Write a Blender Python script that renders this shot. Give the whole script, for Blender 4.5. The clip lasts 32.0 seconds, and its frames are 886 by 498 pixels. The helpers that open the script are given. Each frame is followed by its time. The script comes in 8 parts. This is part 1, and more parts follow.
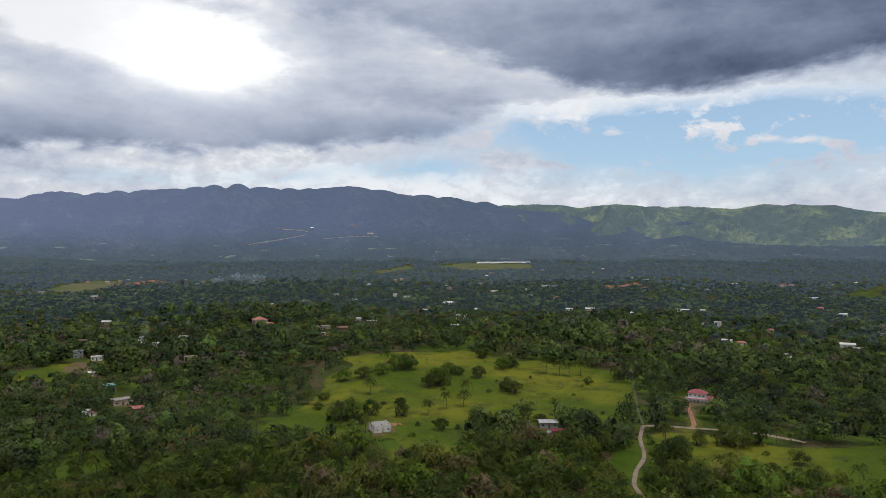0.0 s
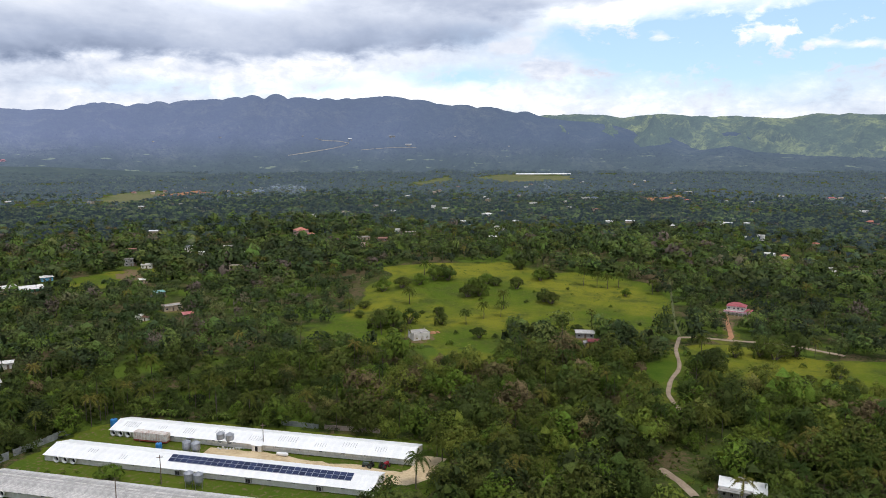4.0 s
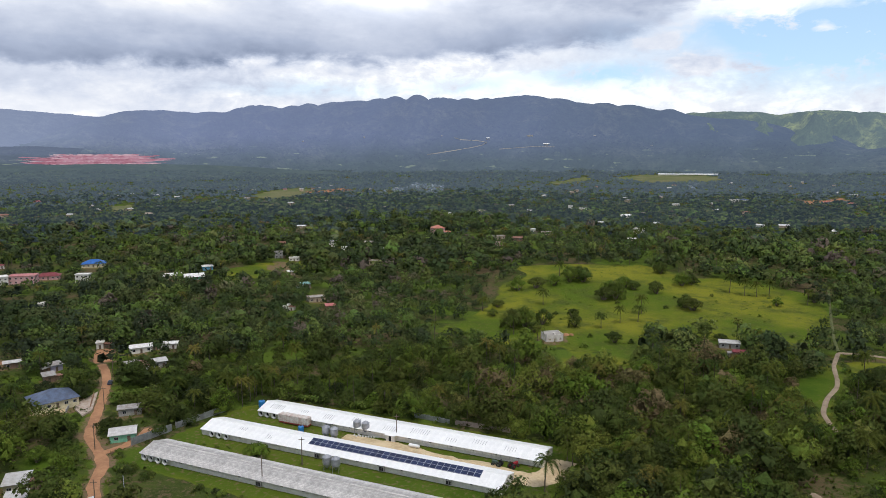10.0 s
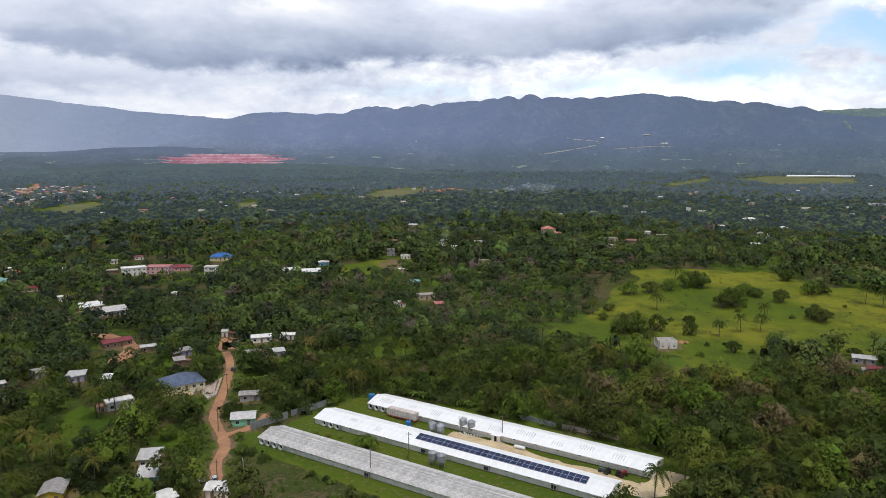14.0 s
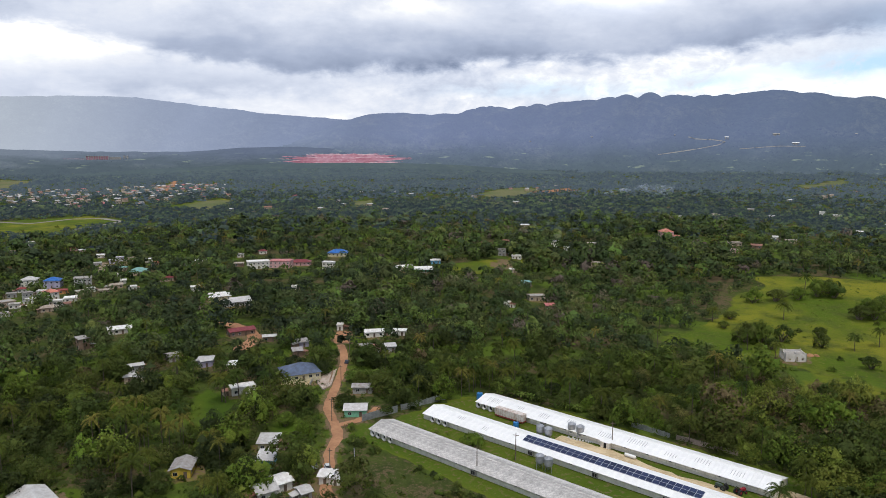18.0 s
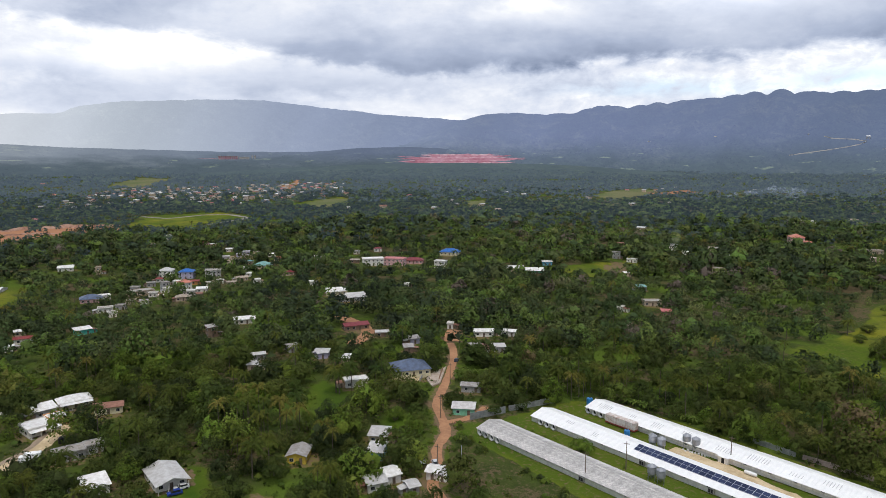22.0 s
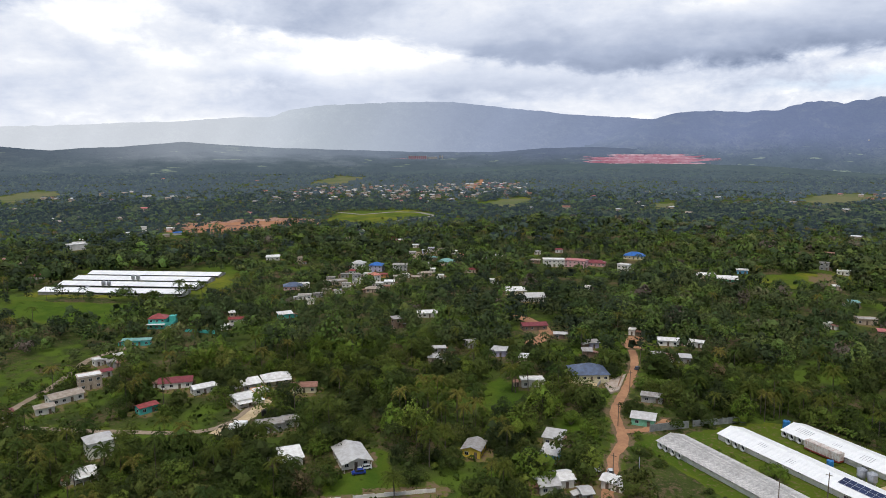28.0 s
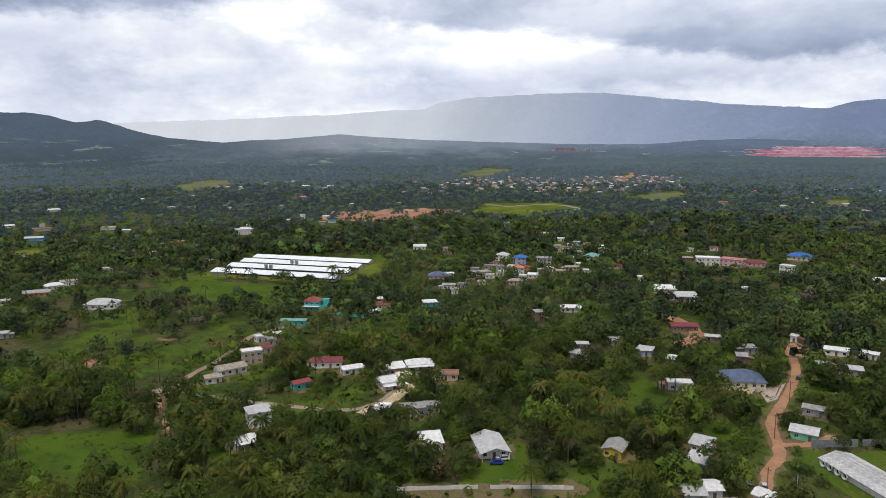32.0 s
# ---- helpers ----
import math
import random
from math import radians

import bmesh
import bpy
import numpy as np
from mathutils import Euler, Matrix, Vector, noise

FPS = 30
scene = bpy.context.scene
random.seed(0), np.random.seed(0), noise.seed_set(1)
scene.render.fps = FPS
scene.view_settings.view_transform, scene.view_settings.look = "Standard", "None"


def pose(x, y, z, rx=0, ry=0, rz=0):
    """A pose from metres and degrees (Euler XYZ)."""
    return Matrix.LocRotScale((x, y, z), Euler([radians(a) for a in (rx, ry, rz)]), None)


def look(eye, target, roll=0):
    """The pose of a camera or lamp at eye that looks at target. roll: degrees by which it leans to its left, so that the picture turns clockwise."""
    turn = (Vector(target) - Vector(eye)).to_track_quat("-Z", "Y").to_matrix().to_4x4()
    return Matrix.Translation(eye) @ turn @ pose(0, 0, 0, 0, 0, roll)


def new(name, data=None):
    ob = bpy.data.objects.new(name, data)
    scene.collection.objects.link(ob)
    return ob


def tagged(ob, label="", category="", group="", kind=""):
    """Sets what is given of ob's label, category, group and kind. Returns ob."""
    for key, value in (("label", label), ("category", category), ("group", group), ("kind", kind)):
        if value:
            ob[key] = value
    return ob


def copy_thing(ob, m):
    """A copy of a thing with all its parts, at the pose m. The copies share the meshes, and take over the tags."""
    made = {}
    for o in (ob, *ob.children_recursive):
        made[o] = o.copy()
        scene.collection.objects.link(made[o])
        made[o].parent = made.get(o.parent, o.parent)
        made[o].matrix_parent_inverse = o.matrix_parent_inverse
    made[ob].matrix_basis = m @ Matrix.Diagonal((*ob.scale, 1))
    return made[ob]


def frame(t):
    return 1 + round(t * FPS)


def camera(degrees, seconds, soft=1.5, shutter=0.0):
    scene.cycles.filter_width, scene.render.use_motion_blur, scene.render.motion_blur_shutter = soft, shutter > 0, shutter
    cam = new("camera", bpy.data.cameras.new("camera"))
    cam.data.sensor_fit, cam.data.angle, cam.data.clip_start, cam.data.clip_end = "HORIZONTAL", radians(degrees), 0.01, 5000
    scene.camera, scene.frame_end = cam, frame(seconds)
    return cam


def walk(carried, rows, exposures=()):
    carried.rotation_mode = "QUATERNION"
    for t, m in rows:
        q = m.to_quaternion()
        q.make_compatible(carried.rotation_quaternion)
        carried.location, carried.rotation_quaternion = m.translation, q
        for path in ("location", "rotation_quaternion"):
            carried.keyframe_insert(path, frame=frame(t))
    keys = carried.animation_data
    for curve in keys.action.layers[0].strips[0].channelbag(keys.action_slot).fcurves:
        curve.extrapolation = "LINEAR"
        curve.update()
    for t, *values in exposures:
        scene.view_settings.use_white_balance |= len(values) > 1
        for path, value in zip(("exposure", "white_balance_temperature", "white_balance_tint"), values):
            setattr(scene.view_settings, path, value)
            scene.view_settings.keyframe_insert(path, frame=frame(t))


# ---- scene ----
EYE_Z = 96.0
cam = camera(64.2, 32.0, soft=0.55)
TURN = [
    (0.0, 0.0, -0.71), (0.5, 0.58, -0.71), (1.0, 0.99, -1.27), (1.5, 1.39, -1.77), (1.7, 1.54, -3.25), (1.8, 1.61, -4.6),
    (2.0, 1.76, -6.52), (2.2, 1.88, -7.45), (2.5, 2.03, -7.85), (3.0, 2.26, -7.86), (3.5, 2.63, -7.87), (4.5, 3.68, -7.88),
    (5.5, 4.89, -7.89), (6.0, 5.63, -7.9), (7.0, 7.72, -7.91), (8.0, 9.84, -7.93), (9.0, 11.98, -7.94), (10.0, 14.13, -7.93),
    (11.0, 16.31, -7.94), (12.0, 18.53, -7.93), (13.0, 20.81, -7.93), (14.0, 23.09, -7.93), (15.5, 26.49, -7.92),
    (17.0, 29.89, -7.92), (18.0, 32.18, -7.94), (19.0, 34.47, -7.95), (20.0, 36.74, -7.93), (21.0, 39.02, -7.92),
    (22.0, 41.29, -7.92), (23.0, 43.56, -7.92), (24.0, 45.82, -7.91), (25.0, 48.09, -7.91), (25.5, 49.28, -7.91),
    (26.5, 51.82, -7.92), (27.5, 54.55, -7.92), (28.0, 56.04, -7.91), (29.0, 58.97, -7.92), (30.0, 61.89, -7.92), (31.0, 64.86, -7.91),
    (31.5, 66.32, -7.92), (31.7, 66.92, -7.96), (31.85, 67.37, -8.2), (32.0, 67.82, -8.54)]
walk(cam, [(t, pose(0, 0, EYE_Z, 90 + pitch, 0, yaw)) for t, yaw, pitch in TURN],
     exposures=[(0.0, -0.38), (1.4, -0.33), (2.2, -0.1), (2.8, 0.12), (3.6, 0.12), (5.4, 0.02), (20.0, 0.03), (32.0, 0.02)])

# ---- node helpers ----


def node(nt, kind, **props):
    n = nt.nodes.new(kind)
    for key, value in props.items():
        setattr(n, key, value)
    return n


def feed(nt, socket, value):
    if isinstance(value, bpy.types.NodeSocket):
        nt.links.new(value, socket)
    elif value is not None:
        socket.default_value = value


def calc(nt, op, a, b=None, c=None, clamp=False):
    n = node(nt, "ShaderNodeMath", operation=op, use_clamp=clamp)
    for s, v in zip(n.inputs, (a, b, c)):
        feed(nt, s, v)
    return n.outputs[0]


def blend(nt, fac, a, b):
    n = node(nt, "ShaderNodeMix", data_type="RGBA")
    feed(nt, n.inputs[0], fac)
    for s, v in ((n.inputs[6], a), (n.inputs[7], b)):
        feed(nt, s, (*v, 1) if isinstance(v, tuple) else v)
    return n.outputs[2]


def grain(nt, vector, scale, detail=4, rough=0.55, warp=0.0):
    n = node(nt, "ShaderNodeTexNoise")
    feed(nt, n.inputs["Vector"], vector)
    n.inputs["Scale"].default_value, n.inputs["Detail"].default_value = scale, detail
    n.inputs["Roughness"].default_value, n.inputs["Distortion"].default_value = rough, warp
    return n.outputs["Fac"]


def span(nt, value, lo, hi, to_lo=0.0, to_hi=1.0):
    n = node(nt, "ShaderNodeMapRange", interpolation_type="SMOOTHSTEP")
    for s, v in zip(n.inputs, (value, lo, hi, to_lo, to_hi)):
        feed(nt, s, v)
    return n.outputs[0]


# ---- sky: broken cloud over a blue tropical sky ----
world = bpy.data.worlds.new("cloudy_sky")
scene.world = world
world.use_nodes = True
SUN_AZ, SUN_EL = -138.0, 68.0


def way_to(az, el):
    a, e = radians(az), radians(el)
    return Vector((-math.sin(a) * math.cos(e), math.cos(a) * math.cos(e), math.sin(e)))


def along_sky(nt, az, stops, scale=20.0):
    """A value that changes smoothly with the azimuth; stops are (azimuth, value)."""
    n = node(nt, "ShaderNodeValToRGB")
    nt.links.new(calc(nt, "MULTIPLY_ADD", az, 1 / 160, 0.3125, clamp=True), n.inputs[0])
    ramp = n.color_ramp
    ramp.interpolation = "EASE"
    stops = sorted(stops)
    for k, (a, v) in enumerate((stops[0], stops[-1])):
        ramp.elements[k].position, ramp.elements[k].color = a / 160 + 0.3125, (v / scale,) * 3 + (1,)
    for a, v in stops[1:-1]:
        ramp.elements.new(a / 160 + 0.3125).color = (v / scale,) * 3 + (1,)
    return calc(nt, "MULTIPLY", n.outputs[0], scale)


def make_sky():
    nt = world.node_tree
    nt.nodes.clear()
    sky = node(nt, "ShaderNodeTexSky", sky_type="NISHITA", sun_disc=False, sun_elevation=radians(SUN_EL),
               sun_rotation=radians(-SUN_AZ), altitude=200.0, dust_density=0.2, ozone_density=3.0)
    blue = node(nt, "ShaderNodeVectorMath", operation="SCALE")
    nt.links.new(sky.outputs[0], blue.inputs[0])
    blue.inputs["Scale"].default_value = 0.15
    d = node(nt, "ShaderNodeTexCoord").outputs["Generated"]
    xyz = node(nt, "ShaderNodeSeparateXYZ")
    nt.links.new(d, xyz.inputs[0])
    x, y, z = xyz.outputs

    def stretched(tall):
        n = node(nt, "ShaderNodeVectorMath", operation="MULTIPLY")
        nt.links.new(d, n.inputs[0])
        n.inputs[1].default_value = (1.0, 1.0, tall)
        return n.outputs[0]

    broad = grain(nt, stretched(3.2), 3.0, 6, 0.55, 0.3)
    mid = grain(nt, stretched(3.0), 6.5, 8, 0.58, 0.2)
    puff = grain(nt, stretched(1.9), 19.0, 8, 0.6, 0.3)
    fluff = grain(nt, stretched(1.5), 42.0, 6, 0.6, 0.2)
    # azimuth and elevation in degrees, with wandering outlines
    az0 = calc(nt, "MULTIPLY", calc(nt, "ARCTAN2", calc(nt, "MULTIPLY", x, -1.0), y), 57.296)
    el0 = calc(nt, "MULTIPLY", calc(nt, "ARCSINE", z), 57.296)
    az = calc(nt, "ADD", az0, calc(nt, "MULTIPLY", calc(nt, "SUBTRACT", puff, 0.5), 7.0))
    lift = calc(nt, "ADD", calc(nt, "MULTIPLY", calc(nt, "SUBTRACT", mid, 0.5), 2.6), calc(nt, "MULTIPLY", calc(nt, "SUBTRACT", puff, 0.5), 1.6))
    el = calc(nt, "ADD", el0, lift)

    def spot(a, e, wide, high):
        p = calc(nt, "DIVIDE", calc(nt, "SUBTRACT", az, a), wide)
        q = calc(nt, "DIVIDE", calc(nt, "SUBTRACT", el, e), high)
        return calc(nt, "EXPONENT", calc(nt, "MULTIPLY", calc(nt, "ADD", calc(nt, "MULTIPLY", p, p), calc(nt, "MULTIPLY", q, q)), -1.0))

    def bank(edge, amount, fade, sharp):
        """A cloud bank with a firm dark underside at a changing elevation, paler higher up."""
        h = calc(nt, "SUBTRACT", el, along_sky(nt, az0, edge))
        body = calc(nt, "MULTIPLY", span(nt, h, -0.3, sharp), calc(nt, "EXPONENT", calc(nt, "MULTIPLY", calc(nt, "MAXIMUM", h, 0.0), -1.0 / fade)))
        return calc(nt, "MULTIPLY", body, along_sky(nt, az0, amount, 1.0)), h

    # thickness of the cloud layer: grey where thick, white where thin
    thick = calc(nt, "ADD", calc(nt, "MULTIPLY", span(nt, broad, 0.34, 0.68), 0.22), calc(nt, "MULTIPLY", span(nt, mid, 0.35, 0.68), 0.14))
    thick = calc(nt, "ADD", thick, calc(nt, "MULTIPLY", span(nt, el, 14.0, 30.0), 0.2))
    long_bank, over = bank(LONG_EDGE, LONG_AMOUNT, 3.0, 0.9)
    east_bank, _ = bank(EAST_EDGE, EAST_AMOUNT, 16.0, 1.3)
    west_bank, _ = bank(WEST_EDGE, WEST_AMOUNT, 9.0, 1.2)
    # below the long bank the far cloud is thin and white
    thick = calc(nt, "MULTIPLY", thick, calc(nt, "MAXIMUM", span(nt, over, -0.6, 0.6, 0.62, 1.0), span(nt, az0, 18.0, 34.0, 0.0, 0.85)))
    for extra in (long_bank, east_bank, west_bank):
        thick = calc(nt, "ADD", thick, extra)
    for a, e, wide, high, amount in CLOUD_MASSES:
        thick = calc(nt, "ADD", thick, calc(nt, "MULTIPLY", spot(a, e, wide, high), amount))
    ripple = calc(nt, "ADD", calc(nt, "MULTIPLY", calc(nt, "SUBTRACT", puff, 0.5), 0.26), calc(nt, "MULTIPLY", calc(nt, "SUBTRACT", fluff, 0.5), 0.12))
    # heaped cumulus low over the northern mountains
    heap = calc(nt, "MULTIPLY", span(nt, el0, 8.5, 6.0), span(nt, az0, 44.0, 28.0))
    thick = calc(nt, "ADD", thick, calc(nt, "MULTIPLY", heap, 0.05))
    ripple = calc(nt, "MULTIPLY", ripple, calc(nt, "MULTIPLY_ADD", heap, 1.6, 1.0))
    thick = calc(nt, "ADD", thick, ripple, clamp=True)
    tone = node(nt, "ShaderNodeValToRGB")
    nt.links.new(thick, tone.inputs[0])
    ramp = tone.color_ramp
    ramp.elements[0].position, ramp.elements[0].color = 0.0, (1.12, 1.14, 1.18, 1)
    ramp.elements[1].position, ramp.elements[1].color = 1.0, (0.105, 0.140, 0.225, 1)
    for p, c in ((0.11, (0.87, 0.90, 0.97, 1)), (0.25, (0.69, 0.745, 0.87, 1)), (0.5, (0.43, 0.495, 0.645, 1)), (0.75, (0.245, 0.30, 0.43, 1))):
        ramp.elements.new(p).color = c
    gap = 0.0
    for a, e, wide, high, amount in BLUE_GAPS:
        gap = calc(nt, "ADD", calc(nt, "MULTIPLY", spot(a, e, wide, high), amount), gap)
    gap = calc(nt, "MULTIPLY", gap, span(nt, calc(nt, "ADD", calc(nt, "MULTIPLY", puff, 0.7), calc(nt, "MULTIPLY", fluff, 0.3)), 0.66, 0.5))
    for a, e, wide, high in PUFFS:
        gap = calc(nt, "SUBTRACT", gap, calc(nt, "MULTIPLY", spot(a, e, wide, high), 1.6))
    gap = calc(nt, "MULTIPLY", gap, calc(nt, "SUBTRACT", 1.0, calc(nt, "MULTIPLY", east_bank, 2.5, clamp=True)))
    pale = blend(nt, 0.55, blue.outputs[0], (0.56, 0.80, 1.06))
    veil = blend(nt, calc(nt, "MULTIPLY", gap, 1.0, clamp=True), tone.outputs[0], pale)
    glare = calc(nt, "ADD", calc(nt, "MULTIPLY", spot(19, 14.0, 6, 2.8), 0.4), calc(nt, "MULTIPLY", spot(67, 6.7, 6, 1.6), 0.06))
    lit = node(nt, "ShaderNodeVectorMath", operation="SCALE")
    nt.links.new(veil, lit.inputs[0])
    nt.links.new(calc(nt, "ADD", glare, 1.0), lit.inputs["Scale"])
    out = node(nt, "ShaderNodeOutputWorld")
    bg = node(nt, "ShaderNodeBackground")
    nt.links.new(lit.outputs[0], bg.inputs[0])
    bg.inputs[1].default_value = 1.0
    nt.links.new(bg.outputs[0], out.inputs[0])


# the long grey bank over the mountains, the dark mass in the east and the one in the west:
# elevation of the underside and thickness, over the azimuth left of north
LONG_EDGE = [(-12, 11.4), (-5, 9.9), (3, 8.1), (8, 7.2), (12, 6.9), (20, 6.8), (28, 6.7), (35, 6.0), (42, 5.7), (48, 6.2), (55, 7.1), (62, 8.1), (70, 8.6), (78, 10.5)]
LONG_AMOUNT = [(-10, 0.1), (-3, 0.28), (5, 0.46), (11, 0.6), (18, 0.42), (28, 0.62), (38, 0.54), (45, 0.5), (55, 0.42), (62, 0.38), (70, 0.25), (80, 0.0)]
EAST_EDGE = [(-50, 14.0), (-32, 12.4), (-25, 11.3), (-19, 10.7), (-15, 10.8), (-11, 11.8), (-7, 13.0), (-2, 14.3), (6, 17.0)]
EAST_AMOUNT = [(-50, 0.5), (-30, 0.74), (-12, 0.7), (-6, 0.52), (0, 0.34), (8, 0.16), (16, 0.0)]
WEST_EDGE = [(78, 12.5), (84, 10.2), (90, 9.0), (100, 8.6), (110, 9.0)]
WEST_AMOUNT = [(76, 0.0), (82, 0.2), (88, 0.5), (100, 0.56), (110, 0.4)]
# azimuth and elevation of other masses and gaps, width and height in degrees, thickness
CLOUD_MASSES = [(18, 13.6, 5.0, 2.2, -0.62), (25, 15.2, 6, 2.0, -0.5), (32, 17.2, 7, 1.6, -0.6), (14, 4.5, 26, 1.2, -0.1), (34, 10.8, 4, 1.0, -0.22), (68, 7.0, 11, 2.2, -0.17), (-16, 10.2, 20, 0.7, -0.3), (72, 5.5, 4, 0.9, 0.2),
                (96, 6.2, 6, 1.6, 0.22), (88, 3.6, 14, 1.8, 0.08), (50, 5.0, 8, 0.9, 0.16), (58, 4.6, 26, 3.0, 0.08), (36, 4.6, 14, 2.0, 0.07)]
BLUE_GAPS = [(-14, 8.4, 10, 1.5, 1.3), (-28, 8.4, 12, 2.1, 1.5), (-18, 6.4, 15, 1.5, 0.8), (-20, 4.6, 16, 1.6, 0.35), (2, 5.6, 5, 0.8, 0.9), (12, 4.9, 4, 0.6, 0.6), (24, 4.6, 6, 0.6, 0.5)]
PUFFS = [(-13.9, 8.4, 1.3, 0.45), (-20.4, 8.1, 2.2, 0.6), (-24.2, 7.4, 1.6, 0.5), (-27.5, 7.0, 1.9, 0.4), (-5.5, 6.4, 2.2, 0.7), (-3, 8.2, 1.5, 0.5)]
make_sky()
sun = new("sun", bpy.data.lights.new("sun", "SUN"))
sun.data.energy, sun.data.angle, sun.data.color = 1.9, radians(22), (1.0, 0.95, 0.86)
sun.matrix_world = look(way_to(SUN_AZ, SUN_EL) * 300, (0, 0, 0))

# ---- materials ----


def surface(name, light, dark, scale=1.0, rough=0.8, metal=0.0, bump=0.2, fine=8.0, spread=0.25, world_space=False, streaks=0.0, gloss=0.3):
    """Weathered surface: two colours mixed by coarse stains and fine grain, a little brighter or darker from object to object."""
    m = bpy.data.materials.new(name)
    m.use_nodes = True
    nt = m.node_tree
    b = nt.nodes["Principled BSDF"]
    if world_space:
        v = node(nt, "ShaderNodeNewGeometry").outputs["Position"]
    else:
        v = node(nt, "ShaderNodeTexCoord").outputs["Object"]
    coarse, small = grain(nt, v, scale, 5), grain(nt, v, scale * fine, 3)
    f = calc(nt, "ADD", calc(nt, "MULTIPLY", coarse, 0.65), calc(nt, "MULTIPLY", small, 0.35))
    col = blend(nt, span(nt, f, 0.36, 0.64), light, dark)
    if streaks:
        w = node(nt, "ShaderNodeTexWave", wave_type="BANDS", bands_direction="X")
        nt.links.new(v, w.inputs["Vector"])
        w.inputs["Scale"].default_value, w.inputs["Distortion"].default_value = streaks, 0.6
        col = blend(nt, calc(nt, "MULTIPLY", w.outputs["Fac"], 0.25), col, dark)
    hsv = node(nt, "ShaderNodeHueSaturation")
    nt.links.new(col, hsv.inputs["Color"])
    rnd = node(nt, "ShaderNodeObjectInfo").outputs["Random"]
    nt.links.new(calc(nt, "MULTIPLY_ADD", rnd, spread, 1 - spread / 2), hsv.inputs["Value"])
    nt.links.new(hsv.outputs[0], b.inputs["Base Color"])
    b.inputs["Roughness"].default_value, b.inputs["Metallic"].default_value = rough, metal
    b.inputs["Specular IOR Level"].default_value = gloss
    if bump:
        k = node(nt, "ShaderNodeBump")
        k.inputs["Strength"].default_value, k.inputs["Distance"].default_value = bump, 0.05
        nt.links.new(small, k.inputs["Height"])
        nt.links.new(k.outputs[0], b.inputs["Normal"])
    return m


def leafy(name, greens, attribute=True, wide=0.02, haze_glow=None, contrast=0.5, rounded=True, leaf=2.0, fleck_by=3.2, toss=0.6):
    """Foliage: a colour picked tree by tree, mottled leaf by leaf; far haze is added as emission."""
    m = bpy.data.materials.new(name)
    m.use_nodes = True
    nt = m.node_tree
    b = nt.nodes["Principled BSDF"]
    if attribute:
        pick = node(nt, "ShaderNodeAttribute", attribute_name="tint").outputs["Fac"]
    else:
        pick = calc(nt, "MULTIPLY_ADD", node(nt, "ShaderNodeObjectInfo").outputs["Random"], 0.58, 0.22)
    tone = node(nt, "ShaderNodeValToRGB")
    nt.links.new(pick, tone.inputs[0])
    ramp = tone.color_ramp
    ramp.elements[0].color, ramp.elements[1].color = (*greens[0], 1), (*greens[-1], 1)
    for i, g in enumerate(greens[1:-1]):
        ramp.elements.new((i + 1) / (len(greens) - 1) * 1.12).color = (*g, 1)
    isle = node(nt, "ShaderNodeNewGeometry").outputs["Random Per Island"]
    pos = node(nt, "ShaderNodeNewGeometry").outputs["Position"]
    patch = grain(nt, pos, wide, 3)
    hsv = node(nt, "ShaderNodeHueSaturation")
    nt.links.new(tone.outputs[0], hsv.inputs["Color"])
    fleck = node(nt, "ShaderNodeTexNoise")
    nt.links.new(pos, fleck.inputs["Vector"])
    fleck.inputs["Scale"].default_value, fleck.inputs["Detail"].default_value, fleck.inputs["Roughness"].default_value = leaf, 5.0, 0.78
    val = calc(nt, "ADD", calc(nt, "MULTIPLY", isle, contrast), calc(nt, "MULTIPLY", patch, 1.2))
    val = calc(nt, "ADD", val, calc(nt, "MULTIPLY", calc(nt, "SUBTRACT", fleck.outputs["Fac"], 0.5), fleck_by))
    nt.links.new(calc(nt, "MAXIMUM", calc(nt, "ADD", val, 0.39 - contrast / 2), 0.25), hsv.inputs["Value"])
    nt.links.new(calc(nt, "MULTIPLY_ADD", isle, 0.03, 0.485), hsv.inputs["Hue"])
    hsv.inputs["Saturation"].default_value = 1.0
    nt.links.new(hsv.outputs[0], b.inputs["Base Color"])
    b.inputs["Roughness"].default_value = 0.7
    b.inputs["Specular IOR Level"].default_value = 0.06
    if rounded:
        # leaves are lit as part of the rounded mass that they belong to
        out = node(nt, "ShaderNodeAttribute", attribute_name="outward").outputs["Vector"]
        if not attribute:
            turn = node(nt, "ShaderNodeVectorTransform", vector_type="NORMAL", convert_from="OBJECT", convert_to="WORLD")
            nt.links.new(out, turn.inputs[0])
            out = turn.outputs[0]
        own = node(nt, "ShaderNodeVectorMath", operation="SCALE")
        nt.links.new(node(nt, "ShaderNodeNewGeometry").outputs["Normal"], own.inputs[0])
        own.inputs["Scale"].default_value = 0.14
        both = node(nt, "ShaderNodeVectorMath", operation="ADD")
        nt.links.new(out, both.inputs[0])
        nt.links.new(own.outputs[0], both.inputs[1])
        ruffle = node(nt, "ShaderNodeVectorMath", operation="MULTIPLY_ADD")
        nt.links.new(fleck.outputs["Color"], ruffle.inputs[0])
        ruffle.inputs[1].default_value, ruffle.inputs[2].default_value = (2 * toss,) * 3, (-toss,) * 3
        tossed = node(nt, "ShaderNodeVectorMath", operation="ADD")
        nt.links.new(both.outputs[0], tossed.inputs[0])
        nt.links.new(ruffle.outputs[0], tossed.inputs[1])
        both = tossed
        unit = node(nt, "ShaderNodeVectorMath", operation="NORMALIZE")
        nt.links.new(both.outputs[0], unit.inputs[0])
        nt.links.new(unit.outputs[0], b.inputs["Normal"])
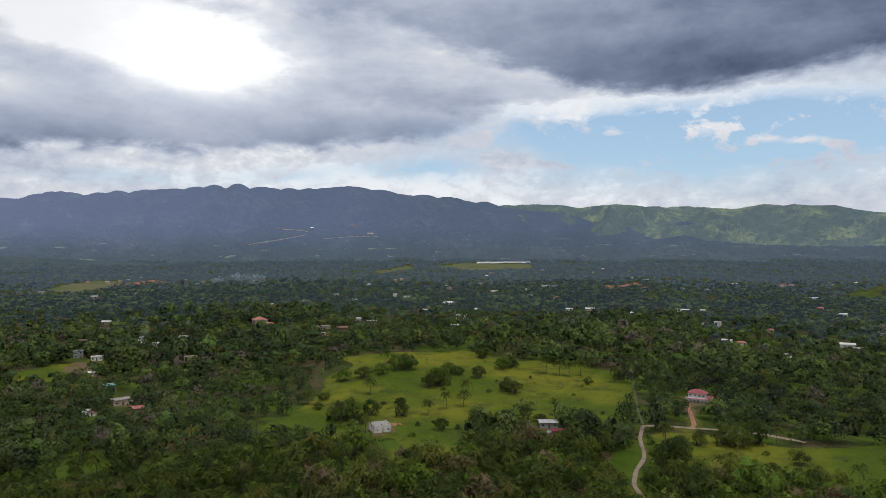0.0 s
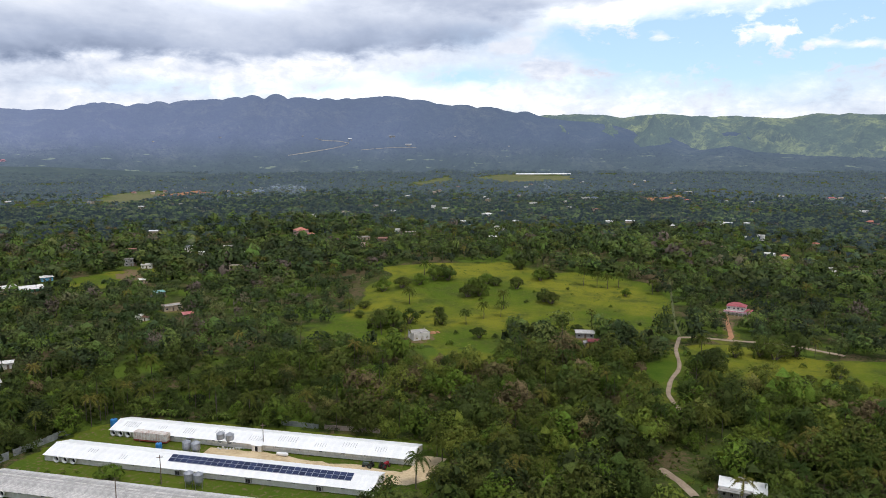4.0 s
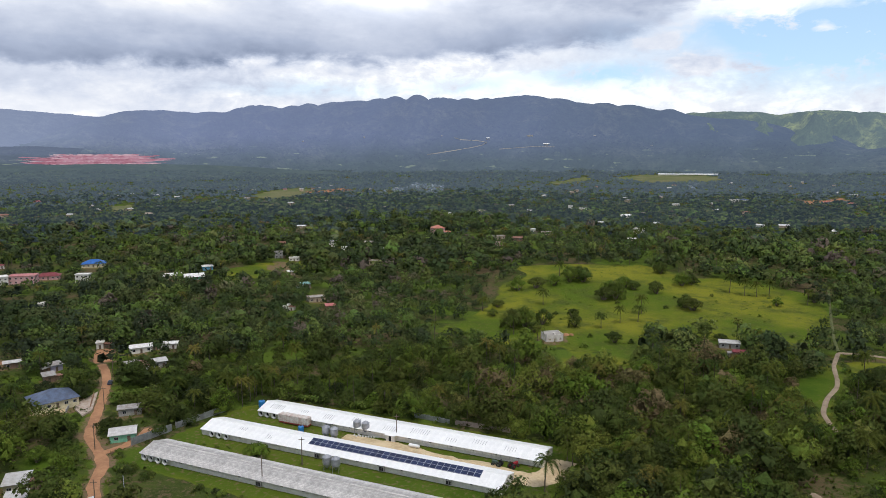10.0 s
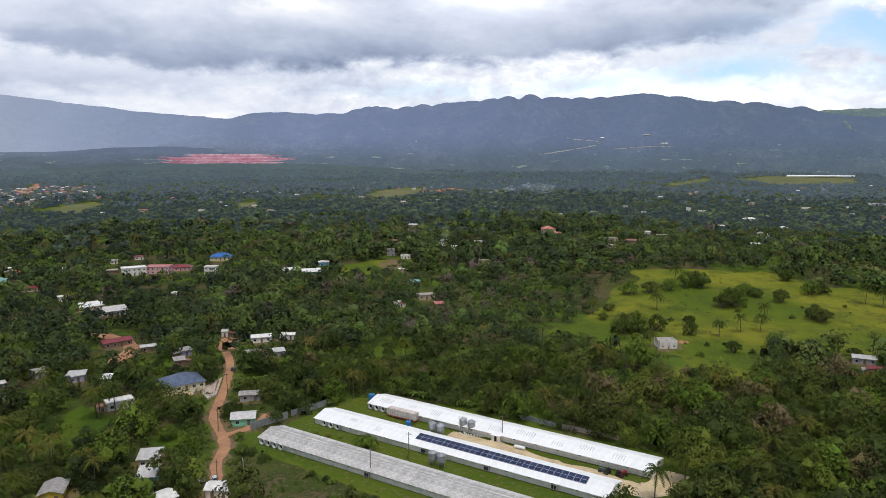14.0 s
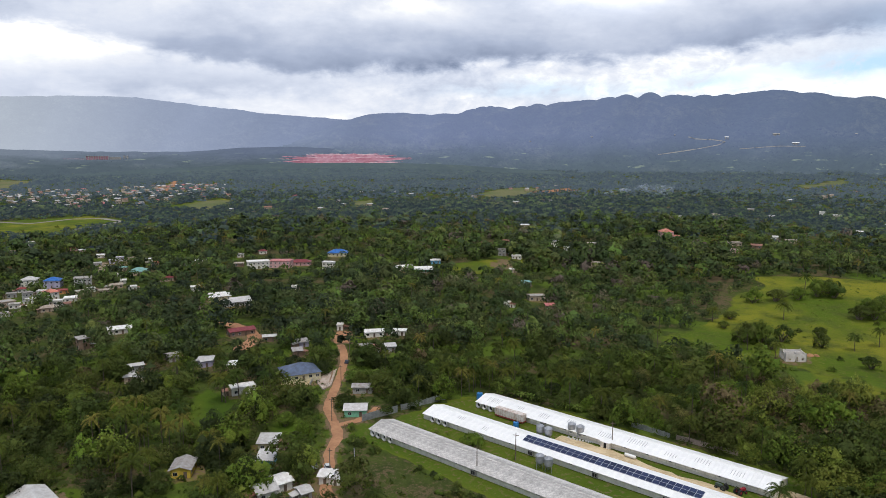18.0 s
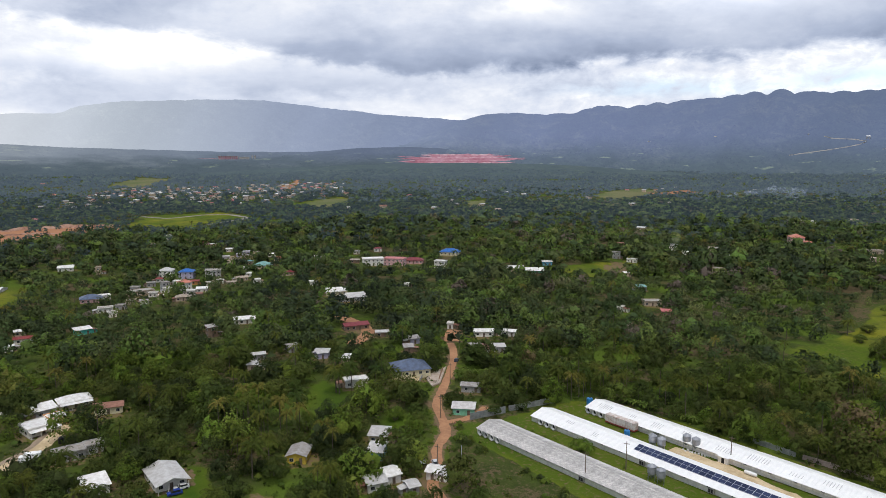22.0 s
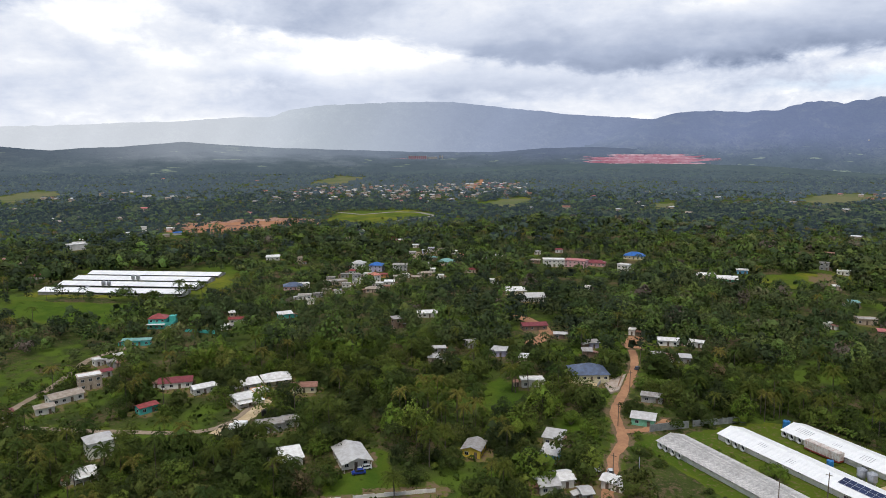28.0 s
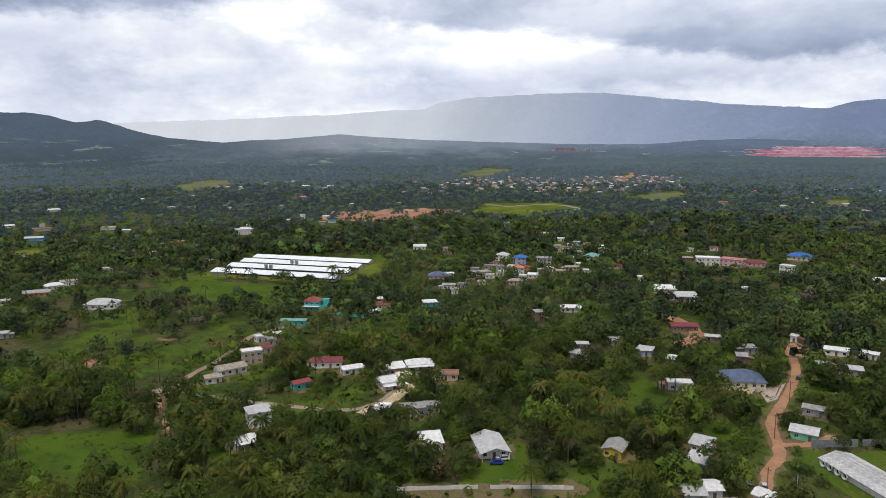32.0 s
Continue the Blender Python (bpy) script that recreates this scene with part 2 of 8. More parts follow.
    # distance haze is painted as a faint glow of the leaves
    if haze_glow:
        b.inputs["Emission Color"].default_value = (*haze_glow, 1)
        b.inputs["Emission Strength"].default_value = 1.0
        return m
    thin = node(nt, "ShaderNodeBsdfTranslucent")
    nt.links.new(blend(nt, 0.25, hsv.outputs[0], (0.09, 0.14, 0.015)), thin.inputs[0])
    both = node(nt, "ShaderNodeMixShader")
    both.inputs[0].default_value = 0.25
    nt.links.new(b.outputs[0], both.inputs[1])
    nt.links.new(thin.outputs[0], both.inputs[2])
    nt.links.new(both.outputs[0], nt.nodes["Material Output"].inputs[0])
    return m


GREENS = [(0.030, 0.043, 0.018), (0.050, 0.064, 0.019), (0.062, 0.092, 0.020), (0.095, 0.110, 0.026), (0.116, 0.176, 0.024), (0.165, 0.184, 0.034), (0.155, 0.118, 0.06)]
# greens darkened for far woods, which get their haze as bluish emission
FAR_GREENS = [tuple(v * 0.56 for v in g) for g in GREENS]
M = {
    "woods": leafy("woodland_leaves", GREENS, contrast=0.34),
    "brush": leafy("low_brush_leaves", [(0.050, 0.072, 0.018), (0.070, 0.105, 0.018), (0.10, 0.135, 0.022), (0.13, 0.15, 0.03)], contrast=0.25, fleck_by=1.5, toss=0.5),
    "far_woods": leafy("hazy_woodland_leaves", FAR_GREENS, wide=0.006, leaf=0.8, haze_glow=(0.022, 0.033, 0.044), contrast=0.4, fleck_by=3.4),
    "farthest_woods": leafy("farthest_woodland_leaves", [tuple(v * 0.62 for v in g) for g in FAR_GREENS], wide=0.003, leaf=0.4, haze_glow=(0.064, 0.088, 0.118), contrast=0.25, fleck_by=4.6),
    # slight distance haze painted in as extra blue in the greens
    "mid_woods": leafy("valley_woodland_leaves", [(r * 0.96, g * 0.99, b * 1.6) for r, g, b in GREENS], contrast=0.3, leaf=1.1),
    "tree": leafy("tree_leaves", GREENS, False, contrast=0.3),
    "palm": leafy("palm_fronds", [(0.030, 0.052, 0.012), (0.056, 0.078, 0.014), (0.088, 0.098, 0.017), (0.15, 0.125, 0.03)], False, rounded=False),
    "palms": leafy("palm_grove_fronds", [(0.030, 0.052, 0.012), (0.056, 0.078, 0.014), (0.088, 0.098, 0.017), (0.15, 0.125, 0.03)], rounded=False),
    "bark": surface("bark", (0.16, 0.13, 0.10), (0.07, 0.055, 0.04), 2.0),
    "white_roof": surface("white_painted_metal", (0.87, 0.865, 0.85), (0.76, 0.76, 0.75), 0.35, 0.45, 0.0, 0.1, spread=0.06),
    "grey_roof": surface("weathered_zinc", (0.66, 0.63, 0.60), (0.34, 0.325, 0.31), 0.22, 0.6, 0.0, 0.15, spread=0.2, streaks=1.2),
    "zinc": surface("galvanised_zinc", (0.42, 0.43, 0.45), (0.27, 0.28, 0.30), 0.8, 0.4, 0.5, 0.1),
    "wall_white": surface("white_stucco", (0.80, 0.77, 0.71), (0.66, 0.62, 0.56), 0.7),
    "concrete": surface("bare_concrete", (0.42, 0.40, 0.37), (0.26, 0.25, 0.24), 0.5),
    "glass": surface("dark_window_glass", (0.03, 0.035, 0.04), (0.02, 0.02, 0.025), 1.0, 0.12, bump=0.0),
    "frame": surface("white_frame", (0.72, 0.72, 0.70), (0.6, 0.6, 0.58), 2.0, 0.5),
    "dark": surface("dark_opening", (0.03, 0.03, 0.03), (0.015, 0.015, 0.015), 1.0, 0.9),
    "rubber": surface("black_rubber", (0.02, 0.02, 0.02), (0.03, 0.03, 0.03), 3.0, 0.7),
    "dirt": surface("red_earth", (0.42, 0.22, 0.115), (0.30, 0.15, 0.08), 0.12, 0.95, world_space=True, spread=0.0),
    "sand": surface("pale_marl", (0.62, 0.49, 0.31), (0.44, 0.33, 0.19), 0.15, 0.95, world_space=True, spread=0.0),
    "asphalt": surface("worn_asphalt", (0.26, 0.235, 0.205), (0.17, 0.155, 0.135), 0.2, 0.9, world_space=True, spread=0.0),
    "solar": surface("solar_cells", (0.034, 0.046, 0.10), (0.024, 0.034, 0.075), 1.5, 0.55, bump=0.0, spread=0.5, gloss=0.08),
    "alu": surface("dark_aluminium_edge", (0.42, 0.44, 0.48), (0.34, 0.36, 0.40), 2.0, 0.5, 0.3),
    "wood": surface("weathered_timber", (0.20, 0.15, 0.11), (0.10, 0.075, 0.055), 1.5),
}
PAINTS = {
    "white": (0.76, 0.75, 0.73), "cream": (0.70, 0.64, 0.44), "mint": (0.25, 0.62, 0.42), "blue": (0.16, 0.42, 0.66), "yellow": (0.72, 0.52, 0.08),
    "pink": (0.68, 0.42, 0.42), "orange": (0.72, 0.36, 0.14), "teal": (0.10, 0.50, 0.45), "grey": (0.42, 0.41, 0.40), "tan": (0.52, 0.42, 0.32),
    "lilac": (0.50, 0.47, 0.62), "brown": (0.28, 0.19, 0.14)}
ROOFS = {
    "white": (0.84, 0.83, 0.81), "silver": (0.58, 0.57, 0.56), "grey": (0.40, 0.39, 0.38), "slate": (0.11, 0.15, 0.24), "blue": (0.03, 0.16, 0.52),
    "red": (0.34, 0.07, 0.07), "maroon": (0.25, 0.05, 0.06), "pink": (0.58, 0.20, 0.20), "green": (0.22, 0.45, 0.42), "rust": (0.32, 0.16, 0.11),
    "concrete": (0.40, 0.38, 0.35), "tan": (0.44, 0.38, 0.31), "coral": (0.62, 0.24, 0.17)}


def paint(kind, table, name, rough):
    key = kind + "_" + name
    if key not in M:
        c = table[name]
        worn = (0.72, 0.70, 0.67) if kind != "roof" else (0.70, 0.67, 0.64) if name in ("white", "silver") else (0.60, 0.53, 0.48)
        M[key] = surface(key + "_paint", c, tuple(v * w for v, w in zip(c, worn)), 0.6, rough, spread=0.12, streaks=1.6 if kind == "roof" else 0.0)
    return M[key]


# ---- shape helpers ----


class Shape:
    """Collects corners and faces of one mesh."""

    def __init__(self):
        self.v, self.f = [], []

    def poly(self, pts):
        n = len(self.v)
        self.v += [tuple(p) for p in pts]
        self.f.append(tuple(range(n, n + len(pts))))
        return self

    def solid(self, bottom, top):
        """A prism between two rings of equally many corners."""
        n, k = len(self.v), len(bottom)
        self.v += [tuple(p) for p in bottom] + [tuple(p) for p in top]
        self.f.append(tuple(range(n + k - 1, n - 1, -1)))
        self.f.append(tuple(range(n + k, n + 2 * k)))
        for i in range(k):
            j = (i + 1) % k
            self.f.append((n + i, n + j, n + k + j, n + k + i))
        return self

    def box(self, x0, x1, y0, y1, z0, z1):
        a = [(x0, y0), (x1, y0), (x1, y1), (x0, y1)]
        return self.solid([(*p, z0) for p in a], [(*p, z1) for p in a])

    def tube(self, p, q, r0, r1, sides=8):
        p, q = Vector(p), Vector(q)
        t = (q - p).to_track_quat("Z", "Y").to_matrix()
        ring = [Vector((math.cos(a), math.sin(a), 0)) for a in (2 * math.pi * i / sides for i in range(sides))]
        return self.solid([p + t @ (c * r0) for c in ring], [q + t @ (c * r1) for c in ring])

    def slab(self, pts, thick):
        """A flat plate under the ring pts."""
        pts = [Vector(p) for p in pts]
        n = (pts[1] - pts[0]).cross(pts[2] - pts[0]).normalized()
        return self.solid([p - n * thick for p in pts], pts)

    def mesh(self, name, material):
        me = bpy.data.meshes.new(name)
        me.from_pydata(self.v, [], self.f)
        me.materials.append(material)
        return me


def part(name, shape, material, parent, label=""):
    ob = new(name, shape.mesh(name, material) if isinstance(shape, Shape) else shape)
    ob.parent = parent
    return tagged(ob, label) if label else ob


def thing(name, m, label, category, group="", kind=""):
    ob = new(name)
    ob.empty_display_size = 0.5
    ob.matrix_world = m
    return tagged(ob, label, category, group, kind)


def quick_mesh(name, verts, faces, material, tint=None, outward=None):
    """A mesh from arrays of corners and of triangles."""
    me = bpy.data.meshes.new(name)
    nv, nf = len(verts), len(faces)
    me.vertices.add(nv)
    me.vertices.foreach_set("co", np.ascontiguousarray(verts, dtype=np.float32).ravel())
    me.loops.add(nf * 3)
    me.polygons.add(nf)
    me.loops.foreach_set("vertex_index", np.ascontiguousarray(faces, dtype=np.int32).ravel())
    me.polygons.foreach_set("loop_start", np.arange(0, nf * 3, 3, dtype=np.int32))
    if tint is not None:
        a = me.attributes.new("tint", "FLOAT", "POINT")
        a.data.foreach_set("value", np.ascontiguousarray(tint, dtype=np.float32))
    if outward is not None:
        a = me.attributes.new("outward", "FLOAT_VECTOR", "POINT")
        a.data.foreach_set("vector", np.ascontiguousarray(outward, dtype=np.float32).ravel())
    me.materials.append(material)
    me.update(calc_edges=True)
    me.validate()
    return me


# ---- the lie of the land ----


def ground_z(x, y):
    """Height of the ground: a gently rolling valley floor with a low rise in the middle distance."""
    r = np.hypot(x, y)
    az = np.degrees(np.arctan2(-x, y))
    near = np.clip((r - 230) / 250, 0, 1)
    z = 2.2 * near * (np.sin(x / 83 + 1.3) * np.cos(y / 97 + 0.4) + 0.6 * np.sin(x / 41 + y / 57))
    z = z + 13 * np.exp(-((r - 830) / 260) ** 2 - ((az - 28) / 30) ** 2)
    z = z + 9 * np.exp(-((r - 640) / 150) ** 2 - ((az + 4) / 16) ** 2)
    return z + 22 * np.clip((r - 2500) / 1500, 0, 1) ** 2


# ---- open land, kept as outlines in plan ----
FIELDS, CLEAR, LANES, DIRT = [], [], [], []


def field(name, kind, outline):
    FIELDS.append((name, kind, np.array(outline)))


def inside(outline, x, y):
    hit = np.zeros(np.shape(x), dtype=bool)
    px, py = outline[:, 0], outline[:, 1]
    for i in range(len(px)):
        j = i - 1
        crosses = (py[i] > y) != (py[j] > y)
        hit ^= crosses & (x < (px[j] - px[i]) * (y - py[i]) / (py[j] - py[i] + 1e-9) + px[i])
    return hit


field("meadow", "grass", [(-86.7, 360.7), (-87.2, 398.6), (-80.2, 455.1), (-67.1, 484.0), (-68.2, 533.1), (-24.6, 551.3), (15.5, 561.7), (39.8, 526.8), (78.6, 508.5), (122.8, 503.4), (126.0, 477.8), (103.3, 376.7), (93.8, 362.0), (58.7, 373.2), (29.4, 379.7), (16.4, 358.0), (-0.9, 339.3), (-21.2, 351.3), (-40.5, 342.4), (-61.5, 347.2)])
field("meadow_low", "rough", [(-36, 352), (14, 360), (12, 318), (-6, 306), (-26, 316)])
field("pasture", "grass", [(104.1, 354.4), (133.5, 349.3), (150.3, 342.8), (165.3, 323.7), (213.8, 339.7), (166.8, 264.7), (134.0, 270.6), (107.4, 286.8), (94.6, 309.0), (93.8, 319.0)])
field("verge", "grass", [(70.8, 307.4), (94.7, 343.8), (88.8, 316.6), (77.3, 285.9), (68.2, 285.2)])
field("south_field", "rough", [(-266.6, -53.0), (-257.2, -31.7), (-251.3, -5.2), (-233.9, -0.1), (-216.5, -5.2), (-196.5, -9.5), (-210.4, -43.4)])
field("farm_field", "grass", [(-526.0, 9.9), (-493.9, 41.6), (-472.3, 87.4), (-431.6, 74.4), (-417.5, 47.1), (-453.6, 14.4)])
field("farm_bank", "grass", [(-518.6, 155.2), (-506.5, 162.8), (-465.1, 132.9), (-473.4, 115.0)])
field("top_field", "grass", [(-276, 452), (-292, 482), (-282, 512), (-266.5, 546.0), (-244, 512), (-242, 482), (-252, 456)])
DIRT.extend([(-262, 505, 13), (-250, 494, 10), (-268, 522, 9)])
field("scrub", "scrub", [(-361.8, -64.7), (-409.1, -38.3), (-377.4, 2.9), (-375.3, 36.2), (-319.6, 25.3), (-287.9, 1.0), (-302.8, -20.0), (-328.7, -42.9)])
field("glade", "rough", [(-237.5, 166.9), (-230.6, 184.5), (-207.7, 180.0), (-186.3, 159.6), (-191.5, 147.0), (-208.8, 153.5)])
field("lawn", "grass", [(-196.8, 102.6), (-194.6, 107.7), (-167.3, 96.5), (-158.1, 103.0), (-165.3, 82.0), (-169.4, 71.8), (-185.0, 82.1)])
field("yard", "rough", [(-186.7, 174.7), (-168.7, 181.5), (-154.0, 172.7), (-153.5, 159.7), (-172.1, 156.0)])
field("west_gap", "scrub", [(-375.8, 6.7), (-358.8, 35.0), (-294.7, 14.5), (-292.0, 3.6)])
field("hill_field", "grass", [(713.2, 1261.5), (920.0, 1465.5), (727.4, 1158.4), (674.5, 1160.0)])
field("far_field", "grass", [(-867.0, 385.6), (-989.4, 473.3), (-981.8, 590.4), (-834.5, 567.8), (-796.3, 461.6), (-757.7, 392.0)])
field("far_field_b", "grass", [(-1060.7, 772.6), (-1136.3, 974.5), (-1041.9, 922.6), (-930.8, 736.6)])
field("barn_field", "grass", [(-72.9, 2679.6), (131.5, 2933.5), (344.1, 2755.9), (313.9, 2362.5), (81.6, 2216.4)])
field("far_meadow", "grass", [(-748.7, -135.0), (-764.2, -95.5), (-719.9, -76.6), (-667.6, -104.8), (-670.3, -121.5)])
field("strip_a", "grass", [(-1020.5, 769.5), (-1114.8, 905.2), (-1078.9, 949.9), (-1006.1, 879.6), (-919.8, 727.4)])
field("strip_b", "grass", [(-863.6, 1037.6), (-878.5, 1128.6), (-727.2, 954.9), (-716.4, 879.1)])
field("strip_c", "grass", [(-760.0, 1361.0), (-725.3, 1547.9), (-643.7, 1402.5), (-655.2, 1264.8)])
field("strip_d", "grass", [(-774.9, 1374.6), (-829.9, 1745.1), (-677.2, 1526.6), (-689.4, 1296.5)])
field("strip_e", "grass", [(-1942.7, 813.6), (-2509.3, 1203.5), (-2263.8, 1219.7), (-1762.1, 844.5)])
field("strip_f", "grass", [(-1711.2, 75.6), (-1967.6, 158.6), (-1757.9, 184.8), (-1535.0, 103.8)])
field("strip_g", "grass", [(-1690.2, 31.0), (-2031.1, 153.8), (-1714.7, 154.3), (-1461.4, 57.0)])
field("strip_h", "grass", [(-215.8, 2125.4), (-125.0, 2746.5), (-89.2, 2376.8), (-169.4, 1982.8)])
field("bare_a", "soil", [(-1514.9, 1084.7), (-1977.4, 1495.8), (-1699.6, 1305.0), (-1361.2, 999.6)])
field("bare_b", "soil", [(318.8, 1442.6), (447.2, 1614.3), (430.8, 1511.4), (322.3, 1359.6)])
field("red_cut", "soil", [(-852.2, 182.2), (-1004.9, 248.9), (-948.4, 317.5), (-926.2, 390.7), (-859.8, 394.5), (-829.2, 298.2), (-794.8, 239.5)])
field("red_patch", "soil", [(-341.3, -41.0), (-342.0, -30.9), (-328.6, -27.8), (-327.8, -36.4)])
field("red_patch2", "soil", [(-371.2, -9.0), (-367.2, 2.7), (-355.5, 2.4), (-357.2, -7.7)])
field("far_red", "soil", [(-719.1, 1503.6), (-712.3, 1771.2), (-631.6, 1607.2), (-667.6, 1454.6)])

BARN_YARD = np.array([(-150, 178), (-142, 214), (-131, 240), (-70, 232), (-14, 223), (-8, 204), (-14, 188), (-30, 160), (-60, 158), (-100, 166)])
FIELDS.append(("barn_yard", "grass", BARN_YARD))


def ground_material():
    m = bpy.data.materials.new("meadow_and_undergrowth")
    m.use_nodes = True
    nt = m.node_tree
    b = nt.nodes["Principled BSDF"]
    pos = node(nt, "ShaderNodeNewGeometry").outputs["Position"]
    grass = node(nt, "ShaderNodeAttribute", attribute_name="grass").outputs["Fac"]
    soil = node(nt, "ShaderNodeAttribute", attribute_name="soil").outputs["Fac"]
    lush = node(nt, "ShaderNodeAttribute", attribute_name="lush").outputs["Fac"]
    wide, mid, fine = grain(nt, pos, 0.012, 4), grain(nt, pos, 0.07, 5, 0.65), grain(nt, pos, 0.6, 4, 0.7)
    floor = blend(nt, span(nt, mid, 0.35, 0.65), (0.036, 0.052, 0.014), (0.066, 0.084, 0.020))
    glade = grain(nt, pos, 0.028, 4, 0.6)
    floor = blend(nt, span(nt, glade, 0.5, 0.62), floor, (0.085, 0.128, 0.018))
    floor = blend(nt, span(nt, calc(nt, "ADD", calc(nt, "MULTIPLY", glade, 0.6), calc(nt, "MULTIPLY", fine, 0.4)), 0.49, 0.41), floor, (0.115, 0.085, 0.048))
    turf = blend(nt, span(nt, wide, 0.4, 0.6), (0.076, 0.118, 0.012), (0.190, 0.190, 0.021))
    turf = blend(nt, span(nt, mid, 0.42, 0.72), turf, (0.065, 0.085, 0.018))
    deep = blend(nt, span(nt, mid, 0.35, 0.65), (0.044, 0.086, 0.010), (0.077, 0.120, 0.014))
    turf = blend(nt, lush, turf, deep)
    # far fields: haze is put into the turf colour as a paler green
    hazed = node(nt, "ShaderNodeAttribute", attribute_name="pale").outputs["Fac"]
    turf = blend(nt, hazed, turf, blend(nt, span(nt, wide, 0.4, 0.6), (0.120, 0.140, 0.062), (0.165, 0.160, 0.085)))
    tiny = grain(nt, pos, 2.4, 3, 0.7)
    turf = blend(nt, span(nt, tiny, 0.45, 0.7, 0.0, 0.5), turf, (0.05, 0.075, 0.014))
    floor = blend(nt, span(nt, tiny, 0.45, 0.7, 0.0, 0.6), floor, (0.03, 0.042, 0.014))
    turf = blend(nt, calc(nt, "MULTIPLY", span(nt, fine, 0.5, 0.75, 0.0, 0.6), calc(nt, "SUBTRACT", 1.1, lush)), turf, (0.17, 0.145, 0.05))
    earth = blend(nt, mid, (0.42, 0.20, 0.11), (0.30, 0.16, 0.09))
    yard = blend(nt, fine, (0.215, 0.14, 0.088), (0.135, 0.10, 0.06))
    earth = blend(nt, span(nt, soil, 0.62, 0.9), yard, earth)
    ragged = calc(nt, "ADD", grass, calc(nt, "MULTIPLY", calc(nt, "SUBTRACT", mid, 0.5), 0.9))
    col = blend(nt, span(nt, ragged, 0.4, 0.6), floor, turf)
    bare = calc(nt, "ADD", soil, calc(nt, "MULTIPLY", calc(nt, "SUBTRACT", fine, 0.5), 0.9))
    col = blend(nt, span(nt, bare, 0.42, 0.62), col, earth)
    nt.links.new(col, b.inputs["Base Color"])
    b.inputs["Roughness"].default_value = 0.95
    b.inputs["Specular IOR Level"].default_value = 0.02
    k = node(nt, "ShaderNodeBump")
    k.inputs["Strength"].default_value, k.inputs["Distance"].default_value = 0.6, 0.5
    nt.links.new(fine, k.inputs["Height"])
    nt.links.new(k.outputs[0], b.inputs["Normal"])
    return m


def make_ground():
    az = np.radians(np.concatenate([np.arange(-40, 108, 0.55), np.arange(112, 318, 6.0)]))
    r = np.concatenate([[5, 25, 50], np.geomspace(95, 4900, 270)])
    R, A = np.meshgrid(r, az, indexing="ij")
    x, y = -R * np.sin(A), R * np.cos(A)
    z = ground_z(x, y)
    nr, na = x.shape
    verts = np.stack([x, y, z], -1).reshape(-1, 3)
    verts = np.vstack([verts, [[0, 0, 0]]])
    i, j = np.meshgrid(np.arange(nr - 1), np.arange(na), indexing="ij")
    a, b = i * na + j, i * na + (j + 1) % na
    c, d = a + na, b + na
    tri = np.concatenate([np.stack([a, b, d], -1).reshape(-1, 3), np.stack([a, d, c], -1).reshape(-1, 3)])
    j = np.arange(na)
    tri = np.vstack([tri, np.stack([np.full(na, nr * na), (j + 1) % na, j], -1)])[:, ::-1]
    me = quick_mesh("ground", verts, tri, ground_material())
    grass, soil, lush, pale = (np.zeros(len(verts)) for _ in range(4))
    far = np.clip((np.hypot(verts[:, 0], verts[:, 1]) - 240) / 60, 0, 1)
    wx = verts[:, 0] + far * 9 * value_noise(verts[:, 0] / 24, verts[:, 1] / 24)
    wy = verts[:, 1] + far * 9 * value_noise(verts[:, 0] / 24 + 40, verts[:, 1] / 24)
    for name, kind, outline in FIELDS:
        # field edges wander and fade into the undergrowth
        f, soft = 0, 2.0 if kind == "soil" or name == "barn_yard" else 7.0
        for k in range(8):
            f = f + inside(outline, wx + soft * math.cos(k * 2.4) * (k + 1) / 8, wy + soft * math.sin(k * 2.4) * (k + 1) / 8) / 8
        if kind == "soil":
            soil = np.maximum(soil, f)
        else:
            # far fields are dulled and marked pale, in place of haze over them
            grass = np.maximum(grass, f * {"scrub": 0.48, "rough": 0.6}.get(kind, 1) * (0.47 if name.startswith(("strip", "hill", "barn_f")) else 1))
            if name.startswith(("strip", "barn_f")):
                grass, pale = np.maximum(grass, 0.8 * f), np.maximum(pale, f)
            if name in ("south_field", "scrub", "glade", "lawn", "west_gap", "yard", "farm_field", "verge", "barn_yard"):
                lush = np.maximum(lush, f * (0.75 if name == "barn_yard" else 1))
            if name == "barn_yard":
                soil = np.maximum(soil, 0.42 * f)
    for px, py, rad, reach in CLEAR:
        if math.hypot(px, py) < 800:
            w = np.hypot(verts[:, 0] - px, verts[:, 1] - py) < rad + 2.0
            grass[w] = np.maximum(grass[w], 0.6 if rad != VERGE else 0.5)
            soil[w] = np.maximum(soil[w], 0.36 if rad == VERGE or reach == 0 else 0.56)
    for px, py, rad in DIRT:
        w = np.hypot(verts[:, 0] - px, verts[:, 1] - py) < rad
        soil[w] = np.maximum(soil[w], 0.6)
    for name, data in (("grass", grass), ("soil", soil), ("lush", lush), ("pale", pale)):
        me.attributes.new(name, "FLOAT", "POINT").data.foreach_set("value", data.astype(np.float32))
    for p in me.polygons:
        p.use_smooth = True
    return tagged(new("ground", me), "rolling green valley floor of meadow and undergrowth", "ground", kind="structure")


# ---- roads and tracks ----
M["marl"] = surface("tan_marl_road", (0.34, 0.265, 0.19), (0.235, 0.175, 0.12), 0.2, 0.95, world_space=True, spread=0.0)
M["track"] = surface("grassy_track", (0.115, 0.115, 0.045), (0.075, 0.095, 0.028), 0.2, 0.95, world_space=True, spread=0.0)
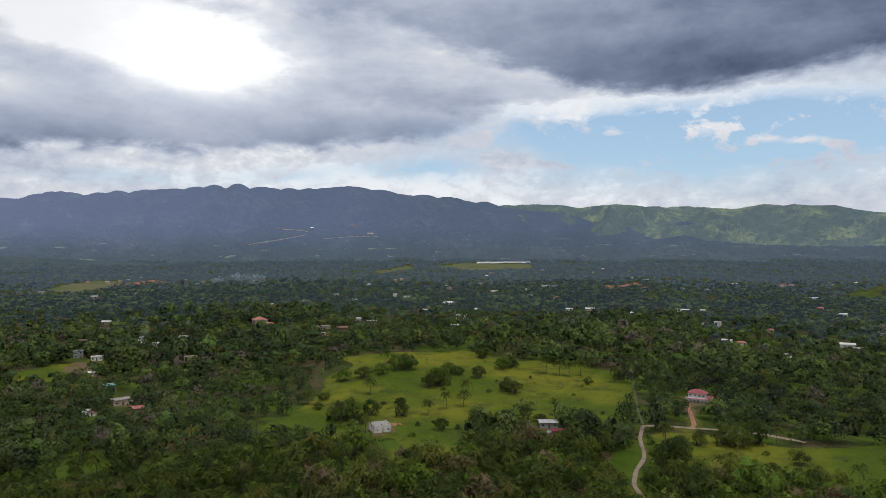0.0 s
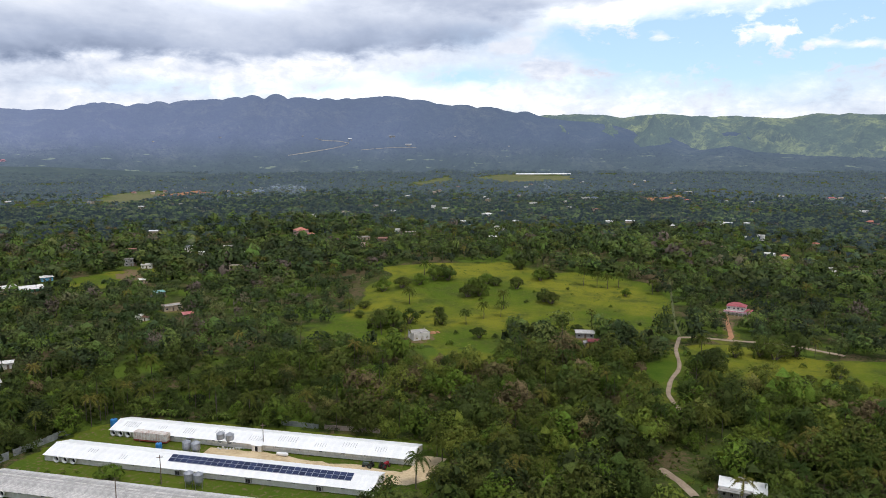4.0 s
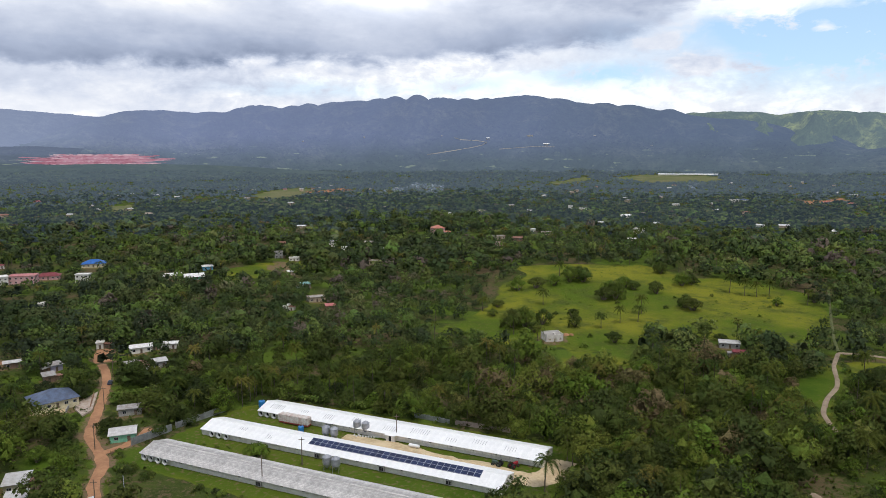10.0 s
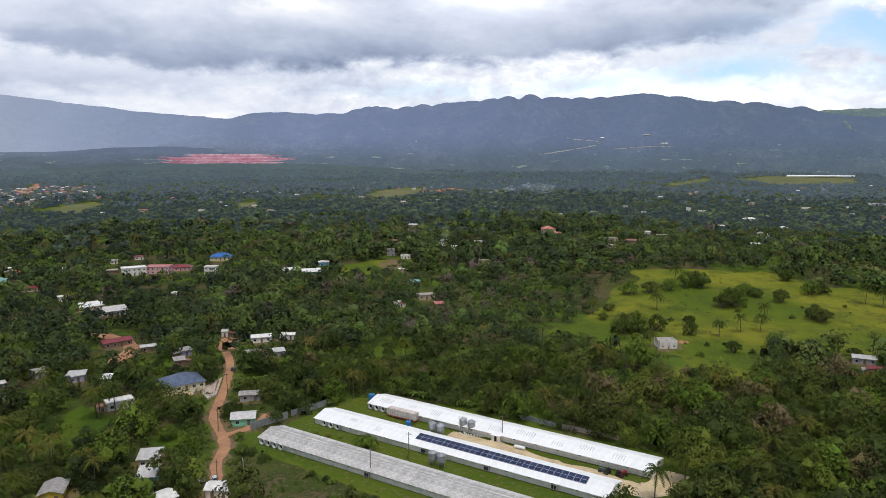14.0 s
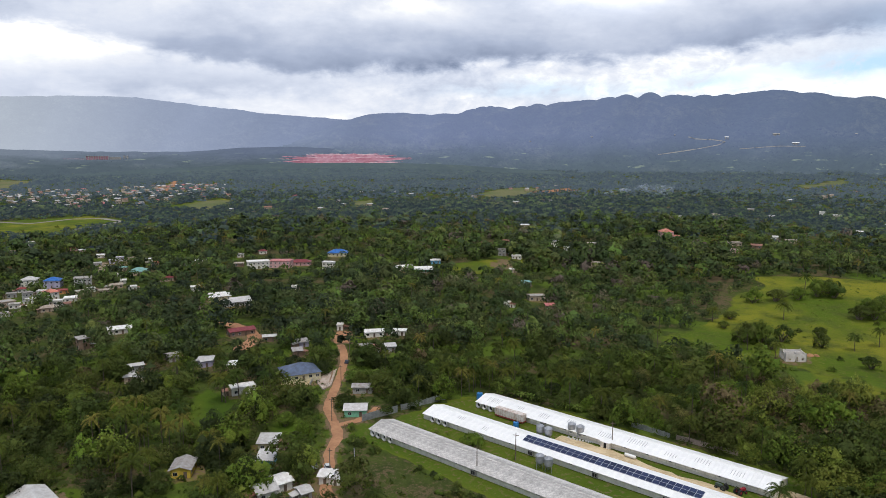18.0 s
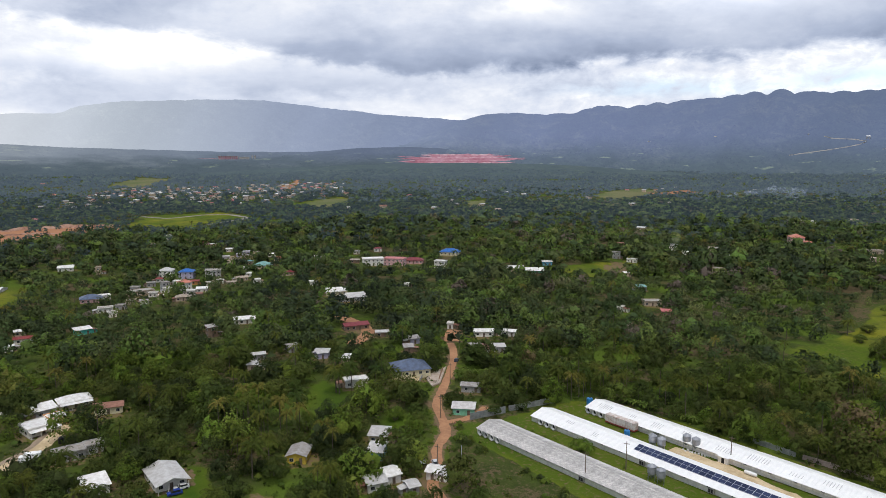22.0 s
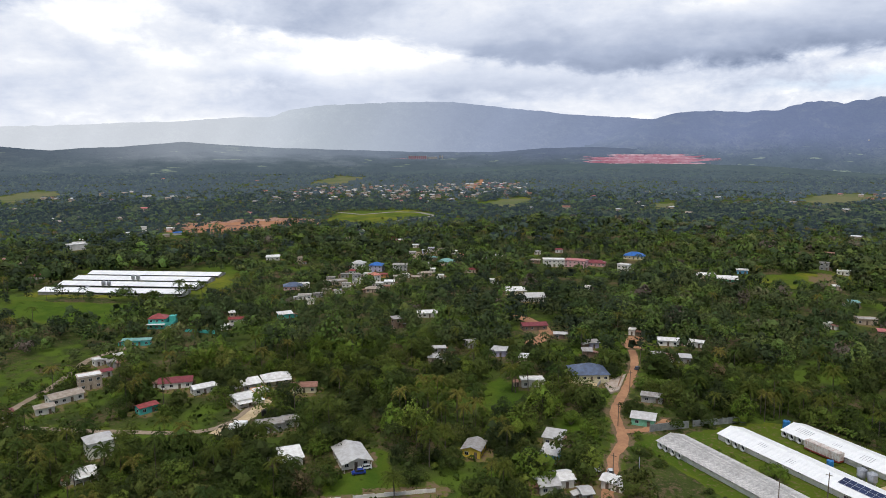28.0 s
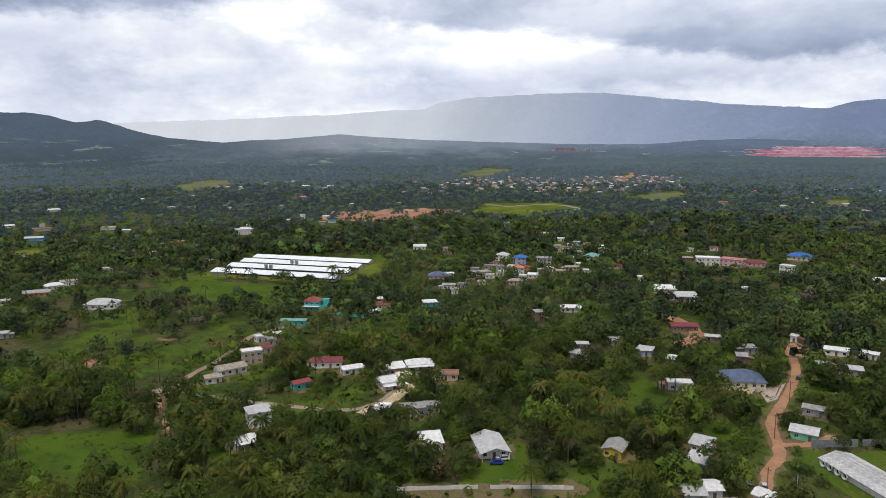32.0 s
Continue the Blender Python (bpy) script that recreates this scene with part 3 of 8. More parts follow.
ROAD_LABELS = {"dirt": "rutted red earth lane between trees", "asphalt": "narrow worn grey asphalt lane", "sand": "pale sandy drive of crushed marl",
               "marl": "dusty tan village road", "track": "overgrown grassy cart track"}


# lanes with no tall trees on the near side
VERGE = 3.9
OPEN_LANES = {"east_lane": 9, "east_lane_low": 6, "house_drive": 17, "red_lane": 13, "lane_north": 10, "lane_spur": 8, "ridge_lane": 7, "west_road": 8, "foot_path": 6, "west_lane": 8}


def road(name, width, cover, line):
    """A lane that lies on the ground with ragged edges along a smooth line."""
    p = np.array(line)
    seg = np.hypot(*np.diff(p, axis=0).T)
    s = np.concatenate([[0], np.cumsum(seg)])
    t = np.linspace(0, s[-1], max(6, int(s[-1] / 2.5)))
    q = np.stack([np.interp(t, s, p[:, k]) for k in (0, 1)], -1)
    for _ in range(3):
        q[1:-1] = (q[:-2] + 2 * q[1:-1] + q[2:]) / 4
    side = np.gradient(q, axis=0)
    side = np.stack([-side[:, 1], side[:, 0]], -1) / (np.linalg.norm(side, axis=1, keepdims=True) + 1e-9)
    rng = np.random.default_rng(len(line) * 7 + int(width * 10))
    rows = []
    for k, f in enumerate((-0.5, -0.25, 0, 0.25, 0.5)):
        w = width * f * (1 + (abs(f) == 0.5) * rng.normal(0, 0.09, len(q)))
        e = q + side * w[:, None]
        z = ground_z(e[:, 0], e[:, 1]) + (0.32 if abs(f) < 0.5 else 0.12) + (0.06 if f == 0 else 0)
        rows.append(np.column_stack([e, z]))
    v = np.stack(rows, 1).reshape(-1, 3)
    i, j = np.meshgrid(np.arange(len(q) - 1), np.arange(4), indexing="ij")
    a = (i * 5 + j).ravel()
    tri = np.concatenate([np.stack([a, a + 1, a + 6], -1), np.stack([a, a + 6, a + 5], -1)])[:, ::-1]
    ob = new("road_" + name, quick_mesh(name, v, tri, M[cover]))
    tagged(ob, ROAD_LABELS[cover], "road", kind="structure")
    LANES.append((q, width))
    if cover == "dirt":
        DIRT.extend((px, py, width * 0.5 + 1.7) for px, py in q)
    if name in OPEN_LANES:
        CLEAR.extend((px, py, VERGE, OPEN_LANES[name]) for px, py in q[2:-2:4])


road("red_lane", 3.5, "dirt", [(-114.2, 137.1), (-124.3, 138.7), (-132.1, 145.5), (-138.7, 154.7), (-145.8, 162.6), (-150.7, 173.3), (-157.9, 180.6), (-166.7, 187.5), (-173.3, 193.3), (-181.9, 206.7), (-191.5, 222.0), (-202.8, 238.3), (-214.4, 251.9), (-223.0, 259.8)])
road("lane_spur", 3.4, "dirt", [(-158.5, 181.4), (-155.3, 184.8), (-153.9, 192.7), (-156.3, 202.4)])
road("yard_spur", 7, "dirt", [(-308.2, 259.8), (-284.3, 255.7), (-267.9, 246.8), (-258.5, 226.6)])
road("lane_north", 7, "dirt", [(-224.6, 262.6), (-232.9, 270.9), (-237.6, 280.0)])
road("east_lane", 1.9, "marl", [(102.9, 362.3), (94.7, 338.9), (91.0, 318.4), (88.3, 308.5), (80.3, 293.0), (74.7, 275.7), (74.8, 261.6), (74.7, 246.8)])
road("east_lane_low", 2.8, "marl", [(54.9, 207.5), (58.8, 199.3), (60.5, 190.1)])
road("house_drive", 2.4, "dirt", [(145.8, 420.1), (136.8, 388.8), (130.5, 365.2), (127.1, 360.2)])
road("ridge_lane", 3.5, "marl", [(102.9, 362.3), (113.9, 363.8), (126.2, 358.9), (138.9, 356.7), (150.9, 353.0), (157.4, 349.8), (172.6, 334.3)])
road("north_track", 1.5, "track", [(103.8, 365.6), (108.1, 389.6), (119.7, 439.6), (136.0, 509.9)])
road("west_road", 2.9, "marl", [(-289.3, -5.0), (-281.8, 7.0), (-269.1, 20.7), (-262.4, 28.2), (-253.7, 39.3), (-245.0, 50.1), (-240.3, 57.3), (-238.8, 65.4), (-243.8, 75.5), (-253.8, 83.3), (-266.1, 97.3)])
road("west_road_up", 3.2, "marl", [(-289.3, -5.0), (-294.4, 3.2), (-308.2, 11.5), (-321.1, 21.8), (-340.9, 32.5), (-358.5, 41.3), (-369.3, 58.7), (-376.7, 72.2)])
road("foot_path", 1.3, "dirt", [(-282.4, -2.6), (-258.6, -2.6), (-244.8, 0.1), (-235.1, 3.0)])
road("barn_drive", 8.5, "sand", [(-88.2, 211.1), (-78.6, 210.0), (-65.9, 207.5), (-51.4, 202.0), (-39.7, 201.0), (-28.2, 197.5), (-20.7, 195.6), (-16.0, 204.0), (-14.8, 211.7)])
road("village_street", 9, "marl", [(-563.7, 347.5), (-523.6, 326.2), (-503.2, 310.2)])
road("highway", 9, "asphalt", [(-989.4, 473.3), (-946.8, 490.1), (-954.6, 553.5), (-915.8, 570.9), (-848.6, 557.7), (-804.4, 466.3)])
road("west_lane", 5.5, "sand", [(-256.3, 90.5), (-245.8, 80.3), (-237.5, 70.8), (-233.9, 63.5)])

# ---- mountains and foothills that close the valley ----


LATTICE = np.random.default_rng(21).uniform(-1, 1, (128, 128))


def value_noise(u, v):
    """Smooth noise of -1 to 1 over a random lattice."""
    i, j = np.floor(u).astype(int), np.floor(v).astype(int)
    f, g = u - i, v - j
    f, g = f * f * (3 - 2 * f), g * g * (3 - 2 * g)
    a, b = LATTICE[i % 128, j % 128], LATTICE[(i + 1) % 128, j % 128]
    c, d = LATTICE[i % 128, (j + 1) % 128], LATTICE[(i + 1) % 128, (j + 1) % 128]
    return (a * (1 - f) + b * f) * (1 - g) + (c * (1 - f) + d * f) * g


def spurs(around, down):
    """Ridged noise: spurs that run down a slope. around and down in metres."""
    out, amp, k = 0, 1.0, 1.0
    for n in range(5):
        w = value_noise(around / 900 * k + 7.1 * n, down / 1500 * k + 3.7 * n) * 0.8
        out = out + amp * (1 - 2 * np.abs(value_noise(around / 210 * k + w + 13.7 * n, down / 620 * k + 5.1 * n)) ** 0.8)
        amp, k = amp * 0.5, k * 1.95
    return out / 1.9


def forest_slope(name, green, sunny, haze_glow, low_haze_glow=None, heights=(20, 120)):
    """Wooded slope, a backdrop of distance: haze painted as emission, from (azimuth, colour) stops."""
    m = bpy.data.materials.new(name)
    m.use_nodes = True
    nt = m.node_tree
    b = nt.nodes["Principled BSDF"]
    pos = node(nt, "ShaderNodeNewGeometry").outputs["Position"]
    xyz = node(nt, "ShaderNodeSeparateXYZ")
    nt.links.new(pos, xyz.inputs[0])
    wide, fine, tiny = grain(nt, pos, 0.0045, 6, 0.62), grain(nt, pos, 0.022, 5, 0.7), grain(nt, pos, 0.085, 3, 0.7)
    # sunlit patches are painted into the base colour by wide noise
    col = blend(nt, span(nt, wide, 0.46, 0.66), green, sunny)
    col = blend(nt, span(nt, fine, 0.38, 0.68), col, tuple(v * 0.5 for v in green))
    col = blend(nt, span(nt, tiny, 0.42, 0.66, 0.0, 0.7), col, tuple(v * 0.3 for v in green))
    if low_haze_glow:
        # little pale fields among the woods of the lower slopes
        strips = node(nt, "ShaderNodeVectorMath", operation="MULTIPLY")
        nt.links.new(pos, strips.inputs[0])
        strips.inputs[1].default_value = (1.0, 1.0, 9.0)
        plots = span(nt, grain(nt, strips.outputs[0], 0.0065, 4, 0.6), 0.63, 0.68)
        plots = calc(nt, "MULTIPLY", plots, span(nt, xyz.outputs[2], 135.0, 70.0))
        col = blend(nt, plots, col, (0.125, 0.145, 0.075))
    nt.links.new(col, b.inputs["Base Color"])
    b.inputs["Roughness"].default_value = 1.0
    b.inputs["Specular IOR Level"].default_value = 0.0
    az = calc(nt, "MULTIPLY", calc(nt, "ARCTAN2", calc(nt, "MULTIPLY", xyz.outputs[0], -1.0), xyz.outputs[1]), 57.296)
    haze_ramp = node(nt, "ShaderNodeValToRGB")
    nt.links.new(calc(nt, "MULTIPLY_ADD", az, 1 / 160, 0.3125, clamp=True), haze_ramp.inputs[0])
    ramp = haze_ramp.color_ramp
    haze_glow = sorted(haze_glow)
    for k, (a, c) in enumerate((haze_glow[0], haze_glow[-1])):
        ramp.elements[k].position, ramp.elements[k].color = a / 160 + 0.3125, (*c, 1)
    for a, c in haze_glow[1:-1]:
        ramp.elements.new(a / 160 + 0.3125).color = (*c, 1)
    veil = haze_ramp.outputs[0]
    if low_haze_glow:
        # less haze is painted at the foot of the slope
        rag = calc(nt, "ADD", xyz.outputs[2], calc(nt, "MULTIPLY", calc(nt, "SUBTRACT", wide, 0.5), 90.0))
        veil = blend(nt, span(nt, rag, *heights), low_haze_glow, veil)
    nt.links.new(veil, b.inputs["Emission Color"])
    # showers and light shafts imitated by slanting noise in the haze emission along the range
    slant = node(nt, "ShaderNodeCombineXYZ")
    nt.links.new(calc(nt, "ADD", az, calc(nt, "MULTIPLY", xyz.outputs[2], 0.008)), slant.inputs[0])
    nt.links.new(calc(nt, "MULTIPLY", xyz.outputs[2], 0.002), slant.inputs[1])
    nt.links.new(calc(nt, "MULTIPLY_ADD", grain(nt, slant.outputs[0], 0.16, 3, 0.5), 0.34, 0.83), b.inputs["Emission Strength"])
    k = node(nt, "ShaderNodeBump")
    k.inputs["Strength"].default_value, k.inputs["Distance"].default_value = 0.6, 9
    nt.links.new(calc(nt, "ADD", fine, calc(nt, "MULTIPLY", tiny, 0.5)), k.inputs["Height"])
    nt.links.new(k.outputs[0], b.inputs["Normal"])
    return m


def ridge(name, skyline, crest_r, foot_r, material, label, jag=0.06, gully=70, bow=1.0, domes=(), step=0.12):
    """A range of hills: crest elevations over azimuth, slopes with gullies down to a foot in the valley. domes: (azimuth, half width, height) of knolls on the crest."""
    az = np.arange(min(p[0] for p in skyline), max(p[0] for p in skyline), step)
    p = np.array(sorted(skyline))
    el = np.interp(az, p[:, 0], p[:, 1])
    k = int(0.3 / step)
    el = np.convolve(np.pad(el, k, mode="edge"), np.ones(2 * k + 1) / (2 * k + 1), "valid")
    seed = crest_r * 0.013
    rough = 0.45 + 0.55 * np.clip(value_noise(az * 0.16 + seed, az * 0 + 9.5) * 1.4 + 0.4, 0, 1)
    knob = 1.0 * (1 - np.abs(value_noise(az * 0.75 + seed, az * 0 + 2.5)) * 2) + 0.8 * value_noise(az * 1.9 + seed, az * 0 + 4.5) + 0.3 * value_noise(az * 4.7 + seed, az * 0 + 6.5)
    el = el + jag * rough * knob + (0.012 + 0.15 * jag) * value_noise(az * 9 + seed, az * 0 + 8.5)
    for a, wide, high in domes:
        q = np.clip(np.abs(az - a) / (wide * 1.25), 0, 1)
        el = el + 1.1 * high * (1 - q ** 2.0)
    top = EYE_Z + crest_r * np.tan(np.radians(el))
    s = np.concatenate([np.linspace(0, 1, 46), [1.03, 1.08]])
    r = foot_r + (crest_r - foot_r) * s
    R, A = np.meshgrid(r, np.radians(az), indexing="ij")
    x, y = -R * np.sin(A), R * np.cos(A)
    S = np.minimum(s, 1)[:, None]
    base = ground_z(x, y) - 12
    prof = S ** bow * (0.62 + 0.38 * S)
    z = base + (top[None, :] - base) * prof + gully * spurs(R * A, R) * (S * (1 - S) * 3.2) * np.clip((top[None, :] - 60) / 300, 0.1, 1)
    lim = EYE_Z + (R * np.tan(np.radians(el))[None, :]) - 4 * (1 - S)
    z = np.minimum(z, lim)
    z = np.where(s[:, None] > 1, top[None, :] - (s[:, None] - 1) * 900, z)
    n, k = x.shape
    i, j = np.meshgrid(np.arange(n - 1), np.arange(k - 1), indexing="ij")
    a = (i * k + j).ravel()
    tri = np.concatenate([np.stack([a, a + 1, a + k + 1], -1), np.stack([a, a + k + 1, a + k], -1)])[:, ::-1]
    me = quick_mesh(name, np.stack([x, y, z], -1).reshape(-1, 3), tri, material)
    for f in me.polygons:
        f.use_smooth = True
    tagged(new(name, me), label, "mountain", kind="structure")
    return az, np.stack([x, y, z], -1)


MAIN_CREST = [(54, -0.5), (48, 0.1), (44, 0.8), (42, 1.5), (40.4, 2.35), (37.9, 2.62), (33.7, 2.76), (31.3, 2.78), (30.3, 3.08), (28.4, 3.24), (26.7, 3.25), (24.3, 3.42), (22.8, 3.57),
              (20.3, 3.83), (18.6, 3.94), (17.0, 3.85), (15.4, 3.97), (12.8, 3.96), (11.3, 3.9), (9.2, 4.09), (7.7, 4.17), (5.6, 3.97), (4.3, 3.8), (2.5, 3.57), (0.3, 3.37), (-1.5, 3.22),
              (-3.2, 2.95), (-5, 2.6), (-6.3, 2.4), (-8.5, 2.25), (-10.4, 1.95), (-12.5, 1.36), (-14.4, 1.68), (-16.4, 1.04), (-18.9, 1.44), (-20.8, 0.92), (-24, 0.66), (-28, 0.5), (-36, 0.4)]
KNOLLS = [(37.02, 1.96, 0.26), (34.56, 1.22, 0.13), (32.07, 0.87, 0.13), (29.72, 0.78, 0.13), (28.82, 0.61, 0.17), (27.83, 0.7, 0.17), (25.95, 0.61, 0.13), (24.72, 0.61, 0.22),
          (23.27, 0.61, 0.13), (22.34, 0.7, 0.13), (21.03, 0.78, 0.13), (19.31, 0.7, 0.17), (17.83, 0.7, 0.35), (16.21, 0.74, 0.43), (14.53, 0.61, 0.17), (13.64, 0.52, 0.13),
          (12.17, 0.61, 0.17), (10.91, 0.61, 0.17), (9.7, 0.52, 0.09), (8.35, 0.87, 0.13), (6.77, 0.96, 0.17), (4.75, 0.87, 0.17), (1.4, 0.78, 0.17), (-0.6, 0.87, 0.17), (-3.66, 0.7, 0.17)]
WEST_CREST = [(112, 1.2), (100, 1.3), (91.4, 1.45), (84.6, 1.77), (76, 2.22), (71.6, 2.56), (69.4, 2.58), (68.0, 3.18), (65.3, 3.54), (62.6, 3.68), (58.2, 3.84),
              (55.2, 3.84), (51.3, 3.38), (49.2, 3.16), (47.1, 2.93), (42.7, 2.57), (40.5, 2.42), (39.1, 2.38), (37.2, 2.7), (34.7, 2.6), (31.5, 2.6), (29, 2.4), (25, 1.5)]
EAST_CREST = [(2, 2.2), (-4, 2.72), (-7.5, 2.84), (-9.6, 2.76), (-10.8, 2.53), (-12.4, 2.72), (-14, 2.81), (-16.3, 2.6), (-18.2, 2.48), (-20.3, 2.52), (-22.4, 2.3), (-24.4, 2.57), (-28.8, 2.47), (-30.8, 2.05), (-33, 1.75), (-42, 1.6)]
SOUTH_CREST = [(112, 2.6), (104, 2.3), (99.5, 2.02), (97.8, 2.1), (96.1, 1.8), (95.1, 1.42), (93.3, 1.6), (91.1, 0.88), (88.8, 0.35), (85.1, 0.0), (80, -0.2)]
FOOT_CREST = [(112, 0.1), (100, 0.2), (92, 0.2), (87.9, 0.1), (85.1, 0.0), (82.6, 0.22), (80.5, 0.28), (76.1, 0.66), (73, 0.45), (69.4, 0.24), (63.5, 0.06), (58, -0.1), (52, -0.1), (48, 0.2), (44, 0.3), (40, 0.1), (35, -0.3), (27, -0.6)]
# haze colours that the slopes themselves give off, over azimuth
HAZE_GLOW_STOPS = [(-45, (0.088, 0.122, 0.195)), (-20, (0.090, 0.124, 0.205)), (0, (0.106, 0.140, 0.234)), (15, (0.128, 0.164, 0.282)), (30, (0.156, 0.194, 0.335)), (38, (0.172, 0.212, 0.352)), (45, (0.215, 0.262, 0.40)),
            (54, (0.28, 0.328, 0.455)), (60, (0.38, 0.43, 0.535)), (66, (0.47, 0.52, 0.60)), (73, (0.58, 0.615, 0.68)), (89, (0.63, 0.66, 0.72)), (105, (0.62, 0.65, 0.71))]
# cloud shade and sunshine are put into the ranges' own greens
ridge("mountain_west", WEST_CREST, 4780, 3700, forest_slope("hazy_west_slopes", (0.026, 0.032, 0.028), (0.05, 0.056, 0.045), HAZE_GLOW_STOPS),
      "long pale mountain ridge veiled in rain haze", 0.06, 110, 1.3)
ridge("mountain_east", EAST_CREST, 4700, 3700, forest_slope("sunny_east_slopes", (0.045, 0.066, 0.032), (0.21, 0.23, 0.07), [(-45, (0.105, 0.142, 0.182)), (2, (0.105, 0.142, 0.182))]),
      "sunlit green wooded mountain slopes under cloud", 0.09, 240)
NORTH = ridge("mountain_north", MAIN_CREST, 4450, 2900, forest_slope("shaded_north_slopes", (0.022, 0.031, 0.021), (0.05, 0.056, 0.034), HAZE_GLOW_STOPS, (0.086, 0.116, 0.156), (-10, 190)),
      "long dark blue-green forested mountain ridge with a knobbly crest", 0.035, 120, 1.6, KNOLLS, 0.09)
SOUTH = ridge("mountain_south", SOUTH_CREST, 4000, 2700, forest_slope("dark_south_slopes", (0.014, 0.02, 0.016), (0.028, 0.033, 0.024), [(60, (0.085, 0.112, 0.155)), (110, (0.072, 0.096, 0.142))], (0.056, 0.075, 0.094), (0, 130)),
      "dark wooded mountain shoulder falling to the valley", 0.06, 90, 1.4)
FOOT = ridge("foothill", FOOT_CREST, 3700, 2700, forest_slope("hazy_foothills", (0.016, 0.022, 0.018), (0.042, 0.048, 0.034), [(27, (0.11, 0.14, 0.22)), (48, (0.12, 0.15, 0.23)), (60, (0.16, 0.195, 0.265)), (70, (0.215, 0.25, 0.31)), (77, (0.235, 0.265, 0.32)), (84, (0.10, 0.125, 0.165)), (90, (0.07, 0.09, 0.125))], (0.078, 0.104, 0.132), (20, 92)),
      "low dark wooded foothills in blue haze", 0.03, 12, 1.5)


def slope_road(name, face, line, width, material):
    """A pale road cut along a mountainside: for each azimuth, the place on the slope at the given elevation."""
    az, grid = face
    left, right = [], []
    for k in range(len(line) - 1):
        (a0, e0), (a1, e1) = line[k], line[k + 1]
        for q in np.linspace(0, 1, 14, endpoint=k == len(line) - 2):
            a, e = a0 + (a1 - a0) * q, e0 + (e1 - e0) * q
            col = grid[:, int(np.argmin(np.abs(az - a)))]
            r = np.hypot(col[:, 0], col[:, 1])
            el = np.degrees(np.arctan2(col[:, 2] - EYE_Z, r))
            i = int(np.argmax(el > e))
            f = (e - el[i - 1]) / (el[i] - el[i - 1] + 1e-9)
            p = Vector(col[i - 1]).lerp(Vector(col[i]), float(np.clip(f, 0, 1)))
            back = Vector((-p.x, -p.y, 0)).normalized()
            left.append(p + back * 8 + Vector((0, 0, 1 - width / 2)))
            right.append(p + back * 6 + Vector((0, 0, 1 + width / 2)))
    n = len(left)
    v = np.array([tuple(p) for p in left + right])
    i = np.arange(n - 1)
    tri = np.concatenate([np.stack([i, i + 1, i + n + 1], -1), np.stack([i, i + n + 1, i + n], -1)])
    tagged(new("road_" + name, quick_mesh(name, v, tri, material)), "pale road climbing the far mountainside", "road", kind="structure")


def slope_spot(face, a, e):
    """The place on a mountainside that is seen at an azimuth and an elevation."""
    az, grid = face
    col = grid[:, int(np.argmin(np.abs(az - a)))]
    el = np.degrees(np.arctan2(col[:, 2] - EYE_Z, np.hypot(col[:, 0], col[:, 1])))
    i = max(1, int(np.argmax(el > e)))
    return Vector(col[i])


def slope_house(face, a, e, long, high, roof, label, deep=14.0):
    """A far building on a mountainside, set level into the slope."""
    p = slope_spot(face, a, e)
    h = thing("far_building", pose(p.x, p.y, p.z, 0, 0, math.degrees(math.atan2(-p.x, p.y))), label, "building", "buildings on the mountainside")
    part("wall", Shape().box(-long / 2, long / 2, 0, deep, -6, high), M["concrete"], h)
    for q in (0, 1):
        y0, y1 = (-1.0, deep / 2) if q == 0 else (deep + 1.0, deep / 2)
        ring = [(-long / 2 - 1, y0, high), (long / 2 + 1, y0, high), (long / 2 + 1, y1, high + 3), (-long / 2 - 1, y1, high + 3)]
        part("roof_slope", Shape().slab(ring if q == 0 else ring[::-1], 0.3), roof, h)


slope_house(NORTH, 5.9, 0.38, 62, 6, M["white_roof"], "long white building on the mountainside")
slope_house(NORTH, 7.2, 0.86, 30, 7, M["concrete"], "pale house in a cleared patch on the mountainside")
slope_house(NORTH, 10.5, 0.63, 16, 5, M["white_roof"], "small white house at a bend of the mountain road")
for a, e in ((20.4, 0.9), (2.2, 0.95), (-2.2, 0.2), (25.2, 0.3), (14.2, 1.1)):
    slope_house(NORTH, a, e, 9, 3, M["concrete"], "tiny pale house far up the wooded slope", 9)


def works():
    """Far alumina works: a long columned hall, a lower hall, silos and two stacks."""
    p = slope_spot(FOOT, 58.1, -0.72)
    w = thing("factory", pose(p.x, p.y, p.z - 3, 0, 0, 58.1), "far pinkish industrial works with a long columned hall", "factory")
    part("hall", Shape().box(-46, 46, 0, 40, 0, 18), M["mud"], w)
    part("hall_roof", Shape().box(-48, 48, -1.5, 42, 18, 19.5), M["concrete"], w)
    for k in range(10):
        part("column", Shape().box(-46 + k * 9.8, -43 + k * 9.8, -2, 0, 0, 18), M["concrete"], w)
    part("low_hall", Shape().box(48.5, 96, 4, 34, 0, 15), M["concrete"], w)
    for x in (110, 122):
        part("silo", Shape().tube((x, 14, 0), (x, 14, 21), 4, 4, 12), M["concrete"], w)
    part("yard_wall", Shape().box(-150, -52, 2, 6, 0, 8), M["mud_pale"], w)


slope_road("mountain", NORTH, [(15.4, -0.34), (13.5, -0.05), (12.0, 0.2), (11.0, 0.42), (10.6, 0.64), (11.4, 0.78), (12.7, 0.85), (13.2, 1.0)], 4, M["concrete"])
slope_road("mountain_spur", NORTH, [(9.6, 0.1), (8.4, 0.2), (7.0, 0.3), (5.2, 0.28)], 3, M["concrete"])

# ---- poultry farm: three long barns ----


def at(x, y, turn, lift=0.0):
    return pose(x, y, float(ground_z(x, y)) + lift, 0, 0, turn)


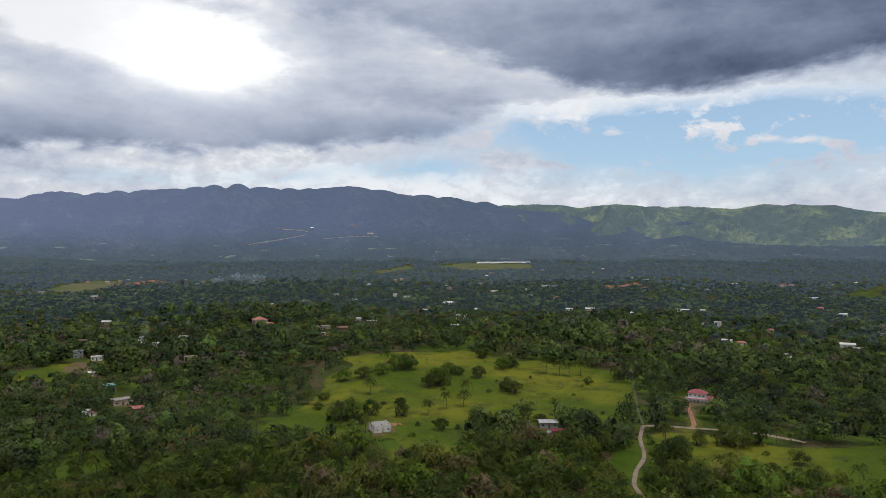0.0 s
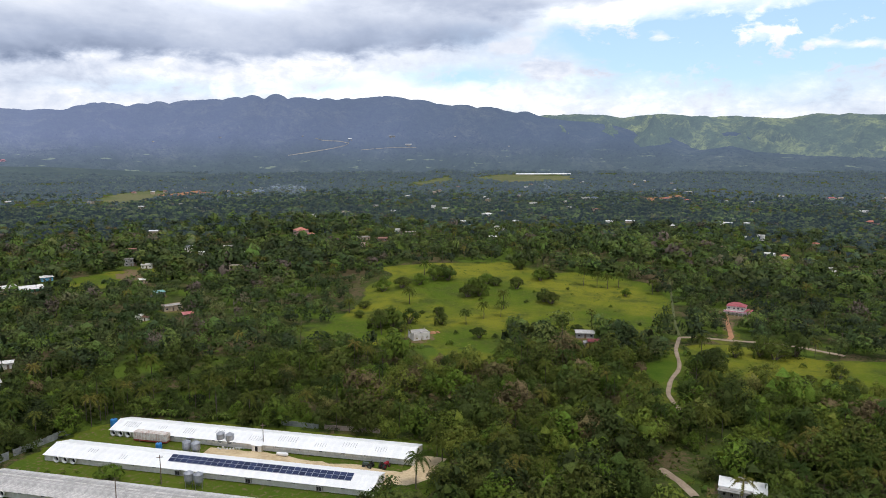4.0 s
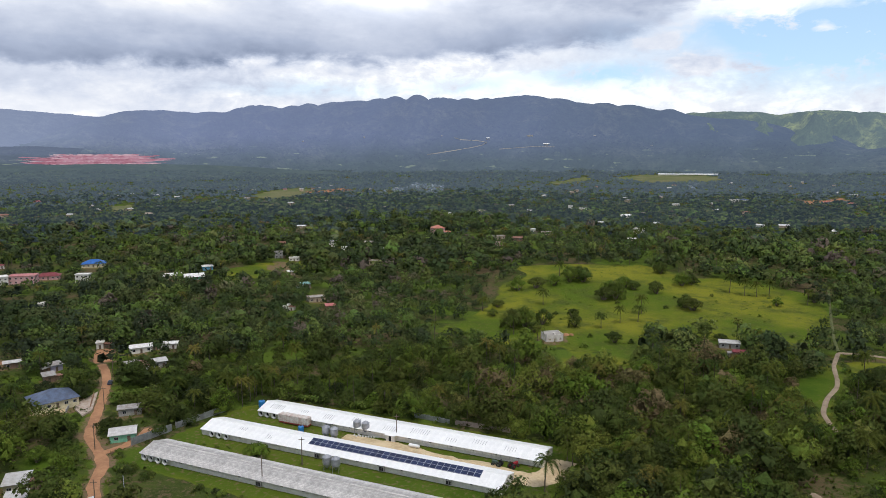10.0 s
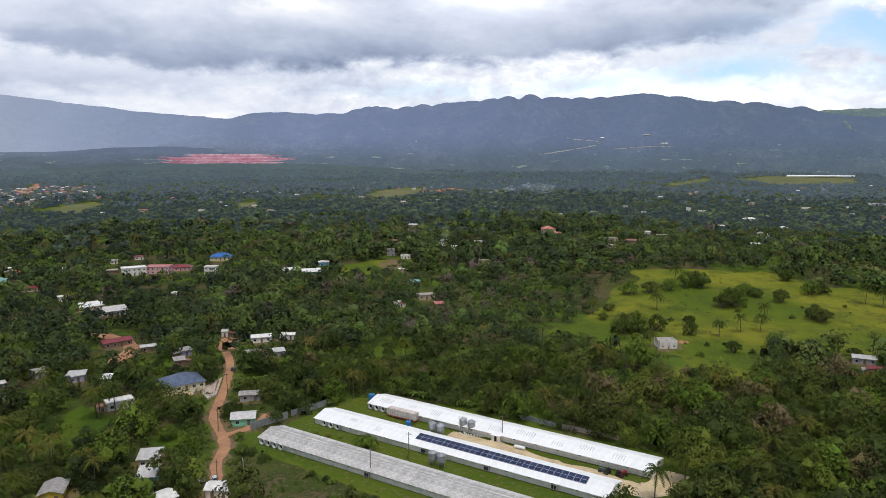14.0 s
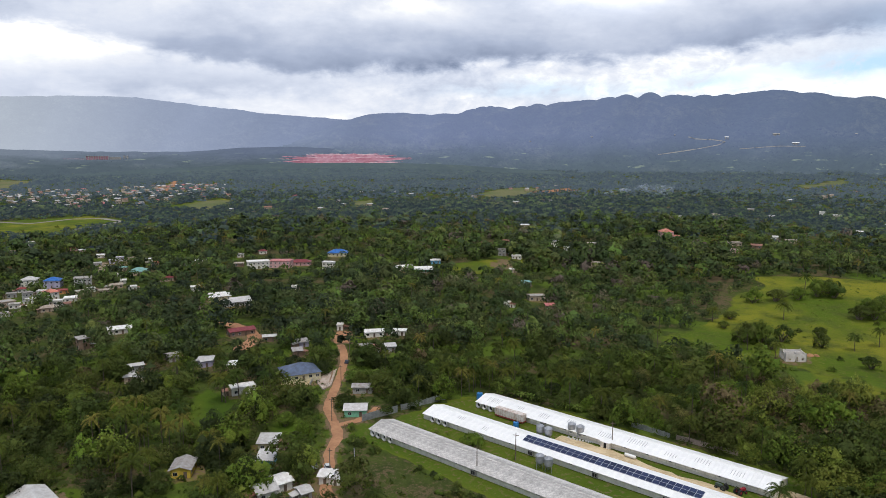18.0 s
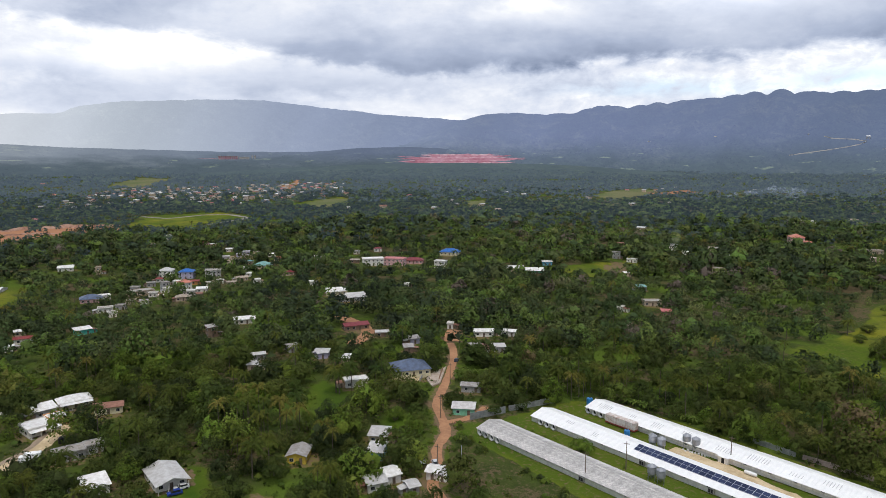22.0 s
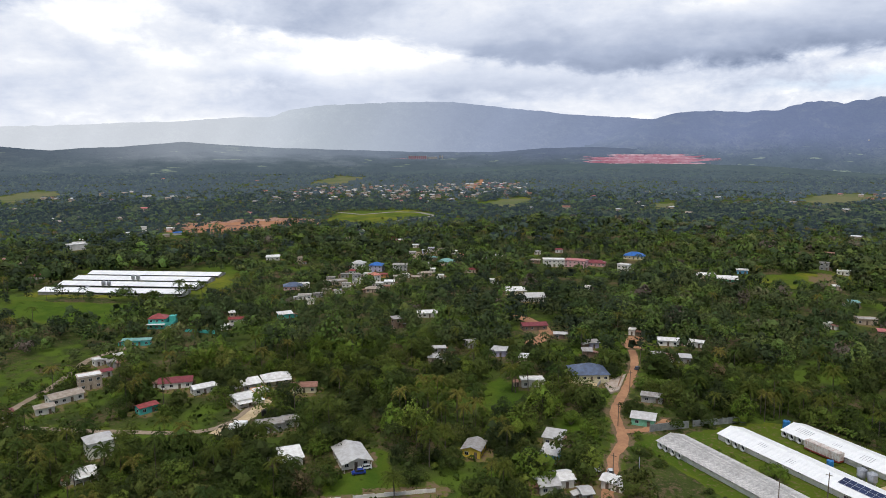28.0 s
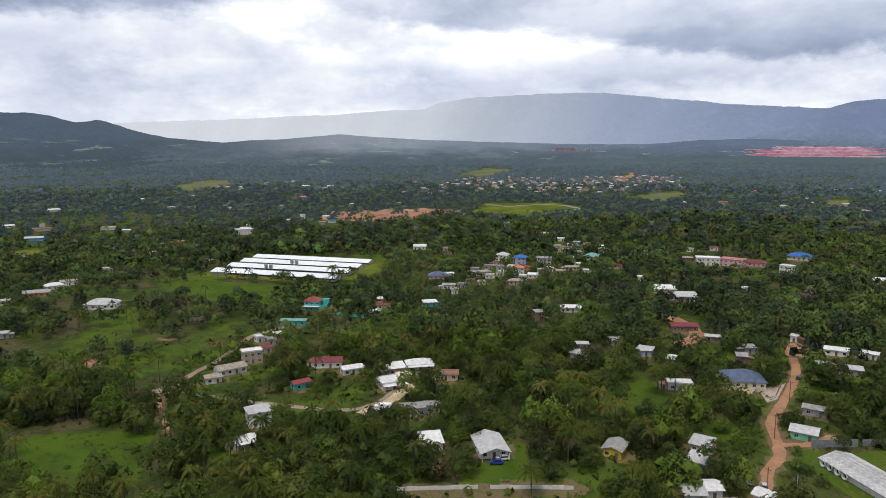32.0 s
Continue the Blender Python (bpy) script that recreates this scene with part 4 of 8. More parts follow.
def keep_clear(x, y, radius, reach=0.0):
    CLEAR.append((x, y, radius, reach))


def barn_fan(parent, x):
    """A round exhaust fan on the wall y = 0: flared cone, dark grille, hub."""
    ring = [(math.cos(a), math.sin(a)) for a in (2 * math.pi * i / 16 for i in range(16))]
    s = Shape()
    for (r0, y0), (r1, y1) in (((0.78, 0.02), (1.08, -0.95)), ((1.08, -0.95), (0.88, -0.95)), ((0.88, -0.95), (0.7, 0.0))):
        for i in range(16):
            (a, b), (c, d) = ring[i], ring[(i + 1) % 16]
            s.poly([(x + a * r0, y0, 1.25 + b * r0), (x + c * r0, y0, 1.25 + d * r0), (x + c * r1, y1, 1.25 + d * r1), (x + a * r1, y1, 1.25 + b * r1)])
    fan = part("exhaust_fan", s, M["frame"], parent, "round flared grey exhaust fan housing")
    g = Shape().poly([(x + a * 0.7, -0.2, 1.25 + b * 0.7) for a, b in ring])
    g.box(x - 0.7, x + 0.7, -0.28, -0.24, 1.2, 1.3).box(x - 0.05, x + 0.05, -0.28, -0.24, 0.55, 1.95)
    part("grille", g, M["dark"], fan, "dark fan grille")


def barn(x, y, turn, length, depth, roof, wall, label, fans, boxes, sheets=44, eave=2.3, rise=1.45, curtain_stuff="wall_white"):
    b = thing("poultry_barn", at(x, y, turn), label, "barn", "long poultry barns")
    L, D, e = length, depth, eave
    for name, y0, y1 in (("front_wall", 0.0, 0.2), ("back_wall", D - 0.2, D)):
        w = Shape()
        w.box(0, L, y0, y1, 0, 0.9).box(0, L, y0, y1, 1.9, e)
        for k in range(int(L / 3)):
            w.box(k * 3.0, k * 3.0 + 0.35, y0, y1, 0.9, 1.9)
        w.box(0, 14, y0, y1, 0.9, 1.9)
        part(name, w, wall, b)
        curtain = Shape().box(14, L, (y0 + y1) / 2 - 0.03, (y0 + y1) / 2 + 0.03, 0.9, 1.9)
        part("curtain", curtain, M[curtain_stuff], b, "side curtain of the barn")
    for name, x0, x1 in (("gable_wall", 0.0, 0.2), ("gable_wall", L - 0.2, L)):
        ring = [(0.2, 0), (D - 0.2, 0), (D - 0.2, e), (D / 2, e + rise - 0.15), (0.2, e)]
        part(name, Shape().solid([(x0, p, q) for p, q in ring], [(x1, p, q) for p, q in ring]), wall, b)
    part("gable_door", Shape().box(L - 0.02, L + 0.08, D / 2 - 1.6, D / 2 + 1.6, 0.05, 2.4), M["grey_roof"], b, "grey sliding door in the gable")
    over, step = 0.8, L / sheets
    slope = rise / (D / 2)
    for side in (0, 1):
        y0, y1 = (-over, D / 2) if side == 0 else (D + over, D / 2)
        s = Shape()
        z0 = e - over * slope + 0.06
        a, c = (0.01, y0, z0), (step - 0.01, y0, z0)
        d, f = (step - 0.01, y1, e + rise + 0.06), (0.01, y1, e + rise + 0.06)
        s.slab([a, c, d, f] if side == 0 else [c, a, f, d], 0.06)
        for q in (0.0, 0.5):
            xr = step * q + 0.05
            s.solid([(xr - 0.04, y0, z0 + 0.003), (xr + 0.04, y0, z0 + 0.003), (xr + 0.04, y1, e + rise + 0.063), (xr - 0.04, y1, e + rise + 0.063)],
                    [(xr - 0.02, y0, z0 + 0.06), (xr + 0.02, y0, z0 + 0.06), (xr + 0.02, y1, e + rise + 0.12), (xr - 0.02, y1, e + rise + 0.12)])
        me = s.mesh("roof_sheet", roof)
        for k in range(sheets):
            ob = part("roof_sheet", me, roof, b)
            ob.location = (k * step, 0, 0.006 * (k % 3))
    part("ridge_cap", Shape().solid([(0, D / 2 - 0.3, e + rise), (0, D / 2 + 0.3, e + rise), (0, D / 2, e + rise + 0.24)],
                                    [(L, D / 2 - 0.3, e + rise), (L, D / 2 + 0.3, e + rise), (L, D / 2, e + rise + 0.24)]), roof, b)
    for fx in fans:
        barn_fan(b, fx)
    for bx in boxes:
        s = Shape().box(bx - 0.9, bx + 0.9, -0.7, 0.0, 0.3, 1.75)
        bx_ob = part("inlet_box", s, M["concrete"], b, "small grey inlet box on the wall")
        part("louvre", Shape().box(bx - 0.7, bx - 0.06, -0.74, -0.7, 0.5, 1.6).box(bx + 0.06, bx + 0.7, -0.74, -0.7, 0.5, 1.6), M["dark"], bx_ob)
    k = 16.0
    while k < L - 4:
        part("vent_flap", Shape().slab([(k, -0.45, 1.75), (k + 1.1, -0.45, 1.75), (k + 1.1, -0.02, 2.05), (k, -0.02, 2.05)], 0.05), M["dark"], b)
        k += 7.5
    for q in np.arange(0.04, 1, 0.085):
        keep_clear(*(Matrix.Rotation(radians(turn), 2) @ Vector((L * q, D / 2)) + Vector((x, y))), max(9.5, D * 0.5 + (9 if D > 12 else 4.2)))
    return b


TURN_BARN = -9.7
barn(-143.6, 181.4, TURN_BARN, 107, 10.6, M["grey_roof"], M["wall_white"], "long poultry barn with weathered grey zinc roof and cream walls",
              (2.2, 4.9, 7.8, 10.7), (46, 78))
BARN_B = barn(-136.0, 203.0, TURN_BARN, 108, 10.6, M["white_roof"], M["wall_white"], "long white-roofed poultry barn carrying a strip of solar panels",
              (5.0, 8.0, 11.0), (47, 70, 92))
BARN_C = barn(-125.6, 223.2, TURN_BARN, 107, 10.6, M["white_roof"], M["wall_white"], "long white-roofed poultry barn with round fans at one end",
              (1.6, 4.4, 7.4), (30,))


def solar_strip(x, y, turn):
    """Two rows of dark panels on the front roof slope of the middle barn."""
    for k in range(29):
        s = thing("solar_panel", at(x, y, turn) @ pose(42 + k * 2.02, 1.2, 0, 0, 0, 0), "dark blue solar panel pair on a white barn roof", "solar panel",
                  "strip of roof solar panels")
        slope = 1.45 / 5.3
        for row in range(2):
            y0, y1 = 0.9 + row * 1.55, 2.42 + row * 1.55
            z0, z1 = 2.3 + (y0 + 1.2) * slope + 0.27, 2.3 + (y1 + 1.2) * slope + 0.27
            part("frame", Shape().slab([(0.005, y0, z0), (2.015, y0, z0), (2.015, y1, z1), (0.005, y1, z1)], 0.17), M["alu"], s)
            part("pane", Shape().slab([(0.07, y0 + 0.06, z0 + 0.035), (1.94, y0 + 0.06, z0 + 0.035), (1.94, y1 - 0.06, z1 + 0.005), (0.07, y1 - 0.06, z1 + 0.005)], 0.02), M["solar"], s)


solar_strip(-136.0, 203.0, TURN_BARN)

# ---- houses ----


def house(x, y, turn, w, d, storeys=1, roof="gable", wall="white", cover="silver", words="", porch=False, detail=2, pitch=0.15, reach=14.0, lift=0.0, cross=False):
    """A village house: w along its front, d deep, front at -y. cross: the roof ridge runs from front to back."""
    wallm, roofm = paint("wall", PAINTS, wall, 0.85), paint("roof", ROOFS, cover, 0.5)
    kinds = {"gable": "pitched", "hip": "hipped", "flat": "flat", "shed": "lean-to"}
    label = words or f"{'two-storey ' if storeys > 1 else 'small '}{wall} house with {kinds[roof]} {cover} roof"
    h = thing("house", at(x, y, turn, lift - 0.15), label, "house", "village houses")
    H = 2.7 * storeys + 0.25
    a, b = w / 2, d / 2
    body = Shape().box(-a, a, -b, b, -0.8 - lift, H)
    if roof == "gable" and cross:
        rise = a * pitch * 2
        body.solid([(-a, -b, H), (0, -b, H + rise - 0.05), (a, -b, H)], [(-a, b, H), (0, b, H + rise - 0.05), (a, b, H)])
    elif roof == "gable":
        rise = b * pitch * 2
        body.solid([(-a, -b, H), (-a, b, H), (-a, 0, H + rise - 0.05)], [(a, -b, H), (a, b, H), (a, 0, H + rise - 0.05)])
    part("wall", body, wallm, h)
    o = 0.55
    if roof == "gable" and cross:
        z0, y0 = H - o * pitch * 2 + 0.05, -b - (2.4 if porch else o)
        for q in (-1, 1):
            ring = [(q * (a + o), b + o, z0), (q * (a + o), y0, z0), (0, y0, H + rise + 0.05), (0, b + o, H + rise + 0.05)]
            part("roof_slope", Shape().slab(ring if q < 0 else ring[::-1], 0.1), roofm, h)
    elif roof == "gable":
        rise = b * pitch * 2
        z0 = H - o * pitch * 2 + 0.05
        for q in (-1, 1):
            ring = [(-a - o, q * (b + o), z0), (a + o, q * (b + o), z0), (a + o, 0, H + rise + 0.05), (-a - o, 0, H + rise + 0.05)]
            part("roof_slope", Shape().slab(ring if q < 0 else ring[::-1], 0.1), roofm, h)
    elif roof == "hip":
        rise = min(a, b) * pitch * 3.2
        z0, k = H - 0.1, max(a - b, 0.0)
        k2 = max(b - a, 0.0)
        e = [(-a - o, -b - o, z0), (a + o, -b - o, z0), (a + o, b + o, z0), (-a - o, b + o, z0)]
        p, q = ((-k, 0, H + rise), (k, 0, H + rise)) if k >= k2 else ((0, -k2, H + rise), (0, k2, H + rise))
        sides = ([e[0], e[1], q, p], [e[1], e[2], q], [e[2], e[3], p, q], [e[3], e[0], p]) if k >= k2 else \
            ([e[0], e[1], p], [e[1], e[2], q, p], [e[2], e[3], q], [e[3], e[0], p, q])
        if abs(k - k2) < 0.05:
            sides = [[e[i], e[(i + 1) % 4], p] for i in range(4)]
        for ring in sides:
            part("roof_slope", Shape().slab(ring, 0.09), roofm, h)
    elif roof == "shed":
        part("roof_slope", Shape().slab([(-a - o, -b - o, H + 0.05), (a + o, -b - o, H + 0.05), (a + o, b + o, H + 0.05 + d * pitch), (-a - o, b + o, H + 0.05 + d * pitch)], 0.1), roofm, h)
        part("wall_top", Shape().solid([(-a, b, H), (-a, -b, H), (-a, b, H + d * pitch * 0.85)], [(a, b, H), (a, -b, H), (a, b, H + d * pitch * 0.85)]), wallm, h)
    else:
        part("roof_slab", Shape().box(-a - 0.35, a + 0.35, -b - 0.35, b + 0.35, H, H + 0.22), roofm, h)
        lip = Shape()
        for x0, x1, y0, y1 in ((-a - 0.3, a + 0.3, -b - 0.3, -b - 0.12), (-a - 0.3, a + 0.3, b + 0.12, b + 0.3), (-a - 0.3, -a - 0.12, -b - 0.12, b + 0.12), (a + 0.12, a + 0.3, -b - 0.12, b + 0.12)):
            lip.box(x0, x1, y0, y1, H + 0.22, H + 0.5)
        part("parapet", lip, wallm, h)
    if detail:
        for st in range(storeys):
            z = 2.7 * st
            n = max(1, round(w / 3.2))
            for i in range(n):
                cx = -a + w * (i + 0.5) / n
                if st == 0 and i == n // 2:
                    part("door", Shape().box(cx - 0.48, cx + 0.48, -b - 0.05, -b + 0.02, 0.05, 2.15), M["wood"], h, "dark timber front door")
                    continue
                opening(h, cx, -b, z, "y", -1, detail)
            m = max(1, round(d / 3.6))
            for i in range(m):
                cy = -b + d * (i + 0.5) / m
                opening(h, a, cy, z, "x", 1, 1)
                opening(h, -a, cy, z, "x", -1, 1)
    if porch:
        pd = 2.2
        part("porch_slab", Shape().box(-a, a, -b - pd, -b - 0.01, -0.6, 0.12), M["concrete"], h)
        if not cross:
            part("porch_roof", Shape().slab([(-a - 0.2, -b - pd - 0.3, 2.45), (a + 0.2, -b - pd - 0.3, 2.45), (a + 0.2, -b - 0.02, 2.75), (-a - 0.2, -b - 0.02, 2.75)], 0.09), roofm, h)
        for i in range(4):
            px = -a + 0.15 + (w - 0.3) * i / 3
            part("porch_post", Shape().box(px - 0.09, px + 0.09, -b - pd, -b - pd + 0.18, 0.12, 2.4), wallm, h)
    g = random.Random(int(x * 31 + y * 17))
    if detail and math.hypot(x, y) < 620 and not words and g.random() < 0.75:
        # a lean-to of odd sheets on one side
        q, aw, f = g.choice((-1, 1)), g.uniform(1.8, 3.4), g.uniform(0.5, 0.85)
        x0, x1, y0 = q * (a + 0.01), q * (a + aw), g.uniform(-b, b - d * f)
        stuff = paint("roof", ROOFS, g.choice(("rust", "grey", "silver", "rust")), 0.5)
        part("lean_to_wall", Shape().box(min(x0, x1), max(x0, x1), y0, y0 + d * f, -0.8, 2.0), paint("wall", PAINTS, g.choice(("grey", "tan", "brown", wall)), 0.85), h)
        ring = [(x1 + q * 0.35, y0 - 0.3, 2.02), (x1 + q * 0.35, y0 + d * f + 0.3, 2.02), (x0 + q * 0.02, y0 + d * f + 0.3, 2.5), (x0 + q * 0.02, y0 - 0.3, 2.5)]
        part("lean_to_roof", Shape().slab(ring if q > 0 else ring[::-1], 0.07), stuff, h, "patched zinc lean-to roof")
        part("lean_to_door", Shape().box((x0 + x1) / 2 - 0.42, (x0 + x1) / 2 + 0.42, y0 - 0.04, y0 + 0.02, 0.0, 1.85), M["wood"], h)
    keep_clear(x, y, max(w, d) * 0.58 + 0.8, reach * (1.0 if words and math.hypot(x, y) < 300 else 0.55 if math.hypot(x, y) < 300 else 0.7 if math.hypot(x, y) > 450 else 1.0))
    return h


def opening(h, cx, cy, z, axis, way, detail):
    """A window on a wall: frame proud of the wall, dark panes in it."""
    def b(u0, u1, d0, d1, z0, z1):
        if axis == "y":
            return Shape().box(cx + u0, cx + u1, min(cy + way * d0, cy + way * d1), max(cy + way * d0, cy + way * d1), z + z0, z + z1)
        return Shape().box(min(cx + way * d0, cx + way * d1), max(cx + way * d0, cx + way * d1), cy + u0, cy + u1, z + z0, z + z1)
    win = part("window", b(-0.65, 0.65, -0.02, 0.04, 0.95, 2.1), M["frame"], h)
    if detail > 1:
        part("pane", b(-0.57, -0.03, 0.02, 0.055, 1.03, 2.02), M["glass"], win)
        part("pane", b(0.03, 0.57, 0.02, 0.055, 1.03, 2.02), M["glass"], win)
    else:
        part("pane", b(-0.57, 0.57, 0.02, 0.055, 1.03, 2.02), M["glass"], win)


house(-190.2, 93.4, 78, 8.8, 12.0, 1, "gable", "white", "silver", words="low white bungalow with a wide silvery zinc roof", porch=True, cross=True, pitch=0.16, detail=2, reach=17)
house(-199.3, 77.0, 79, 6.5, 7.0, 1, "shed", "white", "white", detail=2, reach=17)
house(-239.5, 28.8, 95, 7.6, 7.0, 2, "hip", "white", "silver", words="two-storey white house with a silver hipped roof", detail=2, reach=17)
house(-222.9, 21.9, 99, 6.4, 4.2, 1, "gable", "white", "white", porch=True, detail=2, reach=17)
house(-258.2, 82.9, 92, 9.7, 8.0, 1, "flat", "white", "white", words="white flat-roofed bungalow with a pillared porch", porch=True, detail=2, reach=17)
house(-261.5, 89.7, 91, 5.8, 6.0, 1, "flat", "orange", "white", detail=2, reach=17)
house(-273.4, 89.8, 87, 7.0, 6.0, 1, "shed", "grey", "white", detail=2, reach=17)
house(-275.1, 101.1, 80, 10.9, 6.8, 1, "hip", "cream", "white", words="cream bungalow with a white hipped metal roof", porch=True, detail=2, reach=17)
house(-280.4, 72.6, 95, 8.5, 5.2, 1, "gable", "white", "white", detail=2, reach=17)
house(-294.7, 65.7, 72, 12.6, 7.8, 1, "gable", "white", "maroon", detail=2, reach=17)
house(-270.5, 49.2, 105, 6.7, 4.2, 1, "gable", "teal", "red", words="small teal house with a patched red and white roof", detail=2, reach=17)
house(-313.8, 35.9, 93, 8.6, 5.4, 2, "flat", "tan", "white", detail=2, reach=17)
house(-302.4, 25.5, 105, 11.7, 7.3, 1, "gable", "white", "tan", words="wide white bungalow with a weathered tan roof", detail=2, reach=17)
house(-291.5, 17.8, 92, 6.2, 4.2, 1, "hip", "white", "tan", detail=2, reach=17)
house(-293.8, 5.8, 91, 3.7, 4.2, 1, "hip", "white", "maroon", detail=2, reach=17)
house(-327.1, 43.2, 97, 5.8, 4.2, 1, "gable", "white", "maroon", detail=2, reach=17)
house(-258.5, 106.9, 63, 9.5, 5.9, 1, "gable", "cream", "rust", words="small cream house with rusty patched zinc roof", detail=2, reach=17)
house(-227.7, 81.0, 78, 8.8, 5.5, 1, "flat", "grey", "concrete", words="half-built grey concrete house with a rough flat roof", detail=2, reach=17)
house(-227.4, 88.5, 77, 5.3, 4.2, 1, "flat", "grey", "concrete", detail=2, reach=17)
house(-173.2, 128.7, 39, 5.8, 8.0, 1, "gable", "yellow", "grey", words="small yellow house with a grey zinc gable roof", cross=True, pitch=0.16, detail=2, reach=17)
house(-155.9, 145.9, 33, 4.8, 6.0, 1, "shed", "blue", "silver", words="small sky-blue house with a silver lean-to roof", detail=2, reach=17)
house(-164.6, 155.3, 33, 6.0, 6.0, 1, "shed", "cream", "silver", detail=2, reach=17)
house(-141.5, 131.0, 67, 5.6, 6.0, 1, "gable", "white", "silver", detail=2, reach=17)
house(-141.6, 137.4, 71, 4.4, 6.0, 1, "gable", "white", "white", detail=2, reach=17)
house(-132.6, 147.4, 22, 3.7, 5.0, 1, "gable", "white", "white", detail=2, reach=17)
house(-131.5, 136.1, 69, 2.9, 4.5, 1, "gable", "grey", "silver", detail=2, reach=17)
house(-159.7, 193.7, 34, 7.8, 7.0, 1, "gable", "mint", "silver", words="mint-green bungalow with a silver zinc gable roof", detail=2, reach=17)
house(-205.7, 212.7, 58, 14.7, 13.0, 1, "hip", "cream", "slate", words="large cream house under a slate-blue hipped roof", lift=1.0, detail=2, reach=24)
house(-212.5, 187.3, 61, 9.2, 5.0, 1, "flat", "white", "white", detail=2, reach=17)
house(-253.9, 203.4, 39, 6.3, 4.2, 1, "shed", "lilac", "silver", detail=2, reach=17)
house(-280.4, 247.6, 65, 13.1, 7.0, 1, "gable", "brown", "maroon", words="long low house with a dull maroon roof", detail=1, reach=19)
house(-273.1, 200.2, 70, 5.6, 4.2, 1, "gable", "grey", "grey", detail=1, reach=18)
house(-172.3, 213.5, 34, 7.6, 4.7, 1, "gable", "grey", "grey", words="grey block cottage with a patched zinc roof", detail=2, reach=17)
house(-237.9, 248.7, 64, 4.8, 4.2, 1, "shed", "lilac", "grey", detail=1, reach=18)
house(-259.0, 247.1, 48, 6.4, 4.2, 1, "gable", "brown", "silver", detail=1, reach=19)
house(-229.4, 236.1, 52, 4.1, 4.2, 1, "shed", "brown", "grey", detail=2, reach=17)
house(-238.9, 205.3, 36, 3.1, 4.2, 1, "shed", "tan", "white", detail=2, reach=17)
house(-219.4, 281.7, 42, 9.7, 6.0, 1, "gable", "white", "white", detail=1, reach=19)
house(-196.3, 263.9, 45, 5.5, 4.2, 1, "shed", "grey", "silver", detail=2, reach=17)
house(-209.0, 289.7, 26, 6.9, 4.2, 1, "gable", "white", "white", detail=1, reach=19)
house(-207.6, 259.4, 56, 5.5, 4.2, 1, "gable", "brown", "grey", detail=1, reach=17)
house(-242.8, 282.7, 32, 3.1, 4.2, 1, "flat", "white", "white", detail=1, reach=19)
house(-299.4, 446.6, 42, 13.5, 8.0, 1, "gable", "mint", "white", words="mint-green bungalow with bright white roof", porch=True, detail=1, reach=28)
house(-317.4, 444.8, 48, 14.5, 8.0, 1, "gable", "tan", "white", detail=1, reach=28)
house(-404.9, 470.8, 33, 17.0, 12.0, 1, "hip", "cream", "blue", words="house under a bright blue hipped metal roof", detail=1, reach=32)
house(-408.6, 405.3, 29, 17.0, 10.0, 2, "flat", "pink", "pink", words="large pink and white two-storey house with balconies", detail=1, reach=30)
house(-420.8, 392.0, 52, 17.0, 9.0, 2, "flat", "white", "white", detail=1, reach=30)
house(-403.2, 422.3, 36, 15.5, 8.0, 1, "hip", "pink", "maroon", detail=1, reach=30)
house(-373.7, 422.8, 20, 9.2, 5.7, 2, "flat", "white", "white", detail=1, reach=29)
house(-461.9, 436.4, 54, 6.5, 4.2, 1, "hip", "white", "maroon", detail=1, reach=33)
house(-466.5, 415.3, 41, 5.1, 4.2, 1, "gable", "white", "grey", detail=1, reach=33)
house(-438.0, 387.8, 40, 7.1, 4.4, 1, "gable", "brown", "tan", detail=1, reach=31)
house(-356.6, 298.0, 62, 13.9, 8.0, 1, "gable", "cream", "white", detail=1, reach=24)
house(-335.6, 293.8, 61, 16.1, 8.0, 1, "gable", "grey", "silver", words="grey block house with a long silvery roof", detail=1, reach=23)
house(-264.4, 538.9, 18, 8.1, 5.0, 1, "flat", "white", "white", detail=1, reach=31)
house(-281.0, 543.1, 27, 6.6, 4.2, 2, "flat", "grey", "concrete", detail=1, reach=32)
house(-308.3, 478.2, 42, 7.7, 4.8, 1, "shed", "blue", "white", detail=1, reach=30)
house(-184.0, 403.0, 40, 10.5, 6.5, 1, "flat", "tan", "concrete", words="weathered concrete yard house with junk roofs", detail=1, reach=23)
house(-209.0, 441.2, 46, 6.0, 4.2, 1, "shed", "grey", "green", detail=1, reach=26)
house(-189.9, 374.3, 6, 3.5, 4.2, 1, "flat", "white", "white", detail=1, reach=22)
house(-166.1, 384.1, 34, 5.2, 4.2, 1, "shed", "brown", "pink", detail=1, reach=22)
house(-240.3, 482.5, 42, 5.1, 4.2, 1, "gable", "tan", "white", detail=1, reach=28)
house(-263.0, 616.6, 2, 5.9, 4.2, 2, "flat", "white", "slate", detail=1, reach=35)
house(-246.0, 604.9, 35, 5.3, 4.2, 1, "gable", "white", "white", detail=1, reach=34)
house(-228.5, 621.3, 14, 8.1, 5.0, 2, "flat", "tan", "white", detail=1, reach=35)
house(-206.1, 605.2, 22, 6.9, 4.3, 1, "gable", "white", "white", detail=1, reach=33)
house(-195.9, 548.9, -2, 9.5, 5.9, 1, "flat", "tan", "concrete", detail=1, reach=30)
house(-339.4, 711.7, 6, 8.5, 5.3, 1, "gable", "tan", "white", detail=0, reach=41)
house(-305.1, 599.4, 13, 11.8, 7.3, 1, "gable", "brown", "rust", detail=1, reach=35)
house(-182.8, 703.7, 35, 11.7, 12.0, 2, "hip", "pink", "coral", words="two-storey pink house with coral hipped roof", detail=0, reach=38)
